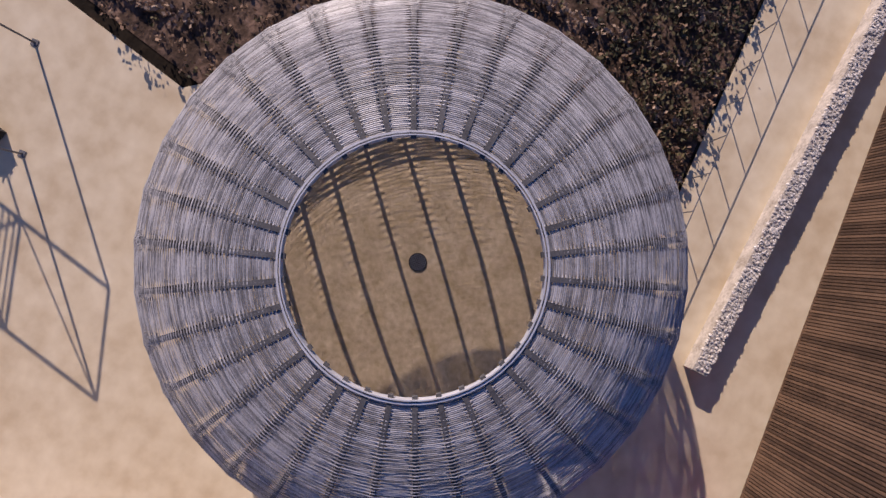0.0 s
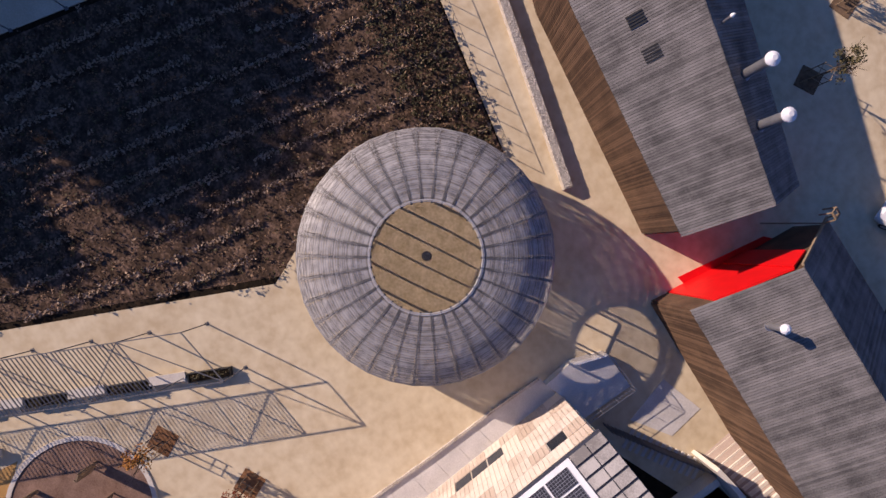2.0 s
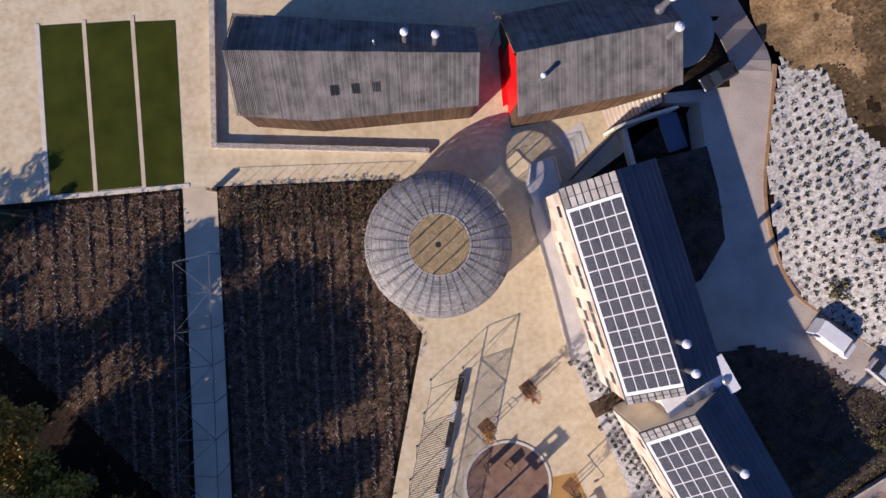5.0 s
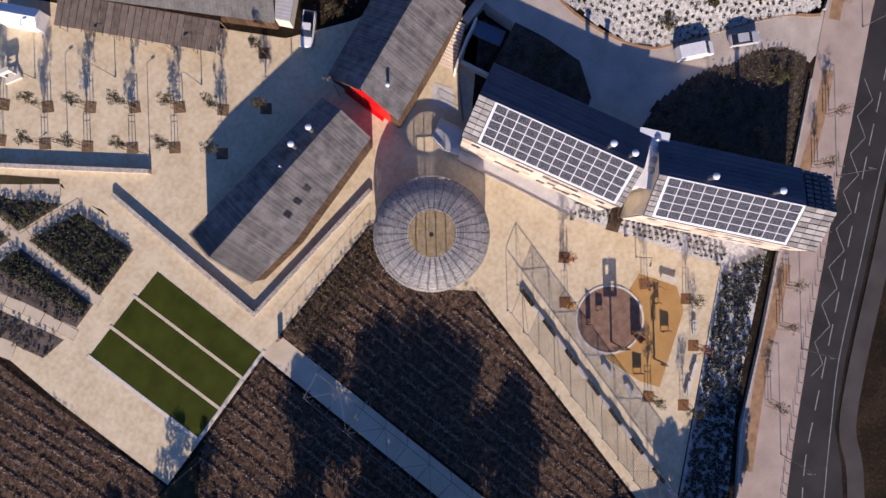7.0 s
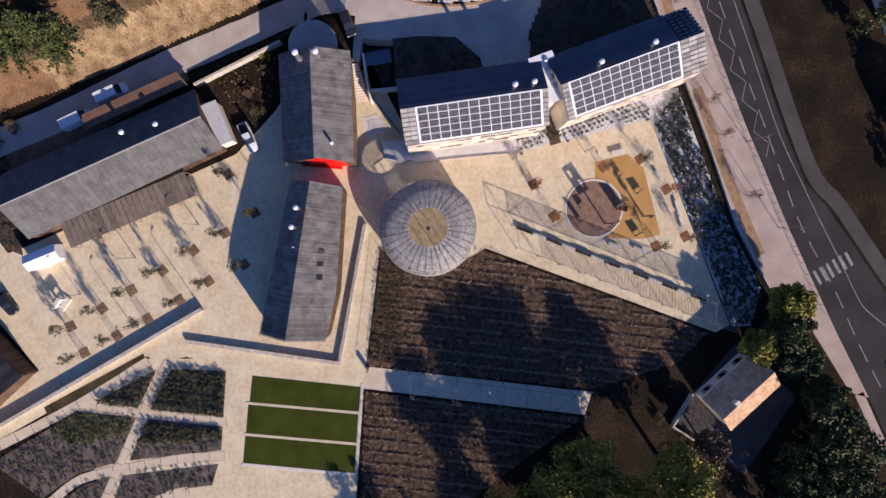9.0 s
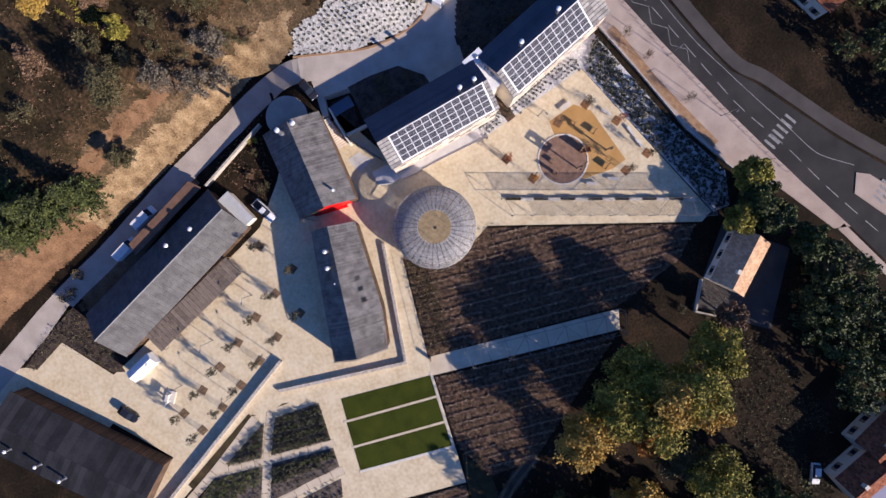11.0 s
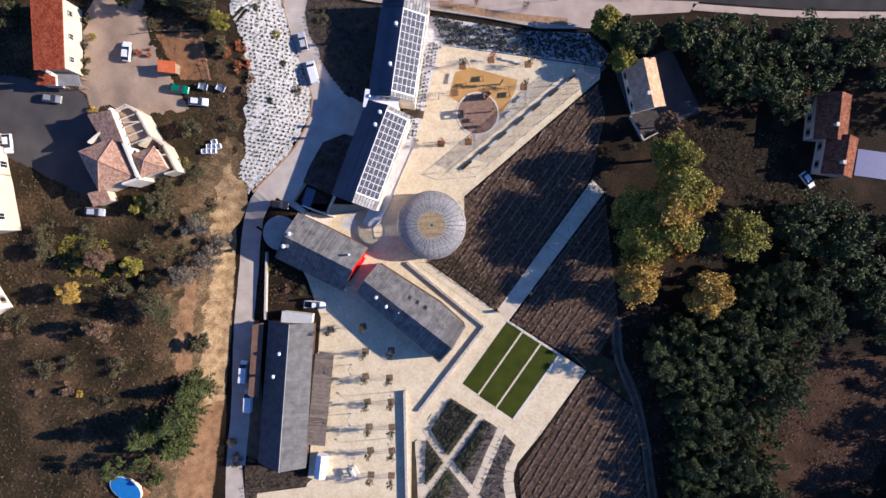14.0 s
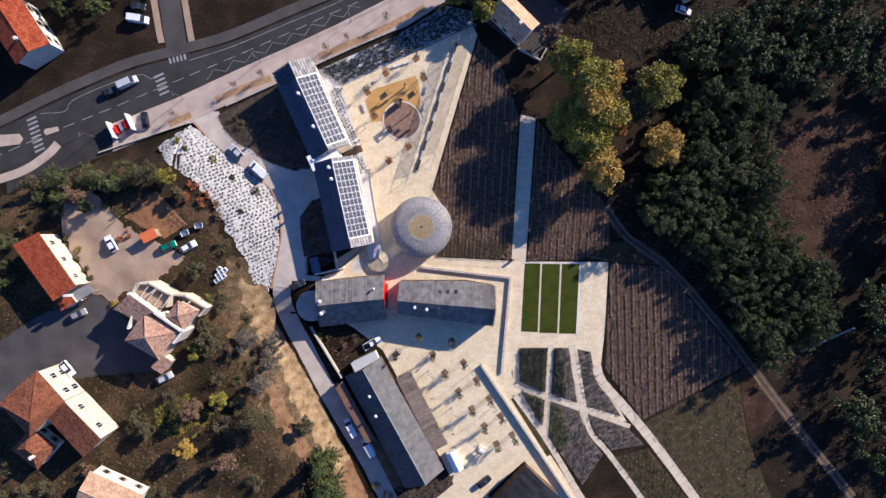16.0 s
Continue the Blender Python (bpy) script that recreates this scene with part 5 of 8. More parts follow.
annex = thing("lean_to", "small white-roofed lean-to at the barn's gable", "shed", pose(-14.7, -35.6, 0, 0, 0, 26))
bm = bmesh.new()
for x0, x1, y0, y1 in ((-3.4, 3.4, -1.3, -1.15), (-3.4, 3.4, 1.15, 1.3), (-3.4, -3.25, -1.147, 1.147), (3.25, 3.4, -1.147, 1.147)):
    box(bm, x0, x1, y0, y1, 0, 2.8)
part("wall", bm, PLASTER, annex)
bm = bmesh.new()
ribs = [(-3.6 + 0.2575 * i, 2.9 + (0.014 if i % 2 else 0.0)) for i in range(29)]
extrude(bm, [*ribs, (3.61, 2.84), (-3.6, 2.84)], -1.5, 1.5)
part("roof", bm, plain("pale grey sheet", (0.5, 0.5, 0.49), 0.6), annex, "white ribbed metal roof")

tent = thing("storage_tent", "white gabled storage tent beside the barn", "tent", pose(8.9, -62.7, 0.02, 0, 0, -64))
bm = bmesh.new()
box(bm, -2.7, 2.7, -1.25, 1.25, 0, 2.2)
part("side_cloth", bm, WHITE, tent)
bm = bmesh.new()
hexa(bm, [(-2.8, -1.35, 2.2), (2.8, -1.35, 2.2), (2.8, 1.35, 2.2), (-2.8, 1.35, 2.2)], [(-2.8, -0.02, 2.85), (2.8, -0.02, 2.85), (2.8, 0.02, 2.85), (-2.8, 0.02, 2.85)])
part("roof_cloth", bm, WHITE, tent)

pal = None
for k in range(11):
    x, y = -22.0 + 7.6 * k / 10, -43.2 - 13.0 * k / 10
    if pal is None:
        pal = thing("pallet_stack", "stack of rust brown wooden pallets by the barn", "pallets", pose(x, y, 0.008, 0, 0, -60), "pallet stacks")
        for j in range(17):
            bm = bmesh.new()
            extrude(bm, [(-0.6, 0.0), (-0.46, 0.0), (-0.46, 0.1), (-0.07, 0.1), (-0.07, 0.0), (0.07, 0.0), (0.07, 0.1), (0.46, 0.1), (0.46, 0.0), (0.6, 0.0), (0.6, 0.145), (-0.6, 0.145)], -0.5, 0.5)
            ob = part("pallet", bm, RUST, pal)
            ob.matrix_basis = pose(random.uniform(-0.03, 0.03), random.uniform(-0.03, 0.03), 0.004 + j * 0.148)
    elif k not in (6,):
        copy_thing(pal, pose(x + random.uniform(-0.15, 0.15), y, 0.008, 0, 0, -60 + random.uniform(-6, 6)))

store = thing("lean_to_store", "open store with a rust brown sheet roof behind the barn", "shed")
bm = bmesh.new()
roof = [(-20.7, -40.4), (-22.6, -42.3), (-14.6, -57.0), (-12.2, -56.3)]
hexa(bm, [(x, y, 2.98) for x, y in roof], [(x, y, 3.08) for x, y in roof])
part("roof", bm, LEANROOF, store, "rust brown roof sheet")
for k in range(5):
    bm = bmesh.new()
    g = pt_on((-22.3, -42.4), (-14.7, -56.6), k / 4)
    beam(bm, g, g + Vector((0, 0, 2.98)), 0.07)
    part("post", bm, STAKE, store)

statue = bmesh.new()
for x0, x1, y0, y1, z0, z1 in ((-1.2, 1.2, -0.9, 0.9, 0, 0.35), (-0.8, -0.6, -0.25, -0.05, 0.35, 1.3), (-0.8, -0.6, 0.05, 0.25, 0.35, 1.3), (0.5, 0.7, -0.25, -0.05, 0.35, 1.3), (0.5, 0.7, 0.05, 0.25, 0.35, 1.3), (-0.95, 0.85, -0.3, 0.3, 1.3, 2.0), (0.8, 1.3, -0.15, 0.15, 1.7, 2.5)):
    box(statue, x0, x1, y0, y1, z0, z1)
bmesh.ops.bevel(statue, geom=statue.edges[:], offset=0.05, segments=1)
st = part("statue", statue, KERB)
st.matrix_basis = pose(16.3, -60.2, 0.012, 0, 0, -30)
tagged(st, "pale four-legged statue on a low plinth", "statue")

# ---- round landing, platform, steps and walls round the solar wing ----
bm = bmesh.new()
beam(bm, (-28.6, -20.6, 0), (-28.6, -20.6, 3.1), 4.0, 40)
tagged(part("landing", bm, TRACK), "round grey concrete landing at the workshop's gable", "landing", kind="structure")
plat = thing("entrance_deck", "raised pale entrance deck with steel railing", "deck")
deck = [(-11.2, -8.0), (-13.9, -8.5), (-14.5, -4.5), (-12.6, -4.1), (-11.3, -3.4), (-10.7, -5.6)]
bm = bmesh.new()
prism(bm, deck, 0.0, 1.0)
part("floor", bm, DECK, plat, "smooth pale concrete floor")
for p, q in zip(deck[:3], deck[1:3]):
    n = int(math.hypot(q[0] - p[0], q[1] - p[1]) / 0.24)
    for z in (2.05, 1.55):
        bm = bmesh.new()
        beam(bm, pt_on(p, q, 0.01, z), pt_on(p, q, 0.99, z), 0.02)
        part("rail", bm, STEEL, plat)
    for k in range(n):
        bm = bmesh.new()
        g = pt_on(p, q, (k + 0.5) / n, 1.0)
        beam(bm, g, g + Vector((0, 0, 1.05)), 0.025 if k % 5 == 0 else 0.007)
        part("baluster", bm, GREYSTEEL, plat)
bm = bmesh.new()
hexa(bm, [(-11.25, -7.8, 1.0), (-11.15, -7.8, 1.0), (-10.75, -5.7, 1.0), (-10.85, -5.7, 1.0)], [(-11.25, -7.8, 1.5), (-11.15, -7.8, 1.5), (-10.75, -5.7, 1.5), (-10.85, -5.7, 1.5)])
part("parapet", bm, WHITE, plat, "low white parapet")
slab("pavement_landing", [(-14.9, -11.0), (-17.9, -12.4), (-18.7, -9.8), (-16.4, -7.7)], 0.045, DECK, "pale concrete landing before the steps", "pavement")
low = thing("low_roof", "low bluish flat roof in the sunken court", "roof", pose(-28.1, -10.3, 0, 0, 0, 13.7))
bm = bmesh.new()
box(bm, -1.0, 1.0, -2.2, 2.2, 0.02, 0.5)
part("base", bm, PLASTER, low)
bm = bmesh.new()
box(bm, -1.1, 1.1, -2.3, 2.3, 0.5, 0.62)
part("sheet", bm, BLUEGLASS, low)
slab("sunken_court", [(-22.9, -11.0), (-26.6, -12.4), (-29.6, -12.6), (-30.2, -7.9), (-23.6, -6.0)], 0.012, BEDSCRUB, "sunken court with dark ground beside the steps", "soil")
low_wall("kerb_wing", [(-10.95, -3.2), (-11.5, 0.6), (-12.45, 5.8), (-13.85, 14.9)], 0.16, 0.3, "low white kerb along the walk")
low_wall("wall_court", [(-22.3, -11.0), (-23.2, -5.6)], 0.5, 1.2, "white court wall beside the fence", CREAM)
slab("pavement_wing", [(-11.0, -3.3), (-12.9, -4.0), (-16.2, 14.4), (-13.9, 14.9), (-12.5, 5.8), (-11.6, 0.6)], 0.05, DECK, "pale concrete walk along the solar wing", "pavement")
# darker base: its stripes between the treads stand for the risers' shade
bm = bmesh.new()
under = [(-20.3, -13.5, 0.0), (-25.9, -14.6, 3.1), (-26.1, -13.1, 3.1), (-20.9, -11.2, 0.0)]
hexa(bm, [(x, y, -0.2) for x, y, z in under], [(x, y, z) for x, y, z in under])
tagged(part("stair_base", bm, SIDEWALK), "sloping darker base that shows between the steps as riser shade", "steps", kind="structure")
for k in range(10):
    f, g = k / 10, (k + 1) / 10 - 0.006
    p, q = pt_on((-12.9, -4.0), (-16.2, 14.3), f), pt_on((-12.9, -4.0), (-16.2, 14.3), g)
    u, v = pt_on((-11.05, -3.3), (-13.95, 14.8), f), pt_on((-11.05, -3.3), (-13.95, 14.8), g)
    slab("walk_slab", [(p.x, p.y), (u.x, u.y), (v.x, v.y), (q.x, q.y)], 0.075, DECK, "pale concrete slab of the walk along the solar wing", "pavement", 0.1)
# treads narrower than their pitch, so the gaps draw the shade stripes
for k in range(14):
    f = k / 13
    x0, y0, x1, y1 = -20.5 - 5.1 * f, -13.45 - 1.0 * f, -21.0 - 4.8 * f, -11.35 - 1.75 * f
    slab("step", [(x0, y0), (x0 - 0.23, y0 - 0.04), (x1 - 0.23, y1 - 0.04), (x1, y1)], 0.12 + 3.1 * f, CREAM, "broad pale cream stone step", "steps", 0.2 + 3.1 * f)
for k in range(12):
    f = k / 11
    x0, y0, x1, y1 = -17.0 - 4.1 * f, -7.5 - 3.4 * f, -17.8 - 4.1 * f, -6.3 - 3.4 * f
    slab("step", [(x0, y0), (x0 - 0.17, y0 - 0.14), (x1 - 0.17, y1 - 0.14), (x1, y1)], 0.10, DECK, "narrow grey stone step beside the wing", "steps", 0.3)
low_wall("wall_ramp", [(-20.3, -10.65), (-21.9, -11.15), (-25.0, -11.9), (-27.7, -12.4)], 0.3, 3.3, "white rendered wall beside the steps", CREAM)
fence = thing("slat_fence", "upright slatted timber fence beside the wing", "fence")
for k in range(26):
    bm = bmesh.new()
    g = pt_on((-15.8, -5.9), (-21.4, -10.8), k / 25)
    box(bm, g.x - 0.09, g.x + 0.09, g.y - 0.03, g.y + 0.03, 0, 1.9)
    part("slat", bm, GREYWOOD, fence)
link = thing("glazed_link", "white flat-roofed link with round skylights between the solar wings", "building", pose(-23.9, 17.6, 0, 0, 0, 24))
bm = bmesh.new()
box(bm, -4.0, 3.2, -2.2, 1.4, 0, 8.6)
part("wall", bm, PLASTER, link)
bm = bmesh.new()
box(bm, -4.2, 3.4, -2.4, 1.6, 8.6, 8.8)
part("roof", bm, WHITE, link)
for k in range(4):
    bm = bmesh.new()
    beam(bm, (-3.2 + 1.4 * k, 0.1, 8.8), (-3.2 + 1.4 * k, 0.1, 8.95), 0.45, 20)
    beam(bm, (-3.2 + 1.4 * k, 0.1, 8.95), (-3.2 + 1.4 * k, 0.1, 9.1), 0.42, 20, 0.2)
    part("skylight", bm, STEEL, link)
slab("boardwalk", [(-15.4, 20.0), (-16.1, 21.8), (-20.8, 20.1), (-20.2, 18.4)], 0.06, LARCH, "short brown timber boardwalk through the white bed", "boardwalk")


for x, y in ((-13.7, 15.1), (-16.4, 22.9), (-21.0, 36.4)):
    e = thing("bollard_light", "short black bollard light at the edge of the white bed", "bollard light", pose(x, y, 0.02, 0, 0, 18), "bollard lights of the plaza")
    bm = bmesh.new()
    box(bm, -0.17, 0.17, -0.17, 0.17, 0, 0.55)
    bmesh.ops.bevel(bm, geom=bm.edges[:], offset=0.02, segments=1)
    part("shaft", bm, BLACK, e)
    bm = bmesh.new()
    box(bm, -0.2, 0.2, -0.2, 0.2, 0.56, 0.62)
    part("cap", bm, GREYSTEEL, e)

# ---- playground ----
def play_panel(x, y, ang, w, h, label):
    e = thing("climbing_frame", label, "climbing frame", pose(x, y, 0.05, 0, 0, ang))
    bm = bmesh.new()
    v = [(-w / 2, 0.3), (w / 2, 0.3), (w / 2, h), (-w / 2, h * 0.86)]
    hexa(bm, [(a, -0.05, b) for a, b in v], [(a, 0.05, b) for a, b in v])
    part("board", bm, STAKE, e)
    for sx in (-w / 2 + 0.08, w / 2 - 0.08):
        bm = bmesh.new()
        beam(bm, (sx, 0.1, 0), (sx, 0.1, h * 0.9), 0.06, 8)
        part("post", bm, STAKE, e)


for x, y, w_, h_ in ((-2.9, 26.0, 0.7, 2.2), (-5.4, 26.1, 1.0, 1.1), (-6.1, 32.2, 1.4, 2.1), (-8.6, 35.7, 1.3, 1.3), (-1.3, 36.0, 1.3, 1.3), (-11.2, 32.3, 0.8, 1.3)):
    play_panel(x, y, -53, w_, h_, "upright wooden climbing panel on the play area")
for x, y, high, wide, tall in ((-2.7, 30.3, 5.2, 2.0, 2.3), (-4.4, 36.9, 4.0, 0.7, 1.5)):
    e = thing("play_mast", "tall play mast with a pierced board at its top", "play mast", pose(x, y, 0.05, 0, 0, -53))
    bm = bmesh.new()
    beam(bm, (0, 0, 0), (0, 0, high), 0.16, 10, 0.12)
    part("mast", bm, STAKE, e)
    bm = bmesh.new()
    for z0, z1, spans in ((0, 0.15, ((0, 1),)), (0.15, 0.40, ((0, 0.2), (0.48, 1))), (0.40, 0.58, ((0, 1),)), (0.58, 0.84, ((0, 0.52), (0.8, 1))), (0.84, 1, ((0, 1),))):
        for p, q in spans:
            box(bm, -wide / 2 + wide * p, -wide / 2 + wide * q, 0.17, 0.25, high - tall + tall * z0, high - tall + tall * z1)
    part("board", bm, STAKE, e)
bx = thing("play_box", "low red brown timber play box", "play box", pose(-5.6, 33.0, 0.05, 0, 0, 80))
for x0, x1, y0, y1 in ((-0.9, 0.9, -0.55, -0.45), (-0.9, 0.9, 0.45, 0.55), (-0.9, -0.8, -0.447, 0.447), (0.8, 0.9, -0.447, 0.447)):
    bm = bmesh.new()
    box(bm, x0, x1, y0, y1, 0, 0.6)
    part("plank", bm, BARK, bx)
tab = thing("picnic_bench", "grey concrete slab bench at the edge of the plaza", "bench", pose(-15.0, 31.6, 0.02, 0, 0, 109))
bm = bmesh.new()
box(bm, -1.2, 1.2, -0.4, 0.4, 0.4, 0.5)
part("slab", bm, KERB, tab)
for s in (-0.9, 0.9):
    bm = bmesh.new()
    box(bm, s - 0.08, s + 0.08, -0.35, 0.35, 0, 0.4)
    part("leg", bm, KERB, tab)
for x, y, a in ((-11.5, 38.9, 37), (-6.5, 42.5, 20), (-3.8, 43.4, 20), (1.4, 36.4, 70), (1.0, 32.0, 70)):
    bench(x, y, a, 2.2, "low concrete bench on the sandy plaza")


# ---- houses round the estate ----
def tile_rows(bm, a, b, c, d, rows, cols):
    """Clay tiles on a four-sided slope: a, b along the top, d, c along the bottom."""
    a, b, c, d = (Vector(p) for p in (a, b, c, d))
    for i in range(rows):
        f, g = i / rows, min(1.0, (i + 1.12) / rows)
        for j in range(cols):
            p, q = (j + 0.04) / cols, (j + 0.96) / cols
            e = [a.lerp(d, f).lerp(b.lerp(c, f), p), a.lerp(d, f).lerp(b.lerp(c, f), q), a.lerp(d, g).lerp(b.lerp(c, g), q), a.lerp(d, g).lerp(b.lerp(c, g), p)]
            n = (e[1] - e[0]).cross(e[3] - e[0])
            if n.length < 1e-6:
                continue
            n = n.normalized()
            n = n if n.z > 0 else -n
            low = [e[0], e[1], e[2] + n * 0.05, e[3] + n * 0.05]
            hexa(bm, low, [p2 + n * 0.05 for p2 in low])


def windows(e, w, d, z0, levels, cols, side):
    """Shuttered windows on one long side (side = 1 or -1 in y)."""
    for r in range(levels):
        for k in range(cols):
            x = -w / 2 + w * (k + 0.5) / cols
            z = z0 + 0.9 + 2.7 * r
            bm = bmesh.new()
            y = side * d / 2
            box(bm, x - 0.5, x + 0.5, y - 0.02, y + 0.035, z, z + 1.3)
            win = part("window", bm, GLASS, e, "dark window pane")
            bm = bmesh.new()
            for s in (-1, 1):
                box(bm, x + s * 0.78 - 0.24, x + s * 0.78 + 0.24, y - 0.02, y + 0.06, z - 0.03, z + 1.33)
            box(bm, x - 0.6, x + 0.6, y - 0.02, y + 0.12, z - 0.12, z - 0.05)
            part("shutter", bm, STAKE, win, "brown shutters and sill")


def house(x, y, z, ang, w, d, high, rise, tiles, label, hip=0.0, levels=2, cols=4, side=1):
    """Local x along the ridge. hip: how far the ridge is shortened at each end."""
    e = thing("house", label, "house", pose(x, y, z, 0, 0, ang))
    bm = bmesh.new()
    box(bm, -w / 2, w / 2, -d / 2, d / 2, -1.5, high)
    if not hip:
        for sx in (-w / 2, w / 2 - 0.25):
            v = [bm.verts.new(p) for p in ((sx, -d / 2, high), (sx, d / 2, high), (sx, 0, high + rise), (sx + 0.25, -d / 2, high), (sx + 0.25, d / 2, high), (sx + 0.25, 0, high + rise))]
            for f in ((0, 1, 2), (5, 4, 3), (0, 2, 5, 3), (1, 4, 5, 2)):
                bm.faces.new([v[i] for i in f])
    part("wall", bm, PLASTER, e)
    o, zr, ze = 0.4, high + rise + 0.05, high - 0.03
    X, Y, r = w / 2 + o, d / 2 + o, w / 2 + o - hip
    rows = int(Y / 0.42)
    for s in (-1, 1):
        bm = bmesh.new()
        tile_rows(bm, (-r, 0, zr), (r, 0, zr), (X, s * Y, ze), (-X, s * Y, ze), rows, int(2 * X / 0.4))
        hexa(bm, [(-r, 0, zr - 0.12), (r, 0, zr - 0.12), (X, s * Y, ze - 0.12), (-X, s * Y, ze - 0.12)], [(-r, 0, zr - 0.02), (r, 0, zr - 0.02), (X, s * Y, ze - 0.02), (-X, s * Y, ze - 0.02)])
        tagged(part("roof", bm, tiles, e), kind="stuff")
        if hip:
            bm = bmesh.new()
            tile_rows(bm, (s * r, -0.05, zr), (s * r, 0.05, zr), (s * X, Y, ze), (s * X, -Y, ze), rows, int(2 * Y / 0.4))
            hexa(bm, [(s * r, -0.05, zr - 0.12), (s * r, 0.05, zr - 0.12), (s * X, Y, ze - 0.12), (s * X, -Y, ze - 0.12)], [(s * r, -0.05, zr - 0.02), (s * r, 0.05, zr - 0.02), (s * X, Y, ze - 0.02), (s * X, -Y, ze - 0.02)])
            tagged(part("roof", bm, tiles, e), kind="stuff")
    bm = bmesh.new()
    beam(bm, (-r, 0, zr + 0.03), (r, 0, zr + 0.03), 0.14, 6)
    part("ridge", bm, tiles, e)
    windows(e, w, d, 0, levels, cols, side)
    bm = bmesh.new()
    cx = w * 0.22
    box(bm, cx - 0.35, cx + 0.35, -0.9, -0.3, high + rise * 0.4, high + rise + 0.7)
    box(bm, cx - 0.42, cx + 0.42, -0.97, -0.23, high + rise + 0.7, high + rise + 0.8)
    part("chimney", bm, PLASTER, e, "plastered chimney")
    return e




def tiled_block(e, corners, eaves, tiles, apex=None, overhang=0.35, label=""):
    """A plastered block on four plan corners with the height of each corner; a tiled roof of one slope, or of four up to an apex."""
    o = e.matrix_basis.translation
    mid = Vector((sum(p[0] for p in corners) / 4, sum(p[1] for p in corners) / 4, 0))
    low = [Vector((x, y, 7.5)) - o for x, y in corners]
    high = [Vector((x, y, z - 0.12)) - o for (x, y), z in zip(corners, eaves)]
    bm = bmesh.new()
    hexa(bm, low, high)
    bmesh.ops.recalc_face_normals(bm, faces=bm.faces)
    part("wall", bm, TANPLASTER, e)
    out = []
    for (x, y), z in zip(corners, eaves):
        d = Vector((x, y, 0)) - mid
        out.append(Vector((x, y, z)) + d.normalized() * overhang * 1.4 - o)
    if apex is None:
        slopes = [(out[0], out[1], out[2], out[3])]
    else:
        top = Vector(apex) - o
        slopes = [(top, top + (out[(k + 1) % 4] - out[k]) * 0.01, out[(k + 1) % 4], out[k]) for k in range(4)]
    for p, q, r, t in slopes:
        bm = bmesh.new()
        tile_rows(bm, p, q, r, t, max(3, int((p - t).length / 0.42)), max(3, int((r - t).length / 0.4)))
        down = Vector((0, 0, -0.1))
        hexa(bm, [v + down for v in (p, q, r, t)], [v + down * 0.2 for v in (p, q, r, t)])
        tagged(part("roof", bm, tiles, e, label), kind="stuff")
    if apex is not None:
        for k in range(4):
            bm = bmesh.new()
            beam(bm, top + Vector((0, 0, 0.1)), out[k] + Vector((0, 0, 0.12)), 0.13, 6)
            part("ridge", bm, tiles, e)


def wall_windows(e, p, q, z, count, size=(1.0, 1.3)):
    """Dark windows with a pale frame on the right-hand face of a wall from p to q."""
    o = e.matrix_basis.translation
    ang = math.degrees(math.atan2(q[1] - p[1], q[0] - p[0]))
    for k in range(count):
        g = pt_on(p, q, (k + 0.5) / count, z) - o
        m = Matrix.Translation(g) @ pose(0, 0, 0, 0, 0, ang)
        bm = bmesh.new()
        box(bm, -size[0] / 2, size[0] / 2, -0.05, 0.05, 0, size[1], m)
        win = part("window", bm, GLASS, e, "dark window pane")
        bm = bmesh.new()
        for x0, x1, z0, z1 in ((-0.1, size[0] + 0.1, -0.12, 0.0), (-0.1, size[0] + 0.1, size[1], size[1] + 0.1), (-0.1, 0.0, 0.003, size[1] - 0.003), (size[0], size[0] + 0.1, 0.003, size[1] - 0.003), (size[0] / 2 - 0.04, size[0] / 2 + 0.04, 0.003, size[1] - 0.003)):
            box(bm, x0 - size[0] / 2, x1 - size[0] / 2, -0.12, -0.05, z0, z1, m)
        part("frame", bm, KERB, win)


e = thing("house", "cream hill house with one orange red tiled roof slope", "house", pose(-88.5, -9.3, 9))
tiled_block(e, [(-89.2, -1.9), (-81.3, -13.8), (-86.8, -17.2), (-95.4, -4.7)], (15.2, 15.2, 14.4, 14.4), REDTILE)
wall_windows(e, (-81.2, -13.75), (-89.1, -1.85), 12.2, 3)
bm = bmesh.new()
box(bm, 5.0, 6.3, -7.2, -6.7, 5.2, 6.9)
part("chimney", bm, KERB, e, "pale plastered chimney")
e = thing("annexe", "low annexe with an orange red tiled roof beside the hill house", "annexe", pose(-86.0, -18.0, 9))
tiled_block(e, [(-84.2, -16.9), (-83.2, -18.2), (-86.2, -20.0), (-87.0, -17.9)], (12.6, 12.6, 12.2, 12.2), REDTILE)
e = thing("canopy", "grey sheet canopy with a white gable at the hill house", "canopy", pose(-82.0, -15.6, 9))
bm = bmesh.new()
quad = [Vector((x, y, z)) - Vector((-82.0, -15.6, 9)) for x, y, z in ((-85.6, -17.0, 12.3), (-80.0, -13.8, 12.3), (-78.6, -15.6, 11.9), (-82.6, -18.0, 11.9))]
hexa(bm, quad, [v + Vector((0, 0, 0.1)) for v in quad])
part("roof", bm, FIBRE, e)
bm = bmesh.new()
box(bm, -3.6, -1.9, -1.9, 0.2, 2.9, 3.5, pose(0, 0, 0, 0, 0, 30))
part("gable", bm, WHITE, e, "white gable box")
for x, y in ((-78.9, -15.5), (-82.4, -17.7), (-80.2, -14.1)):
    bm = bmesh.new()
    beam(bm, (x + 82.0, y + 15.6, 0), (x + 82.0, y + 15.6, 3.0), 0.08)
    part("post", bm, STAKE, e)

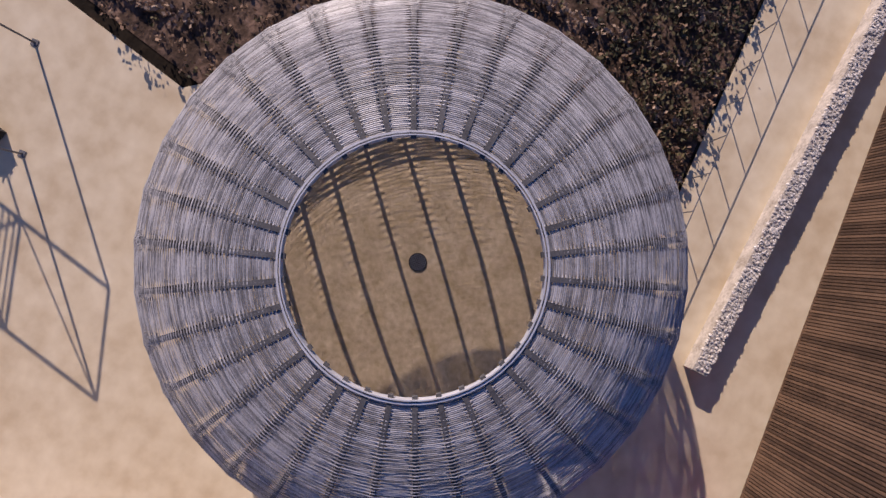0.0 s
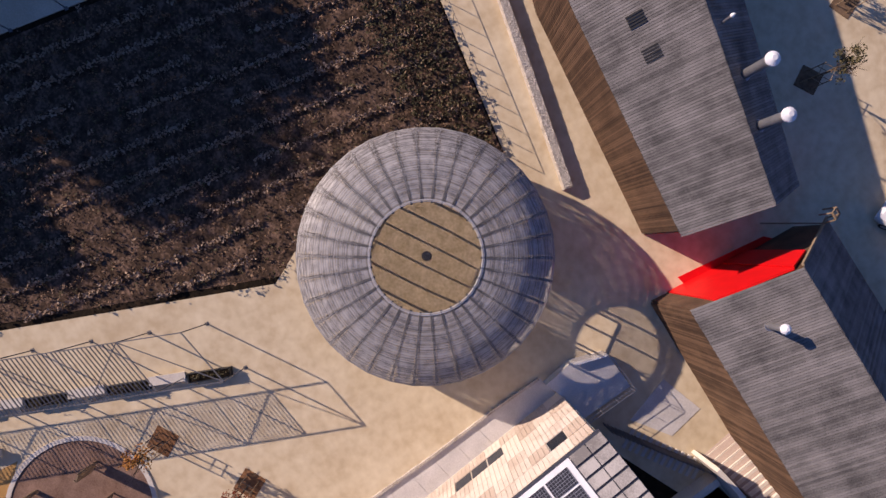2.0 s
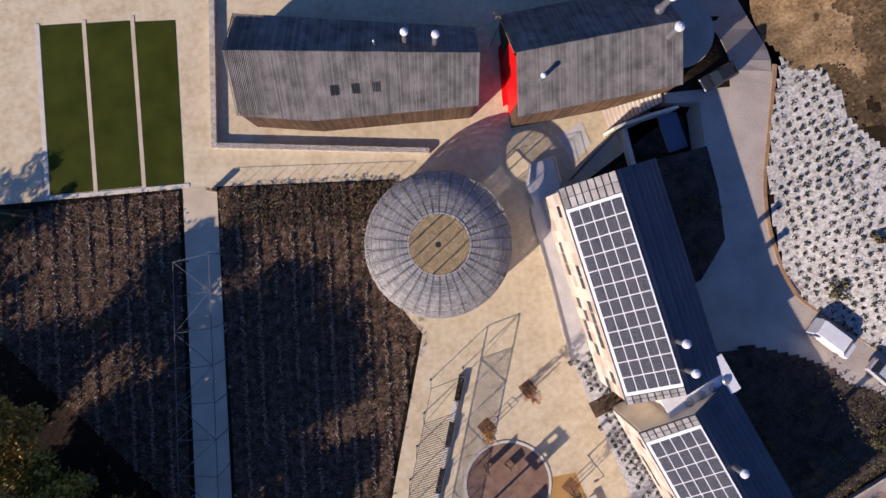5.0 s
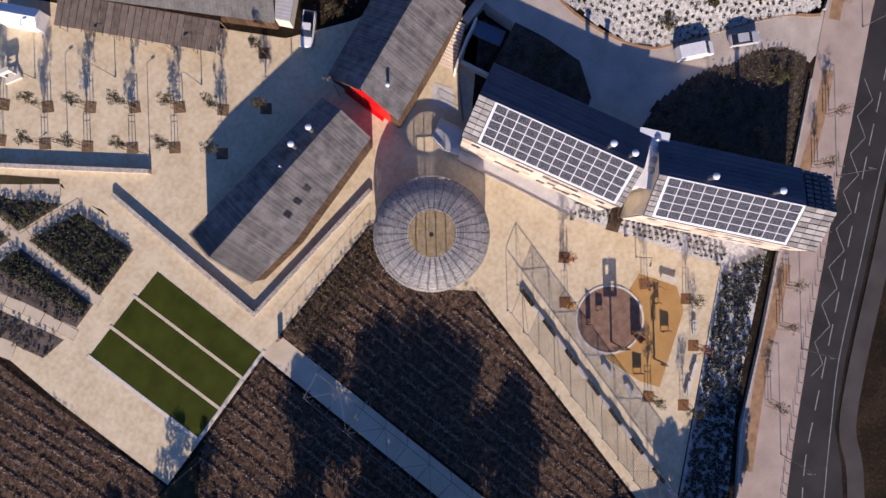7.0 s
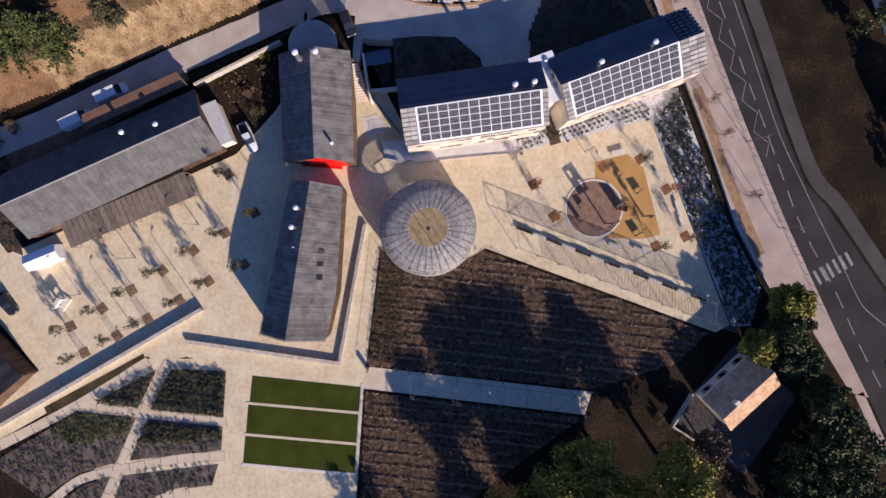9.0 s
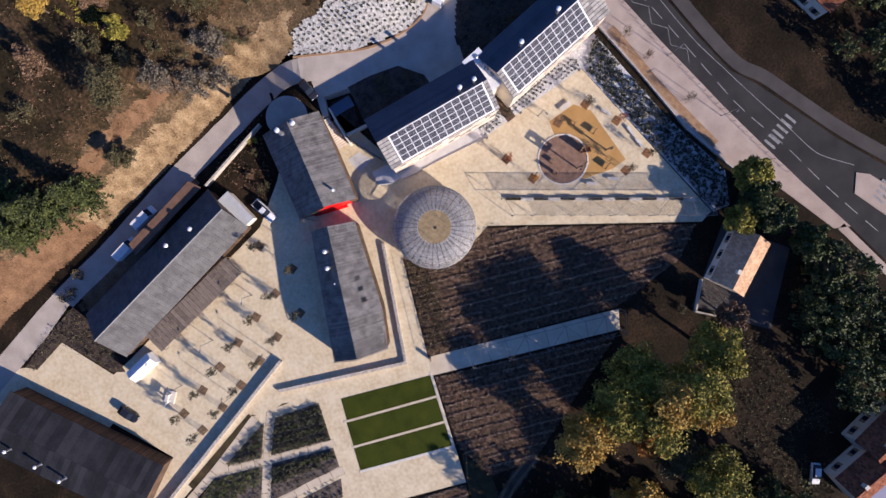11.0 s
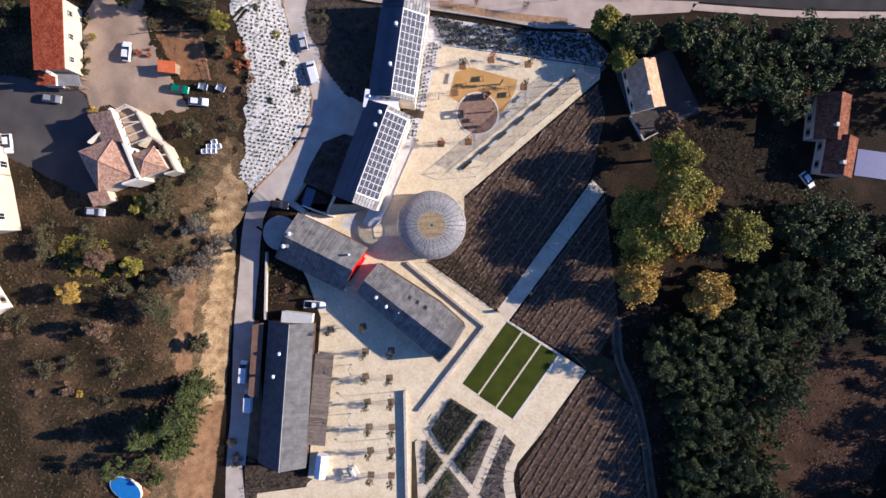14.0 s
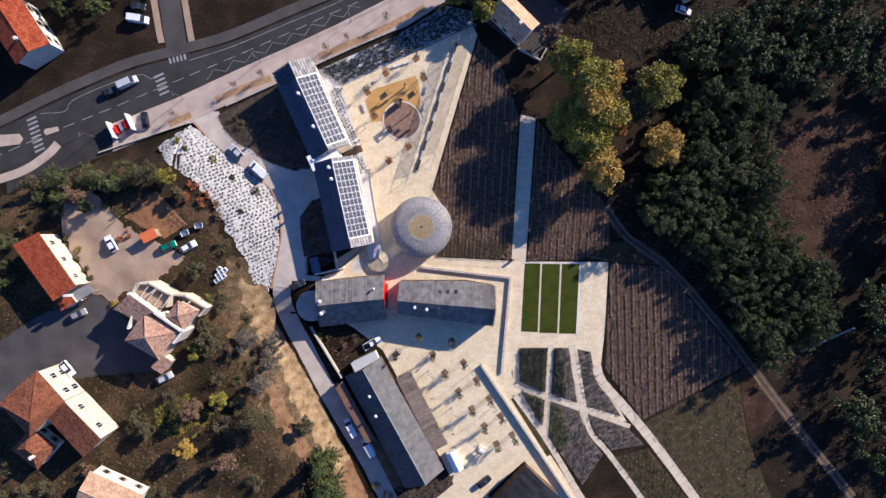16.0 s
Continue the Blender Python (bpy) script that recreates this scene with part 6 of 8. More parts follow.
villa = thing("villa", "cream villa with faded pink tiled roofs round a walled terrace", "villa", pose(-62.0, -22.0, 9))
tiled_block(villa, [(-68.2, -16.4), (-63.2, -20.0), (-67.2, -22.0), (-72.1, -19.5)], (15.9, 15.9, 14.6, 14.6), PINKTILE)
tiled_block(villa, [(-65.1, -20.7), (-57.7, -25.1), (-62.1, -31.3), (-69.5, -26.9)], (14.9, 14.9, 14.9, 14.9), PINKTILE, (-64.0, -25.9, 17.3))
tiled_block(villa, [(-57.4, -18.0), (-53.2, -20.1), (-56.4, -24.4), (-60.0, -21.4)], (14.6, 14.6, 14.6, 14.6), PINKTILE, (-56.9, -21.0, 16.2))
tiled_block(villa, [(-62.6, -31.6), (-60.6, -32.8), (-62.8, -35.4), (-65.0, -34.0)], (12.6, 12.6, 12.2, 12.2), PINKTILE)
vo = villa.matrix_basis.translation
for name, line, wide, z0, z1, words in (
        ("parapet", [(-68.6, -15.9), (-62.7, -20.3), (-56.2, -24.9), (-58.4, -27.6)], 0.5, 7.6, 15.8, "cream rendered parapet wall"),
        ("terrace_wall", [(-68.2, -15.6), (-67.2, -13.6), (-64.4, -13.5), (-59.4, -16.3), (-60.4, -19.2)], 0.4, 7.6, 14.6, "cream rendered terrace wall"),
        ("terrace_wall", [(-65.6, -16.9), (-62.6, -14.7)], 0.3, 13.6, 14.5, "cream rendered terrace wall"),
        ("terrace_wall", [(-59.3, -16.4), (-56.6, -16.6), (-51.6, -19.6), (-53.4, -21.6)], 0.4, 7.6, 13.4, "cream rendered terrace wall"),
        ("terrace_wall", [(-55.0, -17.6), (-56.4, -19.0)], 0.3, 12.0, 13.3, "cream rendered terrace wall")):
    for p, q in zip(line, line[1:]):
        bm = bmesh.new()
        d = (Vector((*q, 0)) - Vector((*p, 0))).normalized() * wide / 2
        quad_wall(bm, (p[0] - vo.x - d.x, p[1] - vo.y - d.y), (q[0] - vo.x, q[1] - vo.y), z0 - 9, z1 - 9, z1 - 9, wide)
        part(name, bm, PLASTER if name == "parapet" else TANPLASTER, villa, words)
for poly, z in (([(-67.1, -13.9), (-64.5, -13.8), (-59.8, -16.4), (-60.8, -19.2), (-63.0, -19.6), (-67.9, -15.8)], 13.5), ([(-59.0, -16.7), (-56.7, -16.9), (-52.0, -19.6), (-53.6, -20.3), (-57.4, -18.3)], 12.0)):
    bm = bmesh.new()
    prism(bm, [(x - vo.x, y - vo.y) for x, y in poly], -1.5, z - 9)
    part("terrace_floor", bm, DRIVE, villa, "tan terrace paving")
for k in range(5):
    p = pt_on((-67.0, -14.6), (-60.6, -18.4), k / 4, 14.75) - vo
    bm = bmesh.new()
    beam(bm, p + Vector((-1.2, -1.6, 0)), p + Vector((1.0, 1.4, 0)), 0.1)
    part("pergola_beam", bm, KERB, villa, "pale pergola beam")
bm = bmesh.new()
quad_wall(bm, (-68.3 - vo.x, -21.2 - vo.y), (-69.3 - vo.x, -24.3 - vo.y), -1, 6.0, 6.0, 0.4)
part("buttress", bm, PLASTER, villa)

manor = thing("house", "large cream house with brown tiled roofs", "house", pose(-84.0, -45.0, 9))
tiled_block(manor, [(-83.3, -40.9), (-75.1, -49.8), (-80.0, -54.2), (-87.8, -45.2)], (17.0, 17.0, 15.4, 15.4), BROWNTILE)
tiled_block(manor, [(-89.2, -33.9), (-83.4, -40.8), (-91.0, -48.6), (-97.4, -41.2)], (17.0, 17.0, 17.0, 17.0), BROWNTILE, (-89.0, -44.6, 19.6))
wall_windows(manor, (-83.3, -40.8), (-89.1, -33.9), 13.0, 2, (1.3, 1.6))
wall_windows(manor, (-75.0, -49.8), (-83.2, -40.8), 13.2, 2, (1.3, 1.6))
wall_windows(manor, (-83.3, -40.8), (-89.1, -33.9), 9.8, 2, (1.3, 1.8))
house(-93.4, -53.6, 9, -40, 7.0, 6.5, 3.6, 1.7, BROWNTILE, "small hillside house with a hipped tiled roof", 3.0, 1, 2)
house(-75.5, -66.0, 9, -26, 13.0, 8.0, 4.4, 1.2, PALETILE, "cream hillside house with a pale roof", 0.0, 1, 3)
house(-99.5, 48.5, 0, -58, 13.0, 9.0, 6.3, 1.6, REDTILE, "white house with a red tiled roof across the road", 0.0, 2, 3)
house(24.0, 53.9, 0, -44, 10.6, 6.4, 3.6, 2.0, PALETILE, "low house with a pinkish tiled roof beside the vineyard", 0.0, 1, 3, -1)
house(64.5, 71.2, 0, -62, 10.0, 7.0, 4.2, 2.1, BROWNTILE, "house with a faded tiled roof among dark trees", 0.0, 1, 3, -1)
house(71.0, 64.8, 0, -66, 8.5, 6.5, 4.0, 2.0, BROWNTILE, "house wing with a faded tiled roof", 0.0, 1, 2, -1)
for x, y, a in ((-22, 84, 30), (-44, 78, 25), (38, 118, 40)):
    house(x, y, 0, a, 9.0, 6.5, 4.4, 1.9, BROWNTILE, "house with a faded tiled roof across the main road", 0.0, 1, 3, -1)
slab("terrace_east", [(16.5, 54.5), (25.1, 66.0), (39.5, 57.6), (30.5, 44.0)], 0.014, OLDASPH, "grey asphalt yard round the low house", "yard")
low_wall("wall_yard", [(25.6, 47.2), (31.4, 44.2), (35.4, 51.4)], 0.3, 0.9, "rough stone garden wall")

south, sb = wooden_house("south_barn", "large barn with a dark sheet roof south of the courtyard", [(28.2, -63.6), (5.5, -87.0)], [(32.6, -67.7), (9.6, -91.5)], [(37.0, -71.8), (13.8, -96.0)], 3.8, 5.0, 3.8, roof=DARKMETAL_PIECE, width=1.1)
for x, y in ((24.5, -82), (20.5, -85.5), (16.0, -90.0)):
    chimney(south, x - sb.x, y - sb.y, 4.2, 5.8, 0.25)

shed = thing("garden_shed", "small open shed with a bright orange roof", "shed", pose(-65.9, -2.2, 9, 0, 0, 27))
bm = bmesh.new()
hexa(bm, [(-1.9, -1.2, 2.2), (1.9, -1.2, 2.2), (1.9, 1.2, 2.6), (-1.9, 1.2, 2.6)], [(-1.9, -1.2, 2.3), (1.9, -1.2, 2.3), (1.9, 1.2, 2.7), (-1.9, 1.2, 2.7)])
part("roof", bm, surf("orange roof sheet", (0.55, 0.11, 0.03), (0.75, 0.19, 0.06), 1.0, 0.1, 0.7, 0.1), shed)
bm = bmesh.new()
box(bm, -1.7, 1.7, -1.0, 1.0, -0.5, 2.2)
part("wall", bm, STAKE, shed)
crate = None
for k in range(7):
    x, y = -50.6 + 0.75 * (k % 3) + 0.35 * (k // 3), -13.4 + 1.45 * (k // 3) + 0.55 * (k % 3)
    if crate is None:
        crate = thing("wire_crate", "white slatted crate on the dry grass", "crate", pose(x, y, ground_z(x, y) + 0.1, 0, 0, 40), "white crates")
        for x0, x1, y0, y1 in ((-0.55, 0.55, -0.5, -0.45), (-0.55, 0.55, 0.45, 0.5), (-0.55, -0.5, -0.447, 0.447), (0.5, 0.55, -0.447, 0.447)):
            bm = bmesh.new()
            box(bm, x0, x1, y0, y1, 0.05, 0.9)
            part("side", bm, WHITE, crate)
        bm = bmesh.new()
        box(bm, -0.5, 0.5, -0.45, 0.45, 0, 0.05)
        part("bottom", bm, WHITE, crate)
        bm = bmesh.new()
        box(bm, -0.48, 0.48, -0.43, 0.43, 0.5, 0.7)
        part("content", bm, BLUEGLASS, crate, "bluish content")
    else:
        copy_thing(crate, pose(x, y, ground_z(x, y) + 0.1, 0, 0, 40 + random.uniform(-8, 8)))
pool = thing("pool", "oval blue garden pool with a pale rim", "pool", pose(-25.5, -86.5, 8.6))
bm = bmesh.new()
beam(bm, (0, 0, 0), (0, 0, 1.1), 3.2, 32)
part("rim", bm, PLASTER, pool)
pool.scale = (1.2, 0.72, 1.0)
bm = bmesh.new()
beam(bm, (0, 0, 1.1), (0, 0, 1.13), 3.08, 32)
part("water", bm, plain("blue pool water", (0.02, 0.16, 0.42), 0.05), pool)
slab("terrace_pool", [(-22.6, -84.6), (-20.6, -85.2), (-21.6, -89.2), (-24.4, -88.8)], 9.0, BARK, "reddish timber terrace beside the pool", "terrace", 1.2)
tarp = thing("pool_tarp", "blue pool cover beside the far house", "pool", pose(81, 69.5, 0, 0, 0, 25))
bm = bmesh.new()
box(bm, -4, 4, -3.2, 3.2, 0, 0.2)
part("cover", bm, plain("blue cover", (0.05, 0.06, 0.2), 0.5), tarp)


# ---- vehicles ----
def loft(bm, sections):
    """A closed body through cross sections (x, half width, z low, z high, top half width)."""
    rings = []
    for x, w, z0, z1, wt in sections:
        rings.append([bm.verts.new(p) for p in ((x, -w, z0), (x, w, z0), (x, w * 1.02, z0 + (z1 - z0) * 0.55), (x, wt, z1), (x, -wt, z1), (x, -w * 1.02, z0 + (z1 - z0) * 0.55))])
    for a, b in zip(rings, rings[1:]):
        for i in range(6):
            j = (i + 1) % 6
            bm.faces.new((a[i], a[j], b[j], b[i]))
    bm.faces.new(rings[0][::-1])
    bm.faces.new(rings[-1])
    bmesh.ops.recalc_face_normals(bm, faces=bm.faces)


def vehicle(kind, colour, m, label):
    e = thing("van" if kind == "van" else "pickup_truck" if kind == "pickup" else "car", label, "van" if kind == "van" else "pickup" if kind == "pickup" else "car", m)
    L, W, H = {"car": (4.2, 0.86, 1.45), "van": (5.2, 0.97, 1.98), "pickup": (5.2, 0.9, 1.75)}[kind]
    paint = PAINT[colour]
    bm = bmesh.new()
    if kind == "van":
        loft(bm, [(-L / 2, W * 0.96, 0.35, H - 0.06, W * 0.84), (-L / 2 + 0.15, W, 0.3, H, W * 0.87), (L * 0.18, W, 0.3, H, W * 0.86), (L * 0.33, W, 0.3, 1.25, W * 0.9), (L / 2 - 0.15, W * 0.95, 0.3, 1.0, W * 0.86), (L / 2, W * 0.85, 0.4, 0.8, W * 0.75)])
    else:
        loft(bm, [(-L / 2, W * 0.88, 0.4, 0.8, W * 0.8), (-L / 2 + 0.12, W, 0.3, 0.95, W * 0.9), (0, W, 0.28, 0.98, W * 0.92), (L * 0.3, W, 0.28, 0.95, W * 0.9), (L / 2 - 0.12, W * 0.94, 0.3, 0.8, W * 0.84), (L / 2, W * 0.82, 0.4, 0.68, W * 0.7)])
    body = part("body", bm, paint, e)
    bm = bmesh.new()
    if kind == "car":
        loft(bm, [(-L * 0.46, W * 0.86, 0.9, 0.98, W * 0.84), (-L * 0.33, W * 0.88, 0.9, H - 0.05, W * 0.68), (L * 0.05, W * 0.88, 0.9, H - 0.03, W * 0.7), (L * 0.22, W * 0.86, 0.9, 0.99, W * 0.84)])
    elif kind == "pickup":
        loft(bm, [(-L * 0.1, W * 0.88, 0.9, H - 0.05, W * 0.74), (L * 0.1, W * 0.88, 0.9, H - 0.03, W * 0.74), (L * 0.23, W * 0.86, 0.9, 0.99, W * 0.84)])
    else:
        hexa(bm, [(L * 0.19, -W * 0.84, H - 0.1), (L * 0.325, -W * 0.87, 1.28), (L * 0.325, W * 0.87, 1.28), (L * 0.19, W * 0.84, H - 0.1)], [(L * 0.2, -W * 0.82, H - 0.04), (L * 0.34, -W * 0.85, 1.3), (L * 0.34, W * 0.85, 1.3), (L * 0.2, W * 0.82, H - 0.04)])
    part("glazing", bm, GLASS, e, "dark glazing")
    if kind != "van":
        bm = bmesh.new()
        x0, x1 = (-L * 0.32, L * 0.05) if kind == "car" else (-L * 0.09, L * 0.1)
        box(bm, x0, x1, -W * 0.68, W * 0.68, H - 0.045, H)
        bmesh.ops.bevel(bm, geom=bm.edges[:], offset=0.02, segments=1)
        part("roof", bm, paint, e)
    if kind == "pickup":
        for s in (-1, 1):
            bm = bmesh.new()
            box(bm, -L * 0.47, -L * 0.11, s * W * 0.88 - 0.05, s * W * 0.88 + 0.05, 0.9, 1.2)
            part("bed_side", bm, paint, e)
        bm = bmesh.new()
        box(bm, -L * 0.46, -L * 0.115, -W * 0.8, W * 0.8, 0.96, 1.0)
        part("bed_floor", bm, BLACK, e)
    for sx in (-0.31, 0.31):
        for sy in (-1, 1):
            bm = bmesh.new()
            beam(bm, (sx * L, sy * (W - 0.2), 0.32), (sx * L, sy * (W + 0.01), 0.32), 0.32, 16)
            wheel = part("wheel", bm, BLACK, e)
            bm = bmesh.new()
            beam(bm, (sx * L, sy * (W - 0.02), 0.32), (sx * L, sy * (W + 0.02), 0.32), 0.19, 12)
            part("rim", bm, STEEL, wheel)
    for sy in (-1, 1):
        bm = bmesh.new()
        box(bm, L / 2 - 0.16, L / 2 - 0.02, sy * W * 0.66 - 0.14, sy * W * 0.66 + 0.14, 0.62, 0.78)
        part("headlight", bm, WHITE, e)
        bm = bmesh.new()
        box(bm, -L / 2 + 0.02, -L / 2 + 0.1, sy * W * 0.7 - 0.1, sy * W * 0.7 + 0.1, 0.7, 0.9)
        part("tail_light", bm, RED, e)
    return e


PAINT = {"white": plain("white car paint", (0.75, 0.75, 0.75), 0.25), "dark": plain("dark car paint", (0.02, 0.022, 0.03), 0.2), "grey": plain("grey car paint", (0.25, 0.25, 0.26), 0.25), "green": plain("green car paint", (0.0, 0.16, 0.09), 0.3), "silver": plain("silver car paint", (0.45, 0.46, 0.48), 0.25)}
for kind, col, x, y, a, words in (
        ("pickup", "white", -13.2, -31.0, 28, "white pickup parked at the barn's corner"),
        ("van", "white", -18.9, -53.6, 118, "white van parked behind the barn"),
        ("van", "white", -14.2, -59.0, 120, "white van parked behind the barn"),
        ("van", "white", -41.6, 14.6, 138, "white van driving on the access road"),
        ("car", "silver", -47.2, 19.2, 135, "silver car driving on the access road"),
        ("car", "dark", -31.9, -15.0, 24, "dark car parked beside the workshop"),
        ("car", "dark", 17.0, -69.0, 38, "dark car parked beside the south barn"),
        ("car", "white", -75.8, -4.2, 118, "white car on the dusty driveway"),
        ("car", "green", -62.0, -4.8, 22, "green car parked beside the orange shed"),
        ("car", "white", -57.1, -4.9, 28, "white estate car parked on dry grass"),
        ("car", "grey", -84.0, -21.5, 24, "grey car on the asphalt forecourt"),
        ("car", "white", -86.9, -35.0, -52, "white car on the asphalt forecourt"),
        ("car", "silver", -63.3, -37.4, 28, "silver car beside the villa"),
        ("car", "white", 69.6, 57.6, -20, "white car parked among dark trees"),
        ("van", "white", -73.0, 53.6, -8, "white van parked in the side street"),
        ("car", "dark", -73.2, 57.0, -8, "dark car parked in the side street"),
        ("car", "dark", -80.6, 35.0, 24, "dark car on the main road"),
        ("van", "silver", -76.0, 37.4, 24, "silver van on the main road"),
        ("car", "dark", -71.8, 27.8, 100, "black car on the pavement")):
    rise = 0.13 if (x, y) == (-71.8, 27.8) else 0.025
    hill = ground_z(x, y)
    vehicle(kind, col, pose(x, y, hill + (0.22 if hill > 1 else rise), 0, 0, a), words)



def trailer(x, y, ang):
    e = thing("trailer", "small grey car trailer parked on dry grass", "trailer", pose(x, y, ground_z(x, y) + 0.15, 0, 0, ang), "small trailers")
    bm = bmesh.new()
    box(bm, -0.9, 0.9, -0.6, 0.6, 0.45, 0.52)
    part("floor", bm, STEEL, e)
    for x0, x1, y0, y1 in ((-0.9, 0.9, -0.64, -0.603), (-0.9, 0.9, 0.603, 0.64), (-0.94, -0.903, -0.64, 0.64), (0.903, 0.94, -0.64, 0.64)):
        bm = bmesh.new()
        box(bm, x0, x1, y0, y1, 0.45, 0.85)
        part("side", bm, PAINT["silver"], e)
    bm = bmesh.new()
    beam(bm, (0.94, 0, 0.48), (2.0, 0, 0.48), 0.04)
    part("drawbar", bm, STEEL, e)
    for s in (-1, 1):
        bm = bmesh.new()
        beam(bm, (0, s * 0.66, 0.25), (0, s * 0.8, 0.25), 0.25, 14)
        part("wheel", bm, BLACK, e)


trailer(-58.0, -1.6, 200)
trailer(-54.6, 0.2, 190)

# red and white stall on the pavement
stall = thing("street_stall", "white framed stall with red panels on the pavement", "stall", pose(-77.6, 26.0, 0.13, 0, 0, 24))
for x in (-2.6, 2.6):
    bm = bmesh.new()
    box(bm, x - 0.15, x + 0.15, -2.2, 2.2, 0, 2.3)
    part("side_frame", bm, WHITE, stall)
for k in range(3):
    bm = bmesh.new()
    box(bm, -2.0 + 1.5 * k, -1.0 + 1.5 * k, -1.2, 1.0, 0.4, 1.2 + 0.3 * k)
    part("panel", bm, RED if k != 1 else PAINT["grey"], stall)


# ---- markings on the main road ----
def offset_line(line, d):
    out = []
    for i, p in enumerate(line):
        t = (line[min(i + 1, len(line) - 1)] - line[max(i - 1, 0)]).normalized()
        out.append(p + Vector((-t.y, t.x, 0)) * d)
    return out


PAINTLINE = surf("worn white road paint", (0.13, 0.127, 0.123), (0.38, 0.37, 0.36), 0.9, 0.08, 0.8, 0.1)
mid_line = rounded([(-112, 17.6), (-96, 24.6), (-79.2, 31.6), (-61.1, 39.3), (-48.9, 44.5), (-32.9, 51.6), (-24.5, 55.5), (-12.4, 60.9), (-4.4, 64.7), (6.3, 71.4), (18, 77.9), (40, 92), (66, 109), (100, 131)], 12)


def strip(points, width, z, name, label):
    bm = bmesh.new()
    rows = []
    for i, p in enumerate(points):
        t = (points[min(i + 1, len(points) - 1)] - points[max(i - 1, 0)]).normalized()
        n = Vector((-t.y, t.x, 0)) * width / 2
        rows.append((bm.verts.new((p.x - n.x, p.y - n.y, z)), bm.verts.new((p.x + n.x, p.y + n.y, z))))
    for a, b in zip(rows, rows[1:]):
        bm.faces.new((a[0], b[0], b[1], a[1]))
    bmesh.ops.recalc_face_normals(bm, faces=bm.faces)
    tagged(part(name, bm, PAINTLINE), label, "road marking", kind="structure")


for line in ([(-99.1, 29.4), (-92.8, 30.0), (-90.8, 32.7), (-83.3, 36.3), (-73.8, 39.6), (-70.5, 38.6), (-68.4, 39.4)], [(-60.5, 43.4), (-48.9, 47.3), (-33.7, 53.8), (-20.4, 59.5), (-11.8, 64.3), (-7.1, 67.0), (-2.6, 69.7), (2.4, 72.7), (8.0, 76.0), (10.3, 78.5), (13.2, 82.9)]):
    strip(rounded(line, 5), 0.13, 0.006, "edge_line", "thin white edge line on asphalt")
zigzag = []
for k in range(17):
    p = pt_on((-56.0, 37.9), (-15.0, 57.1), k / 16)
    zigzag.append(p + (Vector((-0.9, 2.0, 0)) if k % 2 else Vector((-0.15, 0.35, 0))))
strip([p.lerp(q, f / 4) for p, q in zip(zigzag, zigzag[1:]) for f in range(4)], 0.1, 0.007, "zigzag_line", "worn white zigzag line of the bus stop")
lane = offset_line(mid_line, 0.0)
dist, on_mark, current = 0.0, True, [lane[0]]
fine = []
for p, q in zip(lane, lane[1:]):
    for k in range(4):
        fine.append(p.lerp(q, k / 4))
for p, q in zip(fine, fine[1:]):
    dist += (q - p).length
    if on_mark:
        current.append(q)
    if dist > (3.0 if on_mark else 1.7):
        if on_mark and len(current) > 1:
            strip(current, 0.16, 0.006, "lane_mark", "white dash of the centre line")
        on_mark, dist, current = not on_mark, 0.0, [q]


def zebra(p, q, ang, count):
    for k in range(count):
        g = pt_on(p, q, (k + 0.5) / count)
        bm = bmesh.new()
        box(bm, -1.35, 1.35, -0.26, 0.26, -0.05, 0.008, Matrix.Translation(g) @ pose(0, 0, 0, 0, 0, ang))
        tagged(part("zebra_bar", bm, PAINTLINE), "white bar of a zebra crossing", "road marking", kind="structure")


zebra((4.6, 67.6), (0.3, 74.0), 33, 6)
zebra((-99.2, 19.4), (-101.4, 28.6), 25, 8)
zebra((-66.9, 34.4), (-68.6, 40.0), 25, 5)
zebra((-66.1, 43.7), (-61.3, 45.0), 104, 5)
slab("traffic_island", [(14.7, 82.8), (15.8, 85.2), (25.7, 93.7), (44, 108), (49, 105), (30.9, 90.9), (24.1, 85.6), (18.6, 81.3)], 0.14, SIDEWALK, "pinkish paved island beside the main road", "pavement")
for k in range(4):
    g = pt_on((18.3, 88.4), (21.6, 85.1), (k + 0.5) / 4)
    bm = bmesh.new()
    box(bm, -1.3, 1.3, -0.26, 0.26, 0.1, 0.148, Matrix.Translation(g) @ pose(0, 0, 0, 0, 0, 33))
    tagged(part("zebra_bar", bm, PAINTLINE), "white bar of a zebra crossing", "road marking", kind="structure")
for line in ([(-53.8, 33.1), (-47, 36.2), (-39.4, 39.0)], [(-66, 26.8), (-60.3, 29.4)], [(-27, 44.6), (-20, 47.6), (-14, 50.1), (-5, 54.6), (1, 57.8)]):
    tagged(part("bed_pavement", ribbon(line, 1.7, 0.145, 4), BARKPALE), "strip of pale bark mulch along the pavement", "flower bed", kind="structure")
# stones and scrap in the yard of the low house
stones("rubble", (27.2, 46.6), (33.2, 53.2), 2.0, 0.06, 900, 8, "brown rubble and branches in the yard of the low house", RUBBLE)
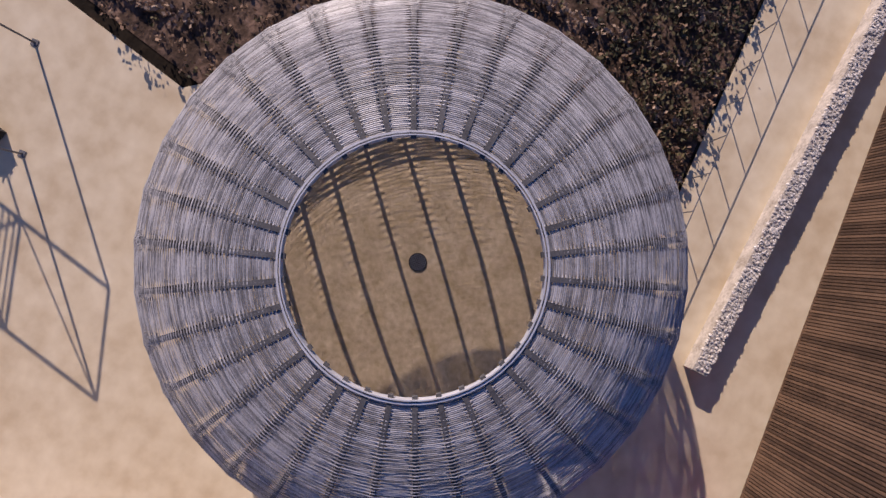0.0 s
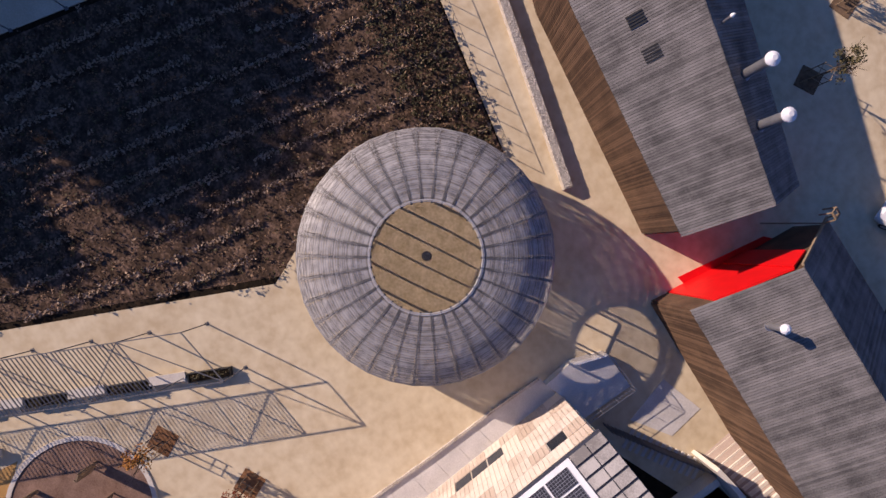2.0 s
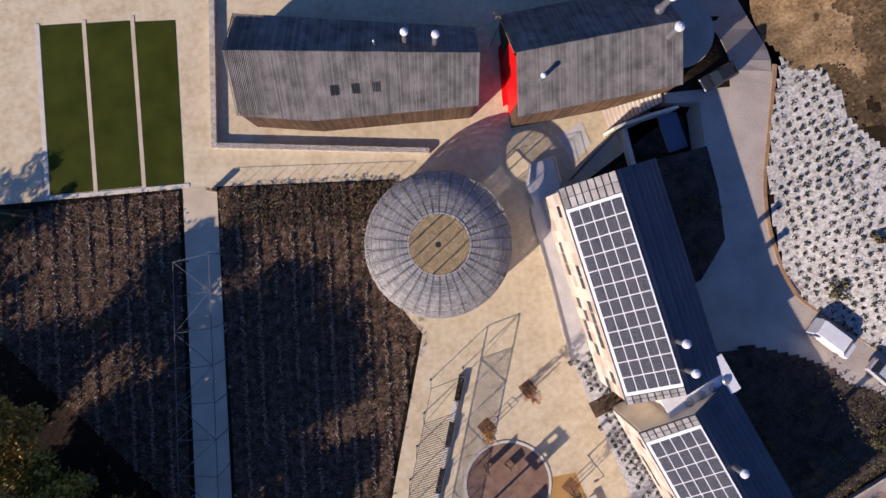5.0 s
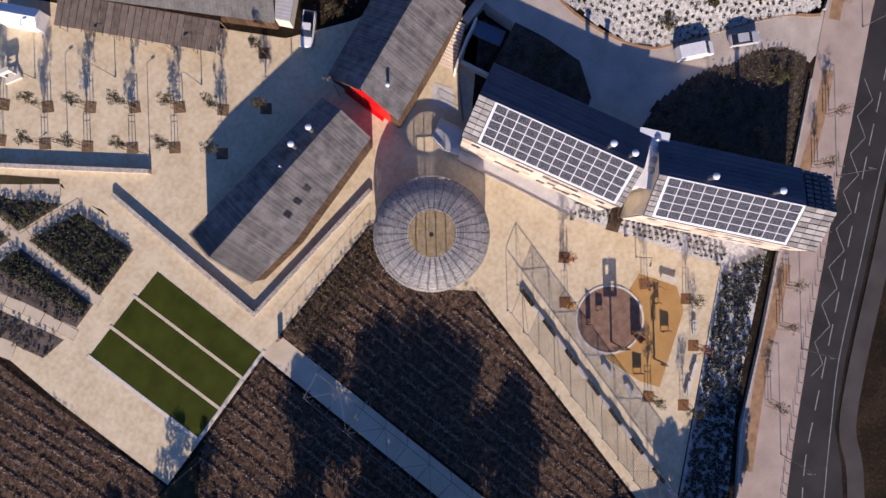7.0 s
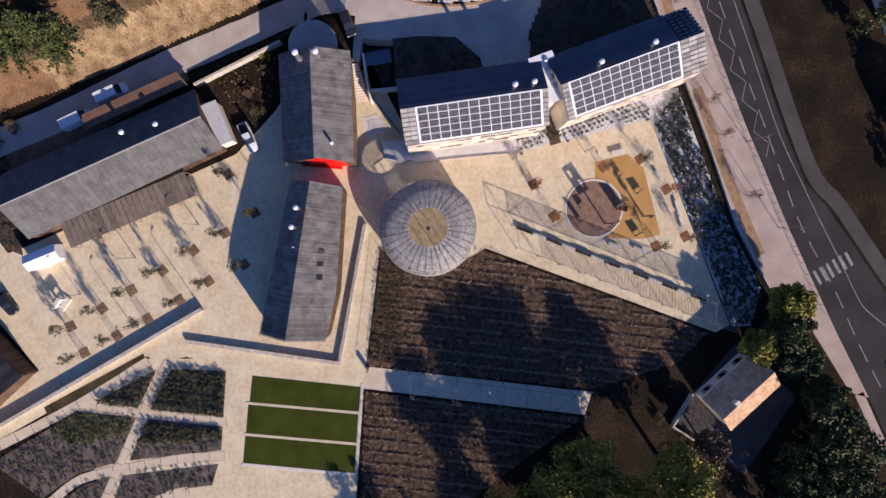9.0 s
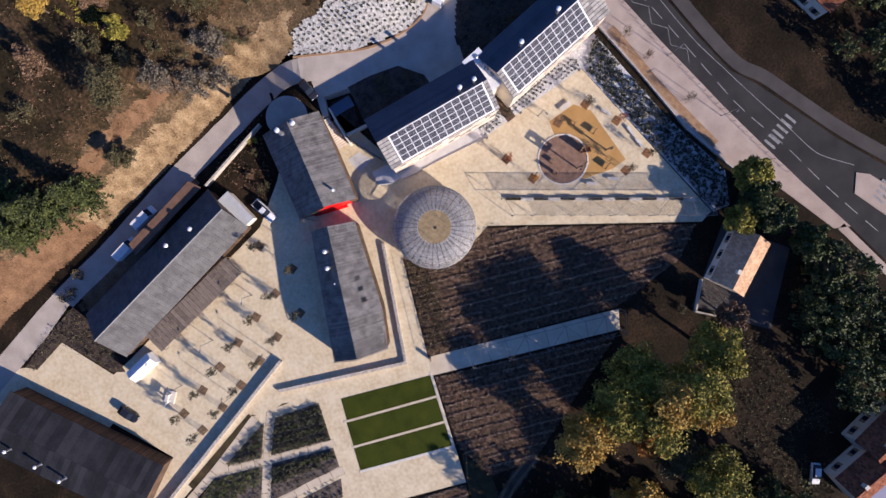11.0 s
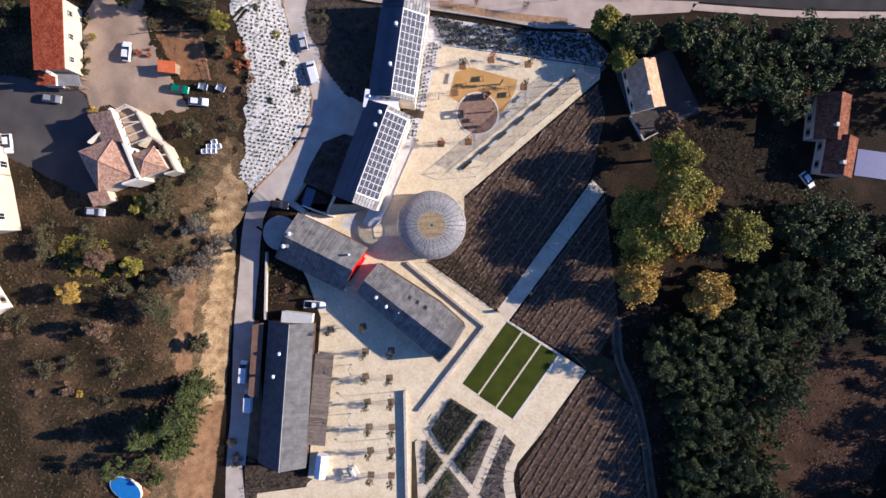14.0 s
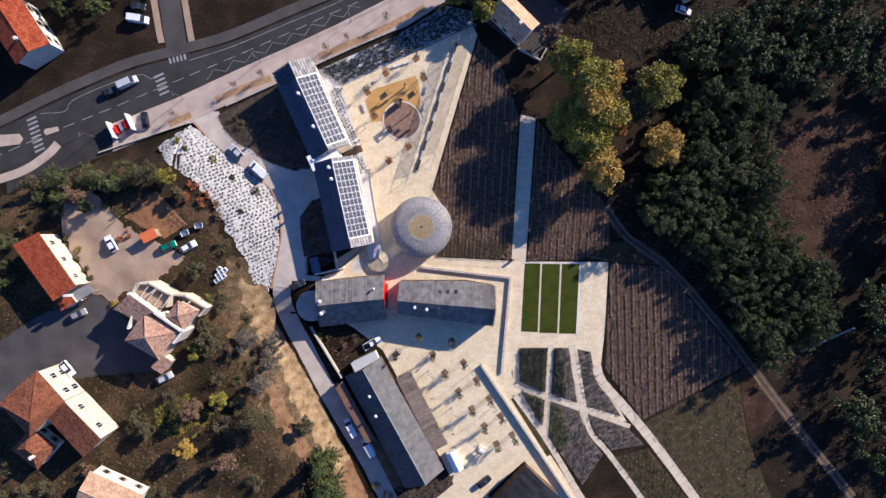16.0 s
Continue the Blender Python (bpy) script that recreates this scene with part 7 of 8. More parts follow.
# low garden fence round the bare plot
for p, q in (((-76.4, 0.1), (-73.1, 3.0)), ((-73.1, 3.0), (-65.0, 8.4)), ((-65.0, 8.4), (-57.6, 0.6))):
    fence = thing("garden_fence", "low weathered post fence round the garden plot", "fence")
    for k in range(6):
        bm = bmesh.new()
        g = pt_on(p, q, k / 5)
        h = ground_z(g.x, g.y)
        beam(bm, (g.x, g.y, h), (g.x, g.y, h + 1.1), 0.06)
        part("post", bm, STAKE, fence)
    for z in (0.5, 0.95):
        bm = bmesh.new()
        for k in range(5):
            g, h = pt_on(p, q, k / 5), pt_on(p, q, (k + 1) / 5)
            beam(bm, (g.x, g.y, ground_z(g.x, g.y) + z), (h.x, h.y, ground_z(h.x, h.y) + z), 0.03)
        part("rail", bm, STAKE, fence)

# bollards along the kerb of the main road
kerb_line = rounded([(-44, 42.4), (-33.5, 47.1), (-21.3, 52.8), (-15.4, 55.8), (-5.1, 61.0), (4.4, 66.2), (12, 70.6)], 14)
bollard, gone = None, 0.0
for p, q in zip(kerb_line, kerb_line[1:]):
    gone += (q - p).length
    if gone > 1.5:
        gone = 0.0
        if bollard is None:
            bollard = thing("bollard", "slim dark steel bollard on the pavement's edge", "bollard", pose(p.x, p.y, 0.13), "bollards along the road")
            bm = bmesh.new()
            beam(bm, (0, 0, 0), (0, 0, 0.95), 0.05, 10)
            part("shaft", bm, GREYSTEEL, bollard)
            bm = bmesh.new()
            beam(bm, (0, 0, 0.95), (0, 0, 1.0), 0.06, 10, 0.03)
            part("cap", bm, STEEL, bollard)
        else:
            copy_thing(bollard, pose(p.x, p.y, 0.13))


# ---- trees ----
def big_tree(name, label, x, y, high, radius, mat, seed, blobs=40, per=210, size=0.46, flat=0.8):
    """Trunk, limbs and a crown of many clumps of leaves with gaps between them."""
    rnd = random.Random(seed)
    e = thing(name, label, "tree", pose(x, y, ground_z(x, y)))
    bm = bmesh.new()
    beam(bm, (0, 0, -0.3), (0.2, 0.1, high * 0.45), radius * 0.075, 8, radius * 0.05)
    v, f = [], []
    for k in range(blobs):
        a = rnd.uniform(0, math.tau)
        t = rnd.random() ** 0.6
        zz = rnd.uniform(-1, 1)
        rr = radius * t * math.sqrt(max(0.05, 1 - zz * zz * 0.8)) * 0.85
        c = Vector((rr * math.cos(a), rr * math.sin(a), high * 0.62 + zz * high * 0.33 * flat))
        if k < 11:
            beam(bm, (0.1, 0.05, high * rnd.uniform(0.25, 0.44)), c * 0.9, radius * 0.025, 5, 0.03)
        leaves(v, f, c, radius * rnd.uniform(0.2, 0.36), per, size, 0.75, rnd)
    part("trunk", bm, TRUNK, e)
    crown = raw("crown", v, f, mat, e)
    return e


big = (
    (36.8, 42.2, 16, 4.8, LEAF_GREEN, "yellowing green"), (41.8, 35.6, 18.5, 6.0, LEAF_GREEN, "yellowing green"), (45.2, 28.6, 17.5, 6.2, LEAF_GREEN, "yellowing green"),
    (37.0, 27.2, 14, 5.0, LEAF_GREEN, "yellowing green"), (41.2, 22.3, 15.5, 5.5, LEAF_GREEN, "yellowing green"), (50.6, 27.2, 11, 3.4, LEAF_ORANGE, "orange"), (46.6, 36.6, 16, 3.8, LEAF_GOLD, "golden"),
    (46.2, 14.2, 13.5, 5.0, LEAF_GOLD, "golden"), (61.6, 21.1, 12, 5.0, LEAF_GOLD, "golden"), (59.2, 35.2, 15.5, 5.4, LEAF_GREEN, "yellowing green"), (55.5, 31.5, 11, 4.2, LEAF_SCRUB, "olive"),
    (8.6, 60.0, 9, 3.6, LEAF_GREEN, "green"), (13.0, 60.0, 9, 4.2, LEAF_PINE, "dark green"), (16.0, 55.6, 8, 3.4, LEAF_GREEN, "green"), (33.0, 49.0, 8, 3.0, LEAF_DRY, "dry brown"), (17.5, 62.0, 9, 3.8, LEAF_PINE, "dark green"), (23.5, 67.0, 9, 4.0, LEAF_PINE, "dark green"), (29.0, 70.0, 9, 4.0, LEAF_SCRUB, "olive"), (42.8, 30.6, 18.5, 5.0, LEAF_GOLD, "golden green"))
for k, (x, y, h, r, m, word) in enumerate(big):
    big_tree("deciduous_tree", "broad tree with %s autumn leaves beside the vineyard" % word, x, y, h, r * (1.15 if y < 45 else 1.0), m, 100 + k, 46)


def conifer(label, x, y, high, radius, seed):
    """A tapered trunk with tiers of long drooping boughs."""
    rnd = random.Random(seed)
    e = thing("conifer", label, "tree", pose(x, y, ground_z(x, y)))
    bm = bmesh.new()
    beam(bm, (0, 0, -0.3), (0, 0, high * 0.96), 0.32, 8, 0.05)
    part("trunk", bm, TRUNK, e)
    v, f = [], []
    for k in range(230):
        t = (k + rnd.random()) / 230
        z = high * (0.15 + 0.82 * t)
        long = radius * (1.0 - t) ** 0.7 * rnd.uniform(0.35, 1.05) + 0.3
        a = k * 2.399 + rnd.uniform(-0.5, 0.5)
        bend = rnd.uniform(-0.05, 0.05)
        for s in range(int(long / 0.4) + 1):
            q = s * 0.4
            side = 0.3 + 0.55 * (1 - q / long)
            leaves(v, f, (q * math.cos(a + bend * q), q * math.sin(a + bend * q), z - 0.1 * q + rnd.uniform(-0.2, 0.2)), side, 9, 0.36, 0.5, rnd)
    raw("crown", v, f, LEAF_PINE, e)


for k, (x, y, h, r) in enumerate(((-25.0, -59.5, 13, 4.6), (-23.6, -65.6, 15, 5.6), (-21.0, -71.5, 13, 4.8), (-27.0, -71.0, 13, 5.0))):
    conifer("tall dark conifer with long boughs on the hill bank", x, y, h, r, 150 + k)

for k, (x, y, h, r, m, word) in enumerate((
        (-39.6, -47.4, 10, 4.4, LEAF_SCRUB, "olive"), (-57.3, -54.3, 7, 2.8, LEAF_GOLD, "golden"), (-54.8, -10.5, 4, 2.4, LEAF_SCRUB, "olive"),
        (-43.0, -28.2, 10, 3.6, LEAF_BARE, "bare brown"), (-38.0, -29.6, 9, 3.2, LEAF_BARE, "bare brown"), (-37.2, -34.0, 10, 3.6, LEAF_BARE, "bare brown"), (-39.4, -38.6, 9, 3.2, LEAF_BARE, "bare brown"), (-29.4, -50.6, 8, 2.8, LEAF_SCRUB, "olive"),
        (-49.6, -42.6, 5, 2.6, LEAF_GREEN, "yellow green"), (-55.8, -44.6, 6, 2.8, LEAF_DRY, "brown"), (-66.8, -50.0, 5, 2.4, LEAF_SCRUB, "olive"), (-52.6, -27.6, 5, 2.6, LEAF_SCRUB, "olive"), (-55.0, -30.6, 4, 2.2, LEAF_GREEN, "yellow green"),
        (-47.5, -57.0, 8, 3.0, LEAF_DRY, "brown"), (-58.5, 8.0, 4, 2.0, LEAF_SCRUB, "olive"))):
    big_tree("hill_tree", "thin tree with %s leaves on the dry hillside" % word, x, y, h, r, m, 200 + k, 24, 120 if m is LEAF_BARE else 190, 0.3)
for k, (x, y, r, m, word) in enumerate(((-95, 10.5, 3.4, LEAF_SCRUB, "olive"), (-89.5, 11.8, 3.8, LEAF_PINE, "dark green"), (-84.5, 11.0, 3.6, LEAF_SCRUB, "olive"), (-80, 11.4, 3.8, LEAF_PINE, "dark green"), (-75, 11.0, 3.4, LEAF_SCRUB, "olive"), (-70.4, 12.6, 3.8, LEAF_PINE, "dark green"), (-65.6, 12.8, 3.4, LEAF_SCRUB, "olive"), (-61.2, 12.0, 2.6, LEAF_GREEN, "yellow green"), (-82.6, 7.6, 2.6, LEAF_DRY, "brown"), (-79.6, 4.6, 1.8, LEAF_PINE, "dark green"))):
    big_tree("hedge_tree", "dense tree with %s leaves in the hedge above the slope" % word, x, y, 6.5, r, m, 240 + k, 22, 130, 0.3)
kinds = [big_tree("pine_tree", "small dark green pine in the wood by the vineyard", x, y, h, r, LEAF_PINE, 160 + k, 20, 140, 0.27, flat=1.25) for k, (x, y, h, r) in enumerate(((67.3, 11.9, 6.5, 2.3), (74.7, 7.6, 8.0, 2.7), (69.0, 0.4, 5.5, 2.0), (78.0, 3.0, 7.2, 2.2), (72.0, -3.0, 9.0, 2.9)))]
for k_ in kinds:
    tagged(k_, group="pines of the wood")
rnd = random.Random(11)
spots = [(79.0, 14.9), (85.1, 7.7), (80.8, 0.4), (88.3, -5.5), (75.0, -5.5), (85.5, -11.3), (95.6, 0.4), (70.0, 24.9), (80.3, 25.0), (96.2, -23.1)]
WOOD = [(56, 6), (64, 17), (66, 28), (74, 36), (84, 40), (92, 33), (90, 23), (94, 14), (93, 5), (88, 1), (98, -4), (106, -10), (111, -21), (105, -28), (100, -32), (91, -36), (84, -25), (74, -10), (64, -2)]
NORTH = [(18, 64), (30, 74), (50, 86), (75, 100), (86, 84), (60, 82), (56, 66), (40, 60), (33, 64)]
WESTW = [(-130, -20), (-105, 5), (-95, 10), (-84, 14), (-66, 12), (-92, 5), (-99, -12), (-110, -30)]
NW = [(-95, 48), (-74, 58), (-64, 56), (-40, 68), (-20, 76), (-30, 110), (-90, 100), (-125, 50), (-112, 36)]
# no wood is seen in EASTW: added for the darkening towards the picture's edge
EASTW = [(104, 40), (116, 38), (128, 30), (128, 2), (118, -14), (114, -24), (122, -30), (112, -44), (118, -64), (150, -64), (150, 62), (110, 62)]
NORTHE = [(66, 40), (84, 42), (104, 36), (110, 62), (92, 66), (88, 58), (66, 50)]
# FARN is added likewise, as dark cover for the dim ground beyond the road
FARN = [(-14, 82), (20, 100), (60, 124), (60, 150), (-30, 124), (-34, 92)]
SOUTHW = [(-24, -76), (-18, -78), (-20, -82), (-29, -82), (-30, -78)]
CLEAR = ((-99.5, 48.5, 10), (-22, 84, 7), (-44, 78, 7), (-73, 54, 7), (69.6, 57.6, 5), (68, 67, 9), (81, 69, 7), (-25.5, -86.5, 6), (38, 118, 7), (24, 88, 9))


def tree_spots(poly, n, apart):
    """Random places inside an outline that keep clear of one another, of houses and of the side street."""
    found, tries = [], 0
    while len(found) < n and tries < 5000:
        tries += 1
        x, y = rnd.uniform(min(p[0] for p in poly), max(p[0] for p in poly)), rnd.uniform(min(p[1] for p in poly), max(p[1] for p in poly))
        if not inside(x, y, poly) or any(math.hypot(x - p, y - q) < r for p, q, r in CLEAR) or gap_to(x, y, [(-65, 48), (-66, 60), (-74, 110)]) < 6:
            continue
        if all(math.hypot(x - p, y - q) > apart for p, q in spots):
            spots.append((x, y))
            found.append((x, y))
    return found


near_spots = spots[:]
for poly, n in ((WOOD, 240), (SOUTHW, 3), (WESTW, 16)):
    near_spots += tree_spots(poly, n, 2.2)
for x, y in near_spots:
    sc = rnd.uniform(0.75, 1.2)
    o = copy_thing(rnd.choice(kinds), pose(x, y, ground_z(x, y), 0, 0, rnd.uniform(0, 360)) @ Matrix.Scale(sc, 4))
    o.scale = (sc, sc, sc)


def far_wood():
    """The woods beyond, too many to count: trunks and crowns of coarser leaves. EASTW and FARN only darken the
    outskirts.
    """
    shapes = []
    for k in range(4):
        v, f = [], []
        for _ in range(22):
            a, t, h = rnd.uniform(0, math.tau), rnd.random() ** 0.6, rnd.uniform(2.4, 8.0)
            wide = 2.8 * math.sqrt(max(0.08, 1 - ((h - 4.6) / 3.8) ** 2))
            leaves(v, f, (wide * t * math.cos(a), wide * t * math.sin(a), h), 0.85, 46, 0.46, 0.8, rnd)
        for a in (0.0, 1.57):
            i = len(v)
            c, sn = 0.16 * math.cos(a), 0.16 * math.sin(a)
            v += [(c, sn, -0.3), (-c, -sn, -0.3), (-c * 0.4, -sn * 0.4, 6.5), (c * 0.4, sn * 0.4, 6.5)]
            f.append((i, i + 1, i + 2, i + 3))
        shapes.append((np.array(v), np.array(f)))
    vs, fs, base = [], [], 0
    for poly, n in ((NORTH, 50), (NW, 50), (EASTW, 95), (NORTHE, 50), (FARN, 80)):
        for x, y in tree_spots(poly, n, 2.4):
            v, f = rnd.choice(shapes)
            a, sc = rnd.uniform(0, math.tau), rnd.uniform(0.75, 1.25) * (1.25 if x > 108 else 1.0)
            c, sn = math.cos(a) * sc, math.sin(a) * sc
            vs.append(np.stack([v[:, 0] * c - v[:, 1] * sn + x, v[:, 0] * sn + v[:, 1] * c + y, v[:, 2] * sc], 1))
            fs.append(f + base)
            base += len(v)
    v, f = np.concatenate(vs), np.concatenate(fs)
    me = bpy.data.meshes.new("far_wood")
    me.from_pydata(v.tolist(), [], f.tolist())
    me.materials.append(LEAF_PINE)
    tagged(new("far_wood", me), "dark green wood round the houses, partly added to darken the outskirts", "wood", kind="stuff")


far_wood()


# ---- scrub on the hill and round the edges ----
def bush(x, y, r, mat, label, seed, n=9, per=90):
    rnd = random.Random(seed)
    e = thing("bush", label, "bush", pose(x, y, ground_z(x, y)), "bushes of the hillside")
    v, f = [], []
    bm = bmesh.new()
    for k in range(n):
        a, q = rnd.uniform(0, math.tau), r * rnd.random() ** 0.5 * 0.8
        c = Vector((q * math.cos(a), q * math.sin(a), r * rnd.uniform(0.3, 0.9)))
        beam(bm, (0, 0, -0.2), c, 0.05, 4, 0.015)
        leaves(v, f, c, r * 0.38, per, 0.24, 0.9, rnd)
    part("branch", bm, TRUNK, e)
    raw("foliage", v, f, mat, e)
    return e


bushes = [bush(-50, -38, 2.0, LEAF_SCRUB, "olive green bush on the dry hillside", 1), bush(-56, -44, 1.6, LEAF_DRY, "dry brown bush on the hillside", 2), bush(-62, -42, 2.4, LEAF_SCRUB, "broad olive bush on the hillside", 3), bush(-60, -50, 1.5, LEAF_GOLD, "golden autumn bush on the hillside", 4), bush(-53, -18, 1.5, LEAF_GREEN, "yellowing green bush by the villa", 5)]
rnd = random.Random(5)
placed = [(-50, -38), (-56, -44), (-62, -42), (-60, -50), (-53, -18)]
BUILT = [(-88.5, -9.3, 9), (-84, -17, 6), (-66.6, -23, 8), (-57.6, -21.2, 7), (-69.4, -17.8, 6), (-62.9, -31, 5), (-63.3, -17.2, 5), (-82.5, -46.2, 11), (-94.5, -40.5, 9), (-95.5, -53, 7), (-75.5, -66, 9), (-50, -12, 3.5), (-65.9, -2.2, 3.5), (-25.5, -86.5, 5)]
DRY1 = [(-88, 7), (-80.7, 8.6), (-73.0, 0.2), (-62, -4.5), (-54, -6.5), (-63.7, -13.5), (-76.9, -18.4), (-80.5, -15.6), (-88, -2)]
DRY2 = [(-76.9, -18.6), (-80.5, -16.6), (-96, -22.9), (-112, -34), (-105, -46), (-87.8, -38.0), (-80.8, -37), (-66, -36), (-60, -30), (-70, -26)]
PLOT = [(-72.9, 2.3), (-64.8, 8.4), (-57.6, 0.4), (-63.3, -2.9)]
count = 0
for _ in range(4000):
    if count >= 70:
        break
    x, y = rnd.uniform(-112, -14), rnd.uniform(-100, 18)
    if not inside(x, y, HILL) or gap_to(x, y, FOOT) < 6 or inside(x, y, DRY1) or inside(x, y, DRY2) or inside(x, y, PLOT) or inside(x, y, SLOPE):
        continue
    if any(math.hypot(x - a, y - b) < r for a, b, r in BUILT) or any(math.hypot(x - a, y - b) < 2.4 for a, b in placed) or gap_to(x, y, [(-63, -4.6), (-53, 1.5)]) < 3:
        continue
    if noise.noise(Vector((x * 0.06, y * 0.06, 5))) < -0.12 or (gap_to(x, y, FOOT) < 10 and rnd.random() < 0.7):
        continue
    placed.append((x, y))
    sc = rnd.uniform(0.55, 1.35)
    o = copy_thing(rnd.choices(bushes, (4, 4, 3, 0.2, 0.3))[0], pose(x, y, ground_z(x, y), 0, 0, rnd.uniform(0, 360)))
    o.scale = (sc, sc, sc * rnd.uniform(0.8, 1.1))
    count += 1
for x, y in ((-24.0, 24.5), (-30, 24), (-33, 26), (-38, 29), (-24.6, -29.5), (-21, -31.5), (-17.5, -29.8), (-27.0, -29.0), (-12, -70), (-6, -70.5), (0, -69), (-9, -72.5), (33, 46.5), (36.5, 48), (30, 42), (38, 5), (53, -2), (47, -6), (57, -9), (92, -44), (98, -58), (-41.3, 27.4), (-38.9, 21.8), (-48.5, 28.2), (-29.0, -1.1), (-29.0, 3.6), (-44, 30), (-46.5, 26.5)):
    sc = rnd.uniform(0.45, 0.8)
    o = copy_thing(rnd.choices(bushes, (4, 2, 3, 0, 1))[0], pose(x, y, ground_z(x, y), 0, 0, rnd.uniform(0, 360)))
    o.scale = (sc, sc, sc)


for x, y, r, m, word in ((-52.8, 17.2, 1.0, LEAF_GREEN, "yellow green"), (-47.6, 12.6, 0.8, LEAF_SCRUB, "olive"), (-42.1, 9.1, 1.3, LEAF_SCRUB, "olive"), (-44.8, 4.0, 0.8, LEAF_SCRUB, "olive"), (-61.7, 21.5, 1.2, LEAF_GREEN, "yellow green"), (-59.0, 19.6, 0.9, LEAF_SCRUB, "olive")):
    bush(x, y, r, m, "small %s shrub on the white slope" % word, int(x * -10), 7, 60)
for x, y in ((-56.2, 10.4), (-53.0, 8.2), (-51.2, 5.6), (-54.2, 6.0), (-50.2, 2.8), (-57.6, 7.4)):
    bush(x, y, 1.4, LEAF_RUST if x < -52 else LEAF_DRY, "low rust red bracken beside the garden plot", int(x * -10), 8, 60)
for x, y, m in ((-86.9, -2.6, LEAF_SCRUB), (-83.9, -5.5, LEAF_GREEN), (-84.6, -8.0, LEAF_SCRUB), (-76.7, 5.6, LEAF_PINE), (-72.1, -1.9, LEAF_RUST), (-73.7, -2.7, LEAF_RUST), (-81.2, -12.8, LEAF_SCRUB), (-82.4, -10.6, LEAF_SCRUB)):
    bush(x, y, 1.0, m, "small garden shrub beside the driveway", int(x * -11), 7, 60)


# ---- vineyards, herb beds, planted slopes, weeds ----
def scatter_rows(name, label, poly, direction, spacing, step, mat, high, per, size, skip=0.1, seed=1, wander=0.12, category="vines", spread=0.28):
    """Rows of low plants inside an outline."""
    rnd = random.Random(seed)
    d = Vector((*direction, 0)).normalized()
    n = Vector((-d.y, d.x, 0))
    us = [Vector((*p, 0)).dot(d) for p in poly]
    ws = [Vector((*p, 0)).dot(n) for p in poly]
    v, f = [], []
    w = min(ws) + spacing * 0.5
    while w < max(ws):
        u = min(us)
        while u < max(us):
            p = d * u + n * (w + rnd.uniform(-wander, wander))
            if inside(p.x, p.y, poly) and rnd.random() > skip:
                h = ground_z(p.x, p.y) + 0.08
                leaves(v, f, (p.x, p.y, h + high * rnd.uniform(0.35, 1.0)), spread * rnd.uniform(0.6, 1.2), per, size, 1.0, rnd)
            u += step * rnd.uniform(0.8, 1.2)
        w += spacing
    ob = raw(name, v, f, mat)
    return tagged(ob, label, category, kind="stuff")


def straw_rows(poly, direction, spacing, seed, thick=10):
    """Ragged pale strips of dry grass between the vine rows."""
    rnd = random.Random(seed)
    d = Vector((*direction, 0)).normalized()
    n = Vector((-d.y, d.x, 0))
    us = [Vector((*p, 0)).dot(d) for p in poly]
    ws = [Vector((*p, 0)).dot(n) for p in poly]
    v, f = [], []
    w = min(ws)
    while w < max(ws):
        u = min(us)
        while u < max(us):
            step = rnd.uniform(0.18, 0.34)
            p = d * (u + step / 2) + n * (w + rnd.gauss(0, 0.07))
            u += step
            dense = noise.noise(Vector((p.x * 0.3, p.y * 0.3, 1)))
            if not inside(p.x, p.y, poly) or dense < -0.3 + rnd.uniform(-0.15, 0.15):
                continue
            leaves(v, f, (p.x, p.y, 0.2), 0.2 + 0.16 * rnd.random(), thick, 0.2, 0.3, rnd)
        w += spacing
    tagged(raw("dry_grass", v, f, STRAW), "pale dry grass strips between vine rows", "dry grass", kind="stuff")


DIAG = (0.055, 1.0)
for k, (poly, dr) in enumerate(((V1, DIAG), (V2, DIAG), (V3, (-0.04, 1.0)))):
    scatter_rows("vine_rows", "rows of brown leafless autumn vines", poly, dr, 2.0, 0.42, LEAF_DRY, 0.7, 12, 0.17, 0.15, 30 + k, 0.16)
    scatter_rows("leaf_litter", "reddish brown fallen leaves between the vines", poly, dr, 0.8, 0.55, LEAF_DRY, 0.05, 8, 0.15, 0.3, 60 + k, 0.4, "leaves", 0.42)
    scatter_rows("weeds", "olive green weeds among the vines", poly, dr, 1.0, 0.9, LEAF_SCRUB, 0.2, 9, 0.17, 0.35, 40 + k, 0.5, "weeds", 0.35)
    straw_rows(poly, dr, 2.0, 50 + k, 18 if poly is V3 else 11)
scatter_rows("edge_scrub", "dense brown and olive scrub along the path", [(3.4, -7.4), (23.6, -8.6), (23.9, -3.6), (9.0, -3.0)], (1, -0.05), 0.55, 0.45, LEAF_SCRUB, 0.5, 16, 0.17, 0.1, 71, 0.25, "scrub", 0.4)
scatter_rows("edge_scrub", "dense brown scrub along the path", [(3.4, -7.4), (23.6, -8.6), (23.9, -4.6), (9.0, -4.0)], (1, -0.05), 0.8, 0.7, LEAF_DRY, 0.5, 12, 0.17, 0.2, 72, 0.25, "scrub", 0.4)
scatter_rows("edge_scrub", "brown scrub strip beside the lawn", [(29, -4.4), (43.5, -8.9), (28.6, -9.1)], (1, 0), 0.7, 0.6, LEAF_DRY, 0.4, 12, 0.17, 0.2, 73, 0.25, "scrub", 0.4)
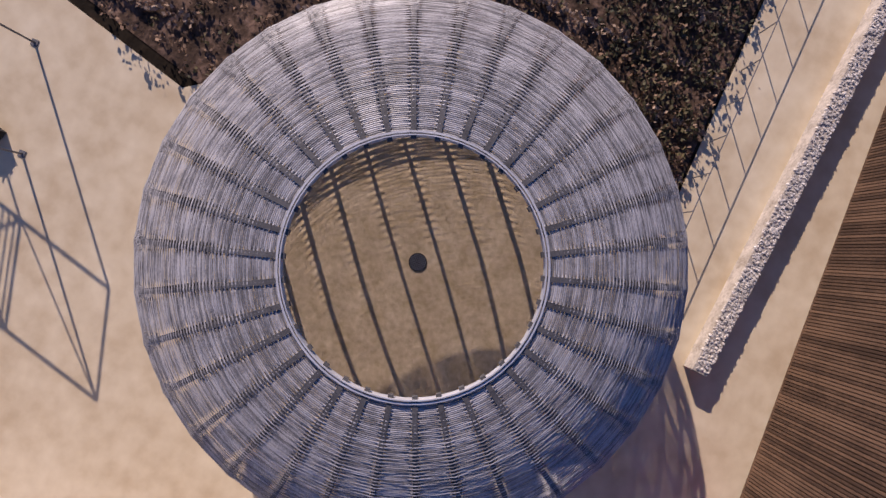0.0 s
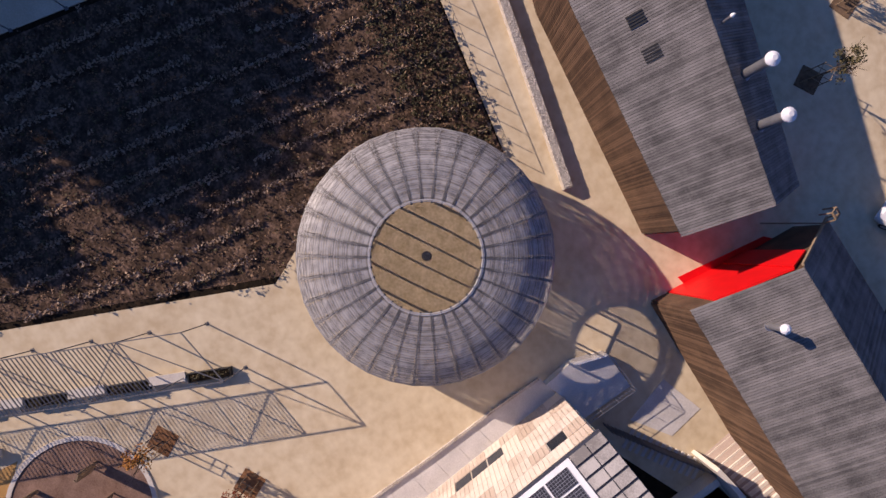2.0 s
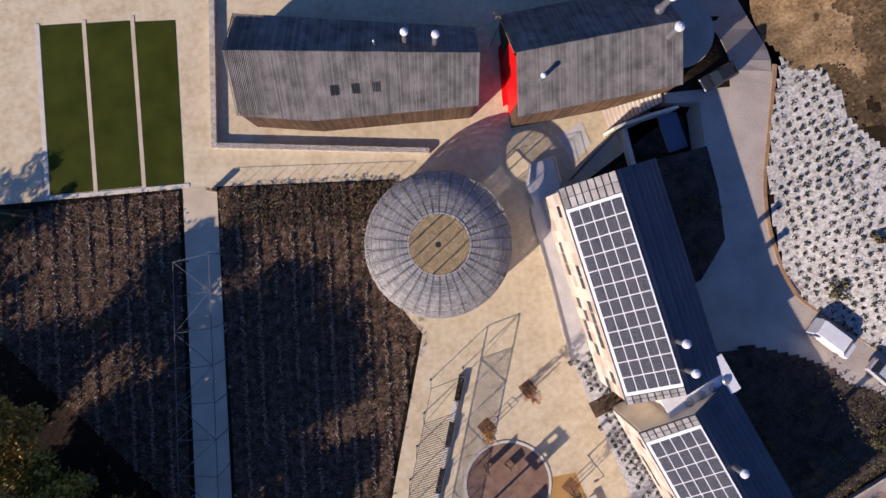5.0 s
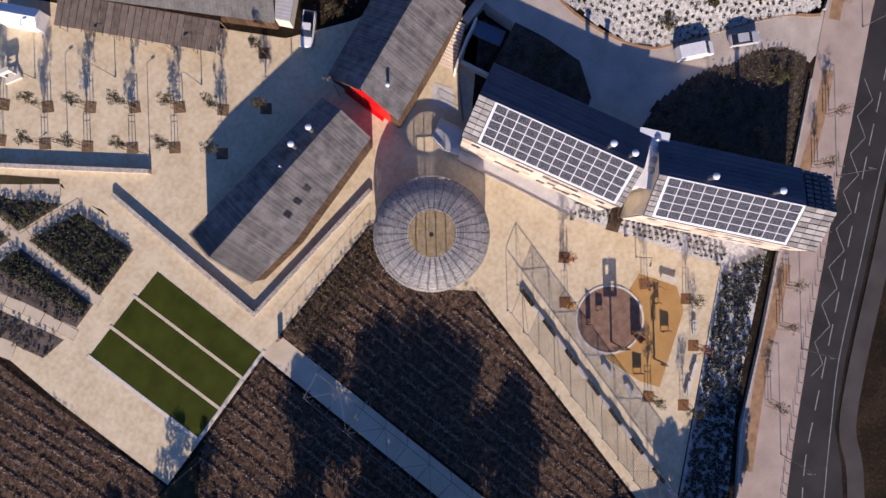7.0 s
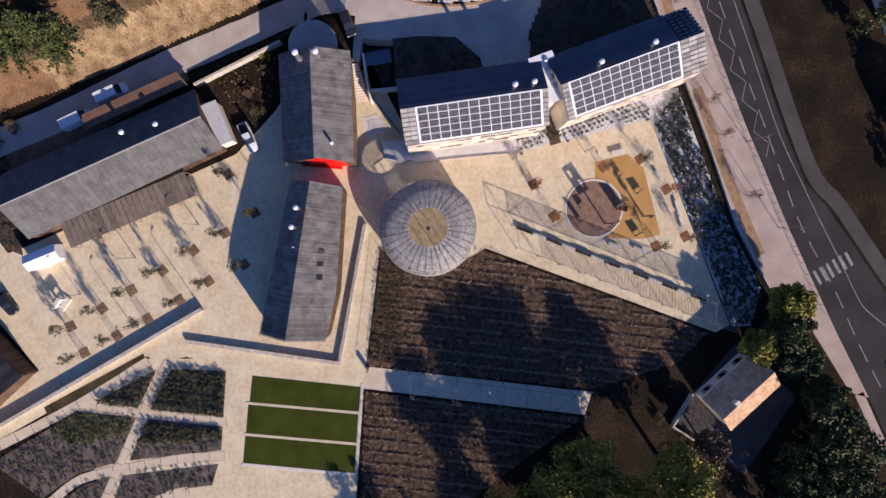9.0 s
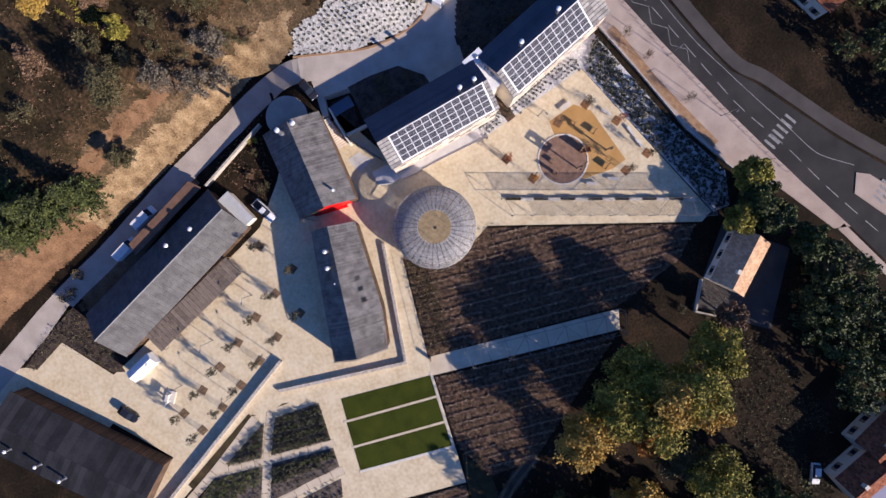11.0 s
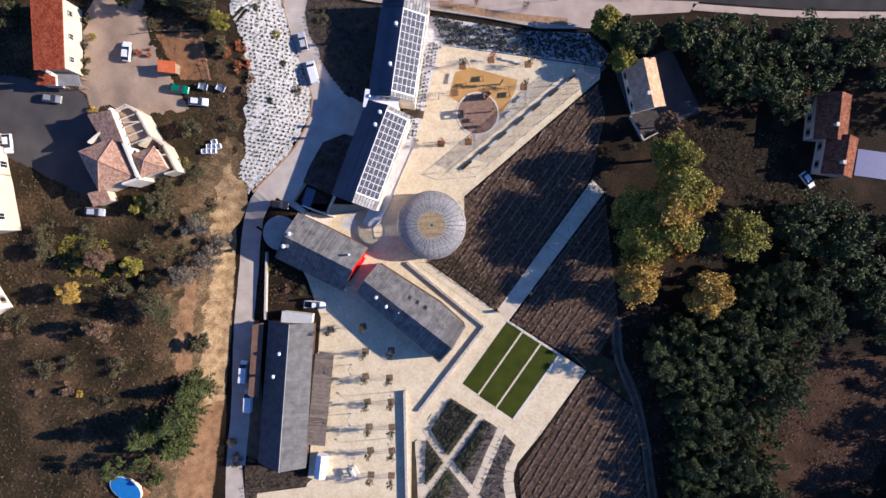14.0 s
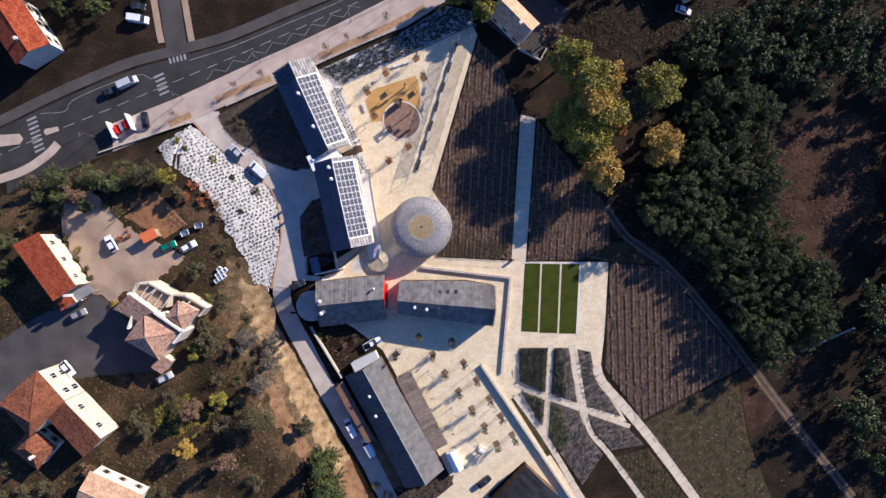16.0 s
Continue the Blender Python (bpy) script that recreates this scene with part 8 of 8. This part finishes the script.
# tall dense herbs fill some beds, the others show their grey soil
DENSE = (BEDS[0], [(35.8, -32.6), (37.9, -32.6), (39.2, -46.6), (35.2, -45.2)], BEDS[3])
for k, bed in enumerate(DENSE):
    scatter_rows("herb_rows", "dense rows of tall dark green herbs in a garden bed", bed, (0.05, 1.0), 0.95, 0.4, LEAF_LAV, 0.6, 40, 0.22, 0.03, 80 + k, 0.1, "herbs", 0.44)
    scatter_rows("herb_rows", "rows of dark needle-leaved herbs in a garden bed", bed, (0.05, 1.0), 1.9, 0.5, LEAF_PINE, 0.75, 22, 0.2, 0.1, 100 + k, 0.1, "herbs", 0.36)
for k in (1, 2, 4, 5):
    scatter_rows("herb_rows", "thin rows of small grey green herbs on grey soil", BEDS[k], (1, -0.32) if k == 2 else (0.05, 1.0), 1.15, 0.5, LEAF_LAV, 0.4, 26, 0.19, 0.25, 84 + k, 0.16, "herbs", 0.3)
scatter_rows("herb_rows", "tufts of rough plants in the end bed", BEDS[6], (0.05, 1.0), 1.1, 0.6, LEAF_SCRUB, 0.4, 22, 0.2, 0.2, 90, 0.2, "herbs", 0.4)
scatter_rows("herb_rows", "bright green low plants in a garden bed", [(34.7, -47.4), (38.0, -48.6), (40.2, -57.5), (38.0, -61.2), (34.9, -57.4)], (0.05, 1.0), 0.7, 0.5, LEAF_LIME, 0.25, 26, 0.2, 0.05, 99, 0.2, "herbs", 0.42)
scatter_rows("slope_plants", "rows of dark cushion plants on white fabric", SLOPE, (0.9, 0.42), 0.92, 0.92, LEAF_LAV, 0.25, 26, 0.24, 0.06, 90, 0.14, "plants", 0.32)
WB = [(-26.9, 41.3), (-7, 50.2), (6.5, 58.2), (13.3, 57.0), (13.6, 53.6), (-20.9, 37.8)]
scatter_rows("bed_plants", "dense dark shrubs on white mulch fabric", WB, (0.9, 0.42), 0.72, 0.5, LEAF_LAV, 0.5, 36, 0.25, 0.2, 91, 0.28, "plants", 0.46)
scatter_rows("bed_plants", "rows of small plants in white gravel", [(-23.6, 37.2), (-21.5, 36.6), (-14.4, 14.9), (-14.6, 14.2), (-18.2, 14.4), (-22.4, 24.2)], (-0.4, 0.92), 0.85, 0.85, LEAF_LAV, 0.35, 30, 0.22, 0.08, 92, 0.08, "plants", 0.34)
scatter_rows("ground_scrub", "dark creeping plants behind the solar wings", BED_NORTH, (0.4, 1), 0.8, 0.6, LEAF_SCRUB, 0.4, 12, 0.2, 0.15, 93, 0.3, "scrub", 0.38)
scatter_rows("ground_scrub", "brown scrub beside the access road", [(-33, -25), (-28, -27), (-18, -28), (-14.5, -31), (-21, -36), (-24, -38), (-29, -31.5)], (0.4, 1), 0.9, 0.8, LEAF_DRY, 0.4, 10, 0.2, 0.2, 94, 0.3, "scrub", 0.4)


scatter_rows("ground_scrub", "dark olive shrubs in the bed by the barn", BED_SOUTH, (0.8, 0.6), 1.0, 0.8, LEAF_SCRUB, 0.6, 16, 0.22, 0.1, 95, 0.3, "scrub", 0.5)
scatter_rows("field_scrub", "olive and straw tufts in the rough field", FIELD, (0.6, 1), 1.4, 0.9, LEAF_SCRUB, 0.3, 9, 0.24, 0.3, 96, 0.5, "scrub", 0.5)
scatter_rows("field_scrub", "dry tufts in the rough field", FIELD, (0.6, 1), 2.1, 1.2, STRAW, 0.3, 6, 0.2, 0.45, 97, 0.7, "scrub", 0.45)


def dry_grass(poly, n, seed, mat, label):
    rnd = random.Random(seed)
    v, f = [], []
    x0, x1, y0, y1 = min(p[0] for p in poly), max(p[0] for p in poly), min(p[1] for p in poly), max(p[1] for p in poly)
    for _ in range(n):
        x, y = rnd.uniform(x0, x1), rnd.uniform(y0, y1)
        if inside(x, y, poly) and not inside(x, y, DRY1) and not inside(x, y, DRY2) and noise.noise(Vector((x * 0.1, y * 0.1, seed))) > -0.15:
            leaves(v, f, (x, y, ground_z(x, y) + 0.2), 0.4, 6, 0.22, 0.5, rnd)
    tagged(raw("rough_grass", v, f, mat), label, "grass", kind="stuff")


rnd = random.Random(77)
THICKET = [(-56.8, -22.8), (-51.9, -17.8), (-45.9, -16.3), (-43.3, -25.0), (-49.6, -30.2), (-53.8, -29.4)]
put = 0
while put < 16:
    x, y = rnd.uniform(-62, -40), rnd.uniform(-36, -10)
    if inside(x, y, THICKET):
        put += 1
        sc = rnd.uniform(0.6, 1.1)
        o = copy_thing(rnd.choices(bushes, (4, 3, 3, 0, 1))[0], pose(x, y, ground_z(x, y), 0, 0, rnd.uniform(0, 360)))
        o.scale = (sc, sc, sc)
HILLSIDE = [(-112, -100), (-112, 5), (-84, 14), (-68, 10), (-50, -2), (-47, -14), (-49, -27), (-43, -41), (-35.5, -54), (-29, -66), (-20, -84), (-10, -100)]
dry_grass(HILLSIDE, 5500, 1, LEAF_DRY, "dry brown grass tufts on the hillside")
dry_grass(HILLSIDE, 3500, 2, LEAF_SCRUB, "olive green tufts on the hillside")
dry_grass([(31, 30), (60, 40), (110, 30), (120, -60), (90, -80), (70, -16), (50, 6)], 5000, 3, LEAF_DRY, "dry tufts on the wood's floor")
dry_grass([(-45, -14), (-47, -27), (-41, -41), (-33, -54), (-27, -66), (-18, -84), (-8, -96), (-16, -68), (-29, -42), (-39, -25)], 500, 4, LEAF_DRY, "straw tufts on the bare bank")
dry_grass([(-42, -6), (-49, -18), (-51, -28), (-46, -42), (-38, -55), (-31, -67), (-20, -88), (-14, -84), (-29, -58), (-40, -38), (-44, -25)], 4000, 6, LEAF_DRY, "dry brown grass along the bank's edge")
dry_grass([(-66.5, -45.4), (-58.1, -41.4), (-51.8, -46.9), (-56.6, -52.8), (-65.7, -52.4)], 1500, 8, LEAF_GREEN, "patch of fresh green grass on the hillside")
dry_grass([(32, 43), (52, 40), (60, 46), (66, 41), (96, 38), (104, 62), (84, 60), (60, 64), (42, 58)], 4500, 9, LEAF_SCRUB, "dark olive tufts round the east houses")
dry_grass([(-34, 76), (-6, 80), (24, 97), (62, 122), (60, 150), (-34, 126)], 3500, 10, LEAF_SCRUB, "dark olive tufts across the main road")
dry_grass([(90, 20), (100, 28), (121, 30), (124, 6), (112, -8), (92, 4)], 2200, 12, LEAF_DRY, "dry tufts on the bare field")
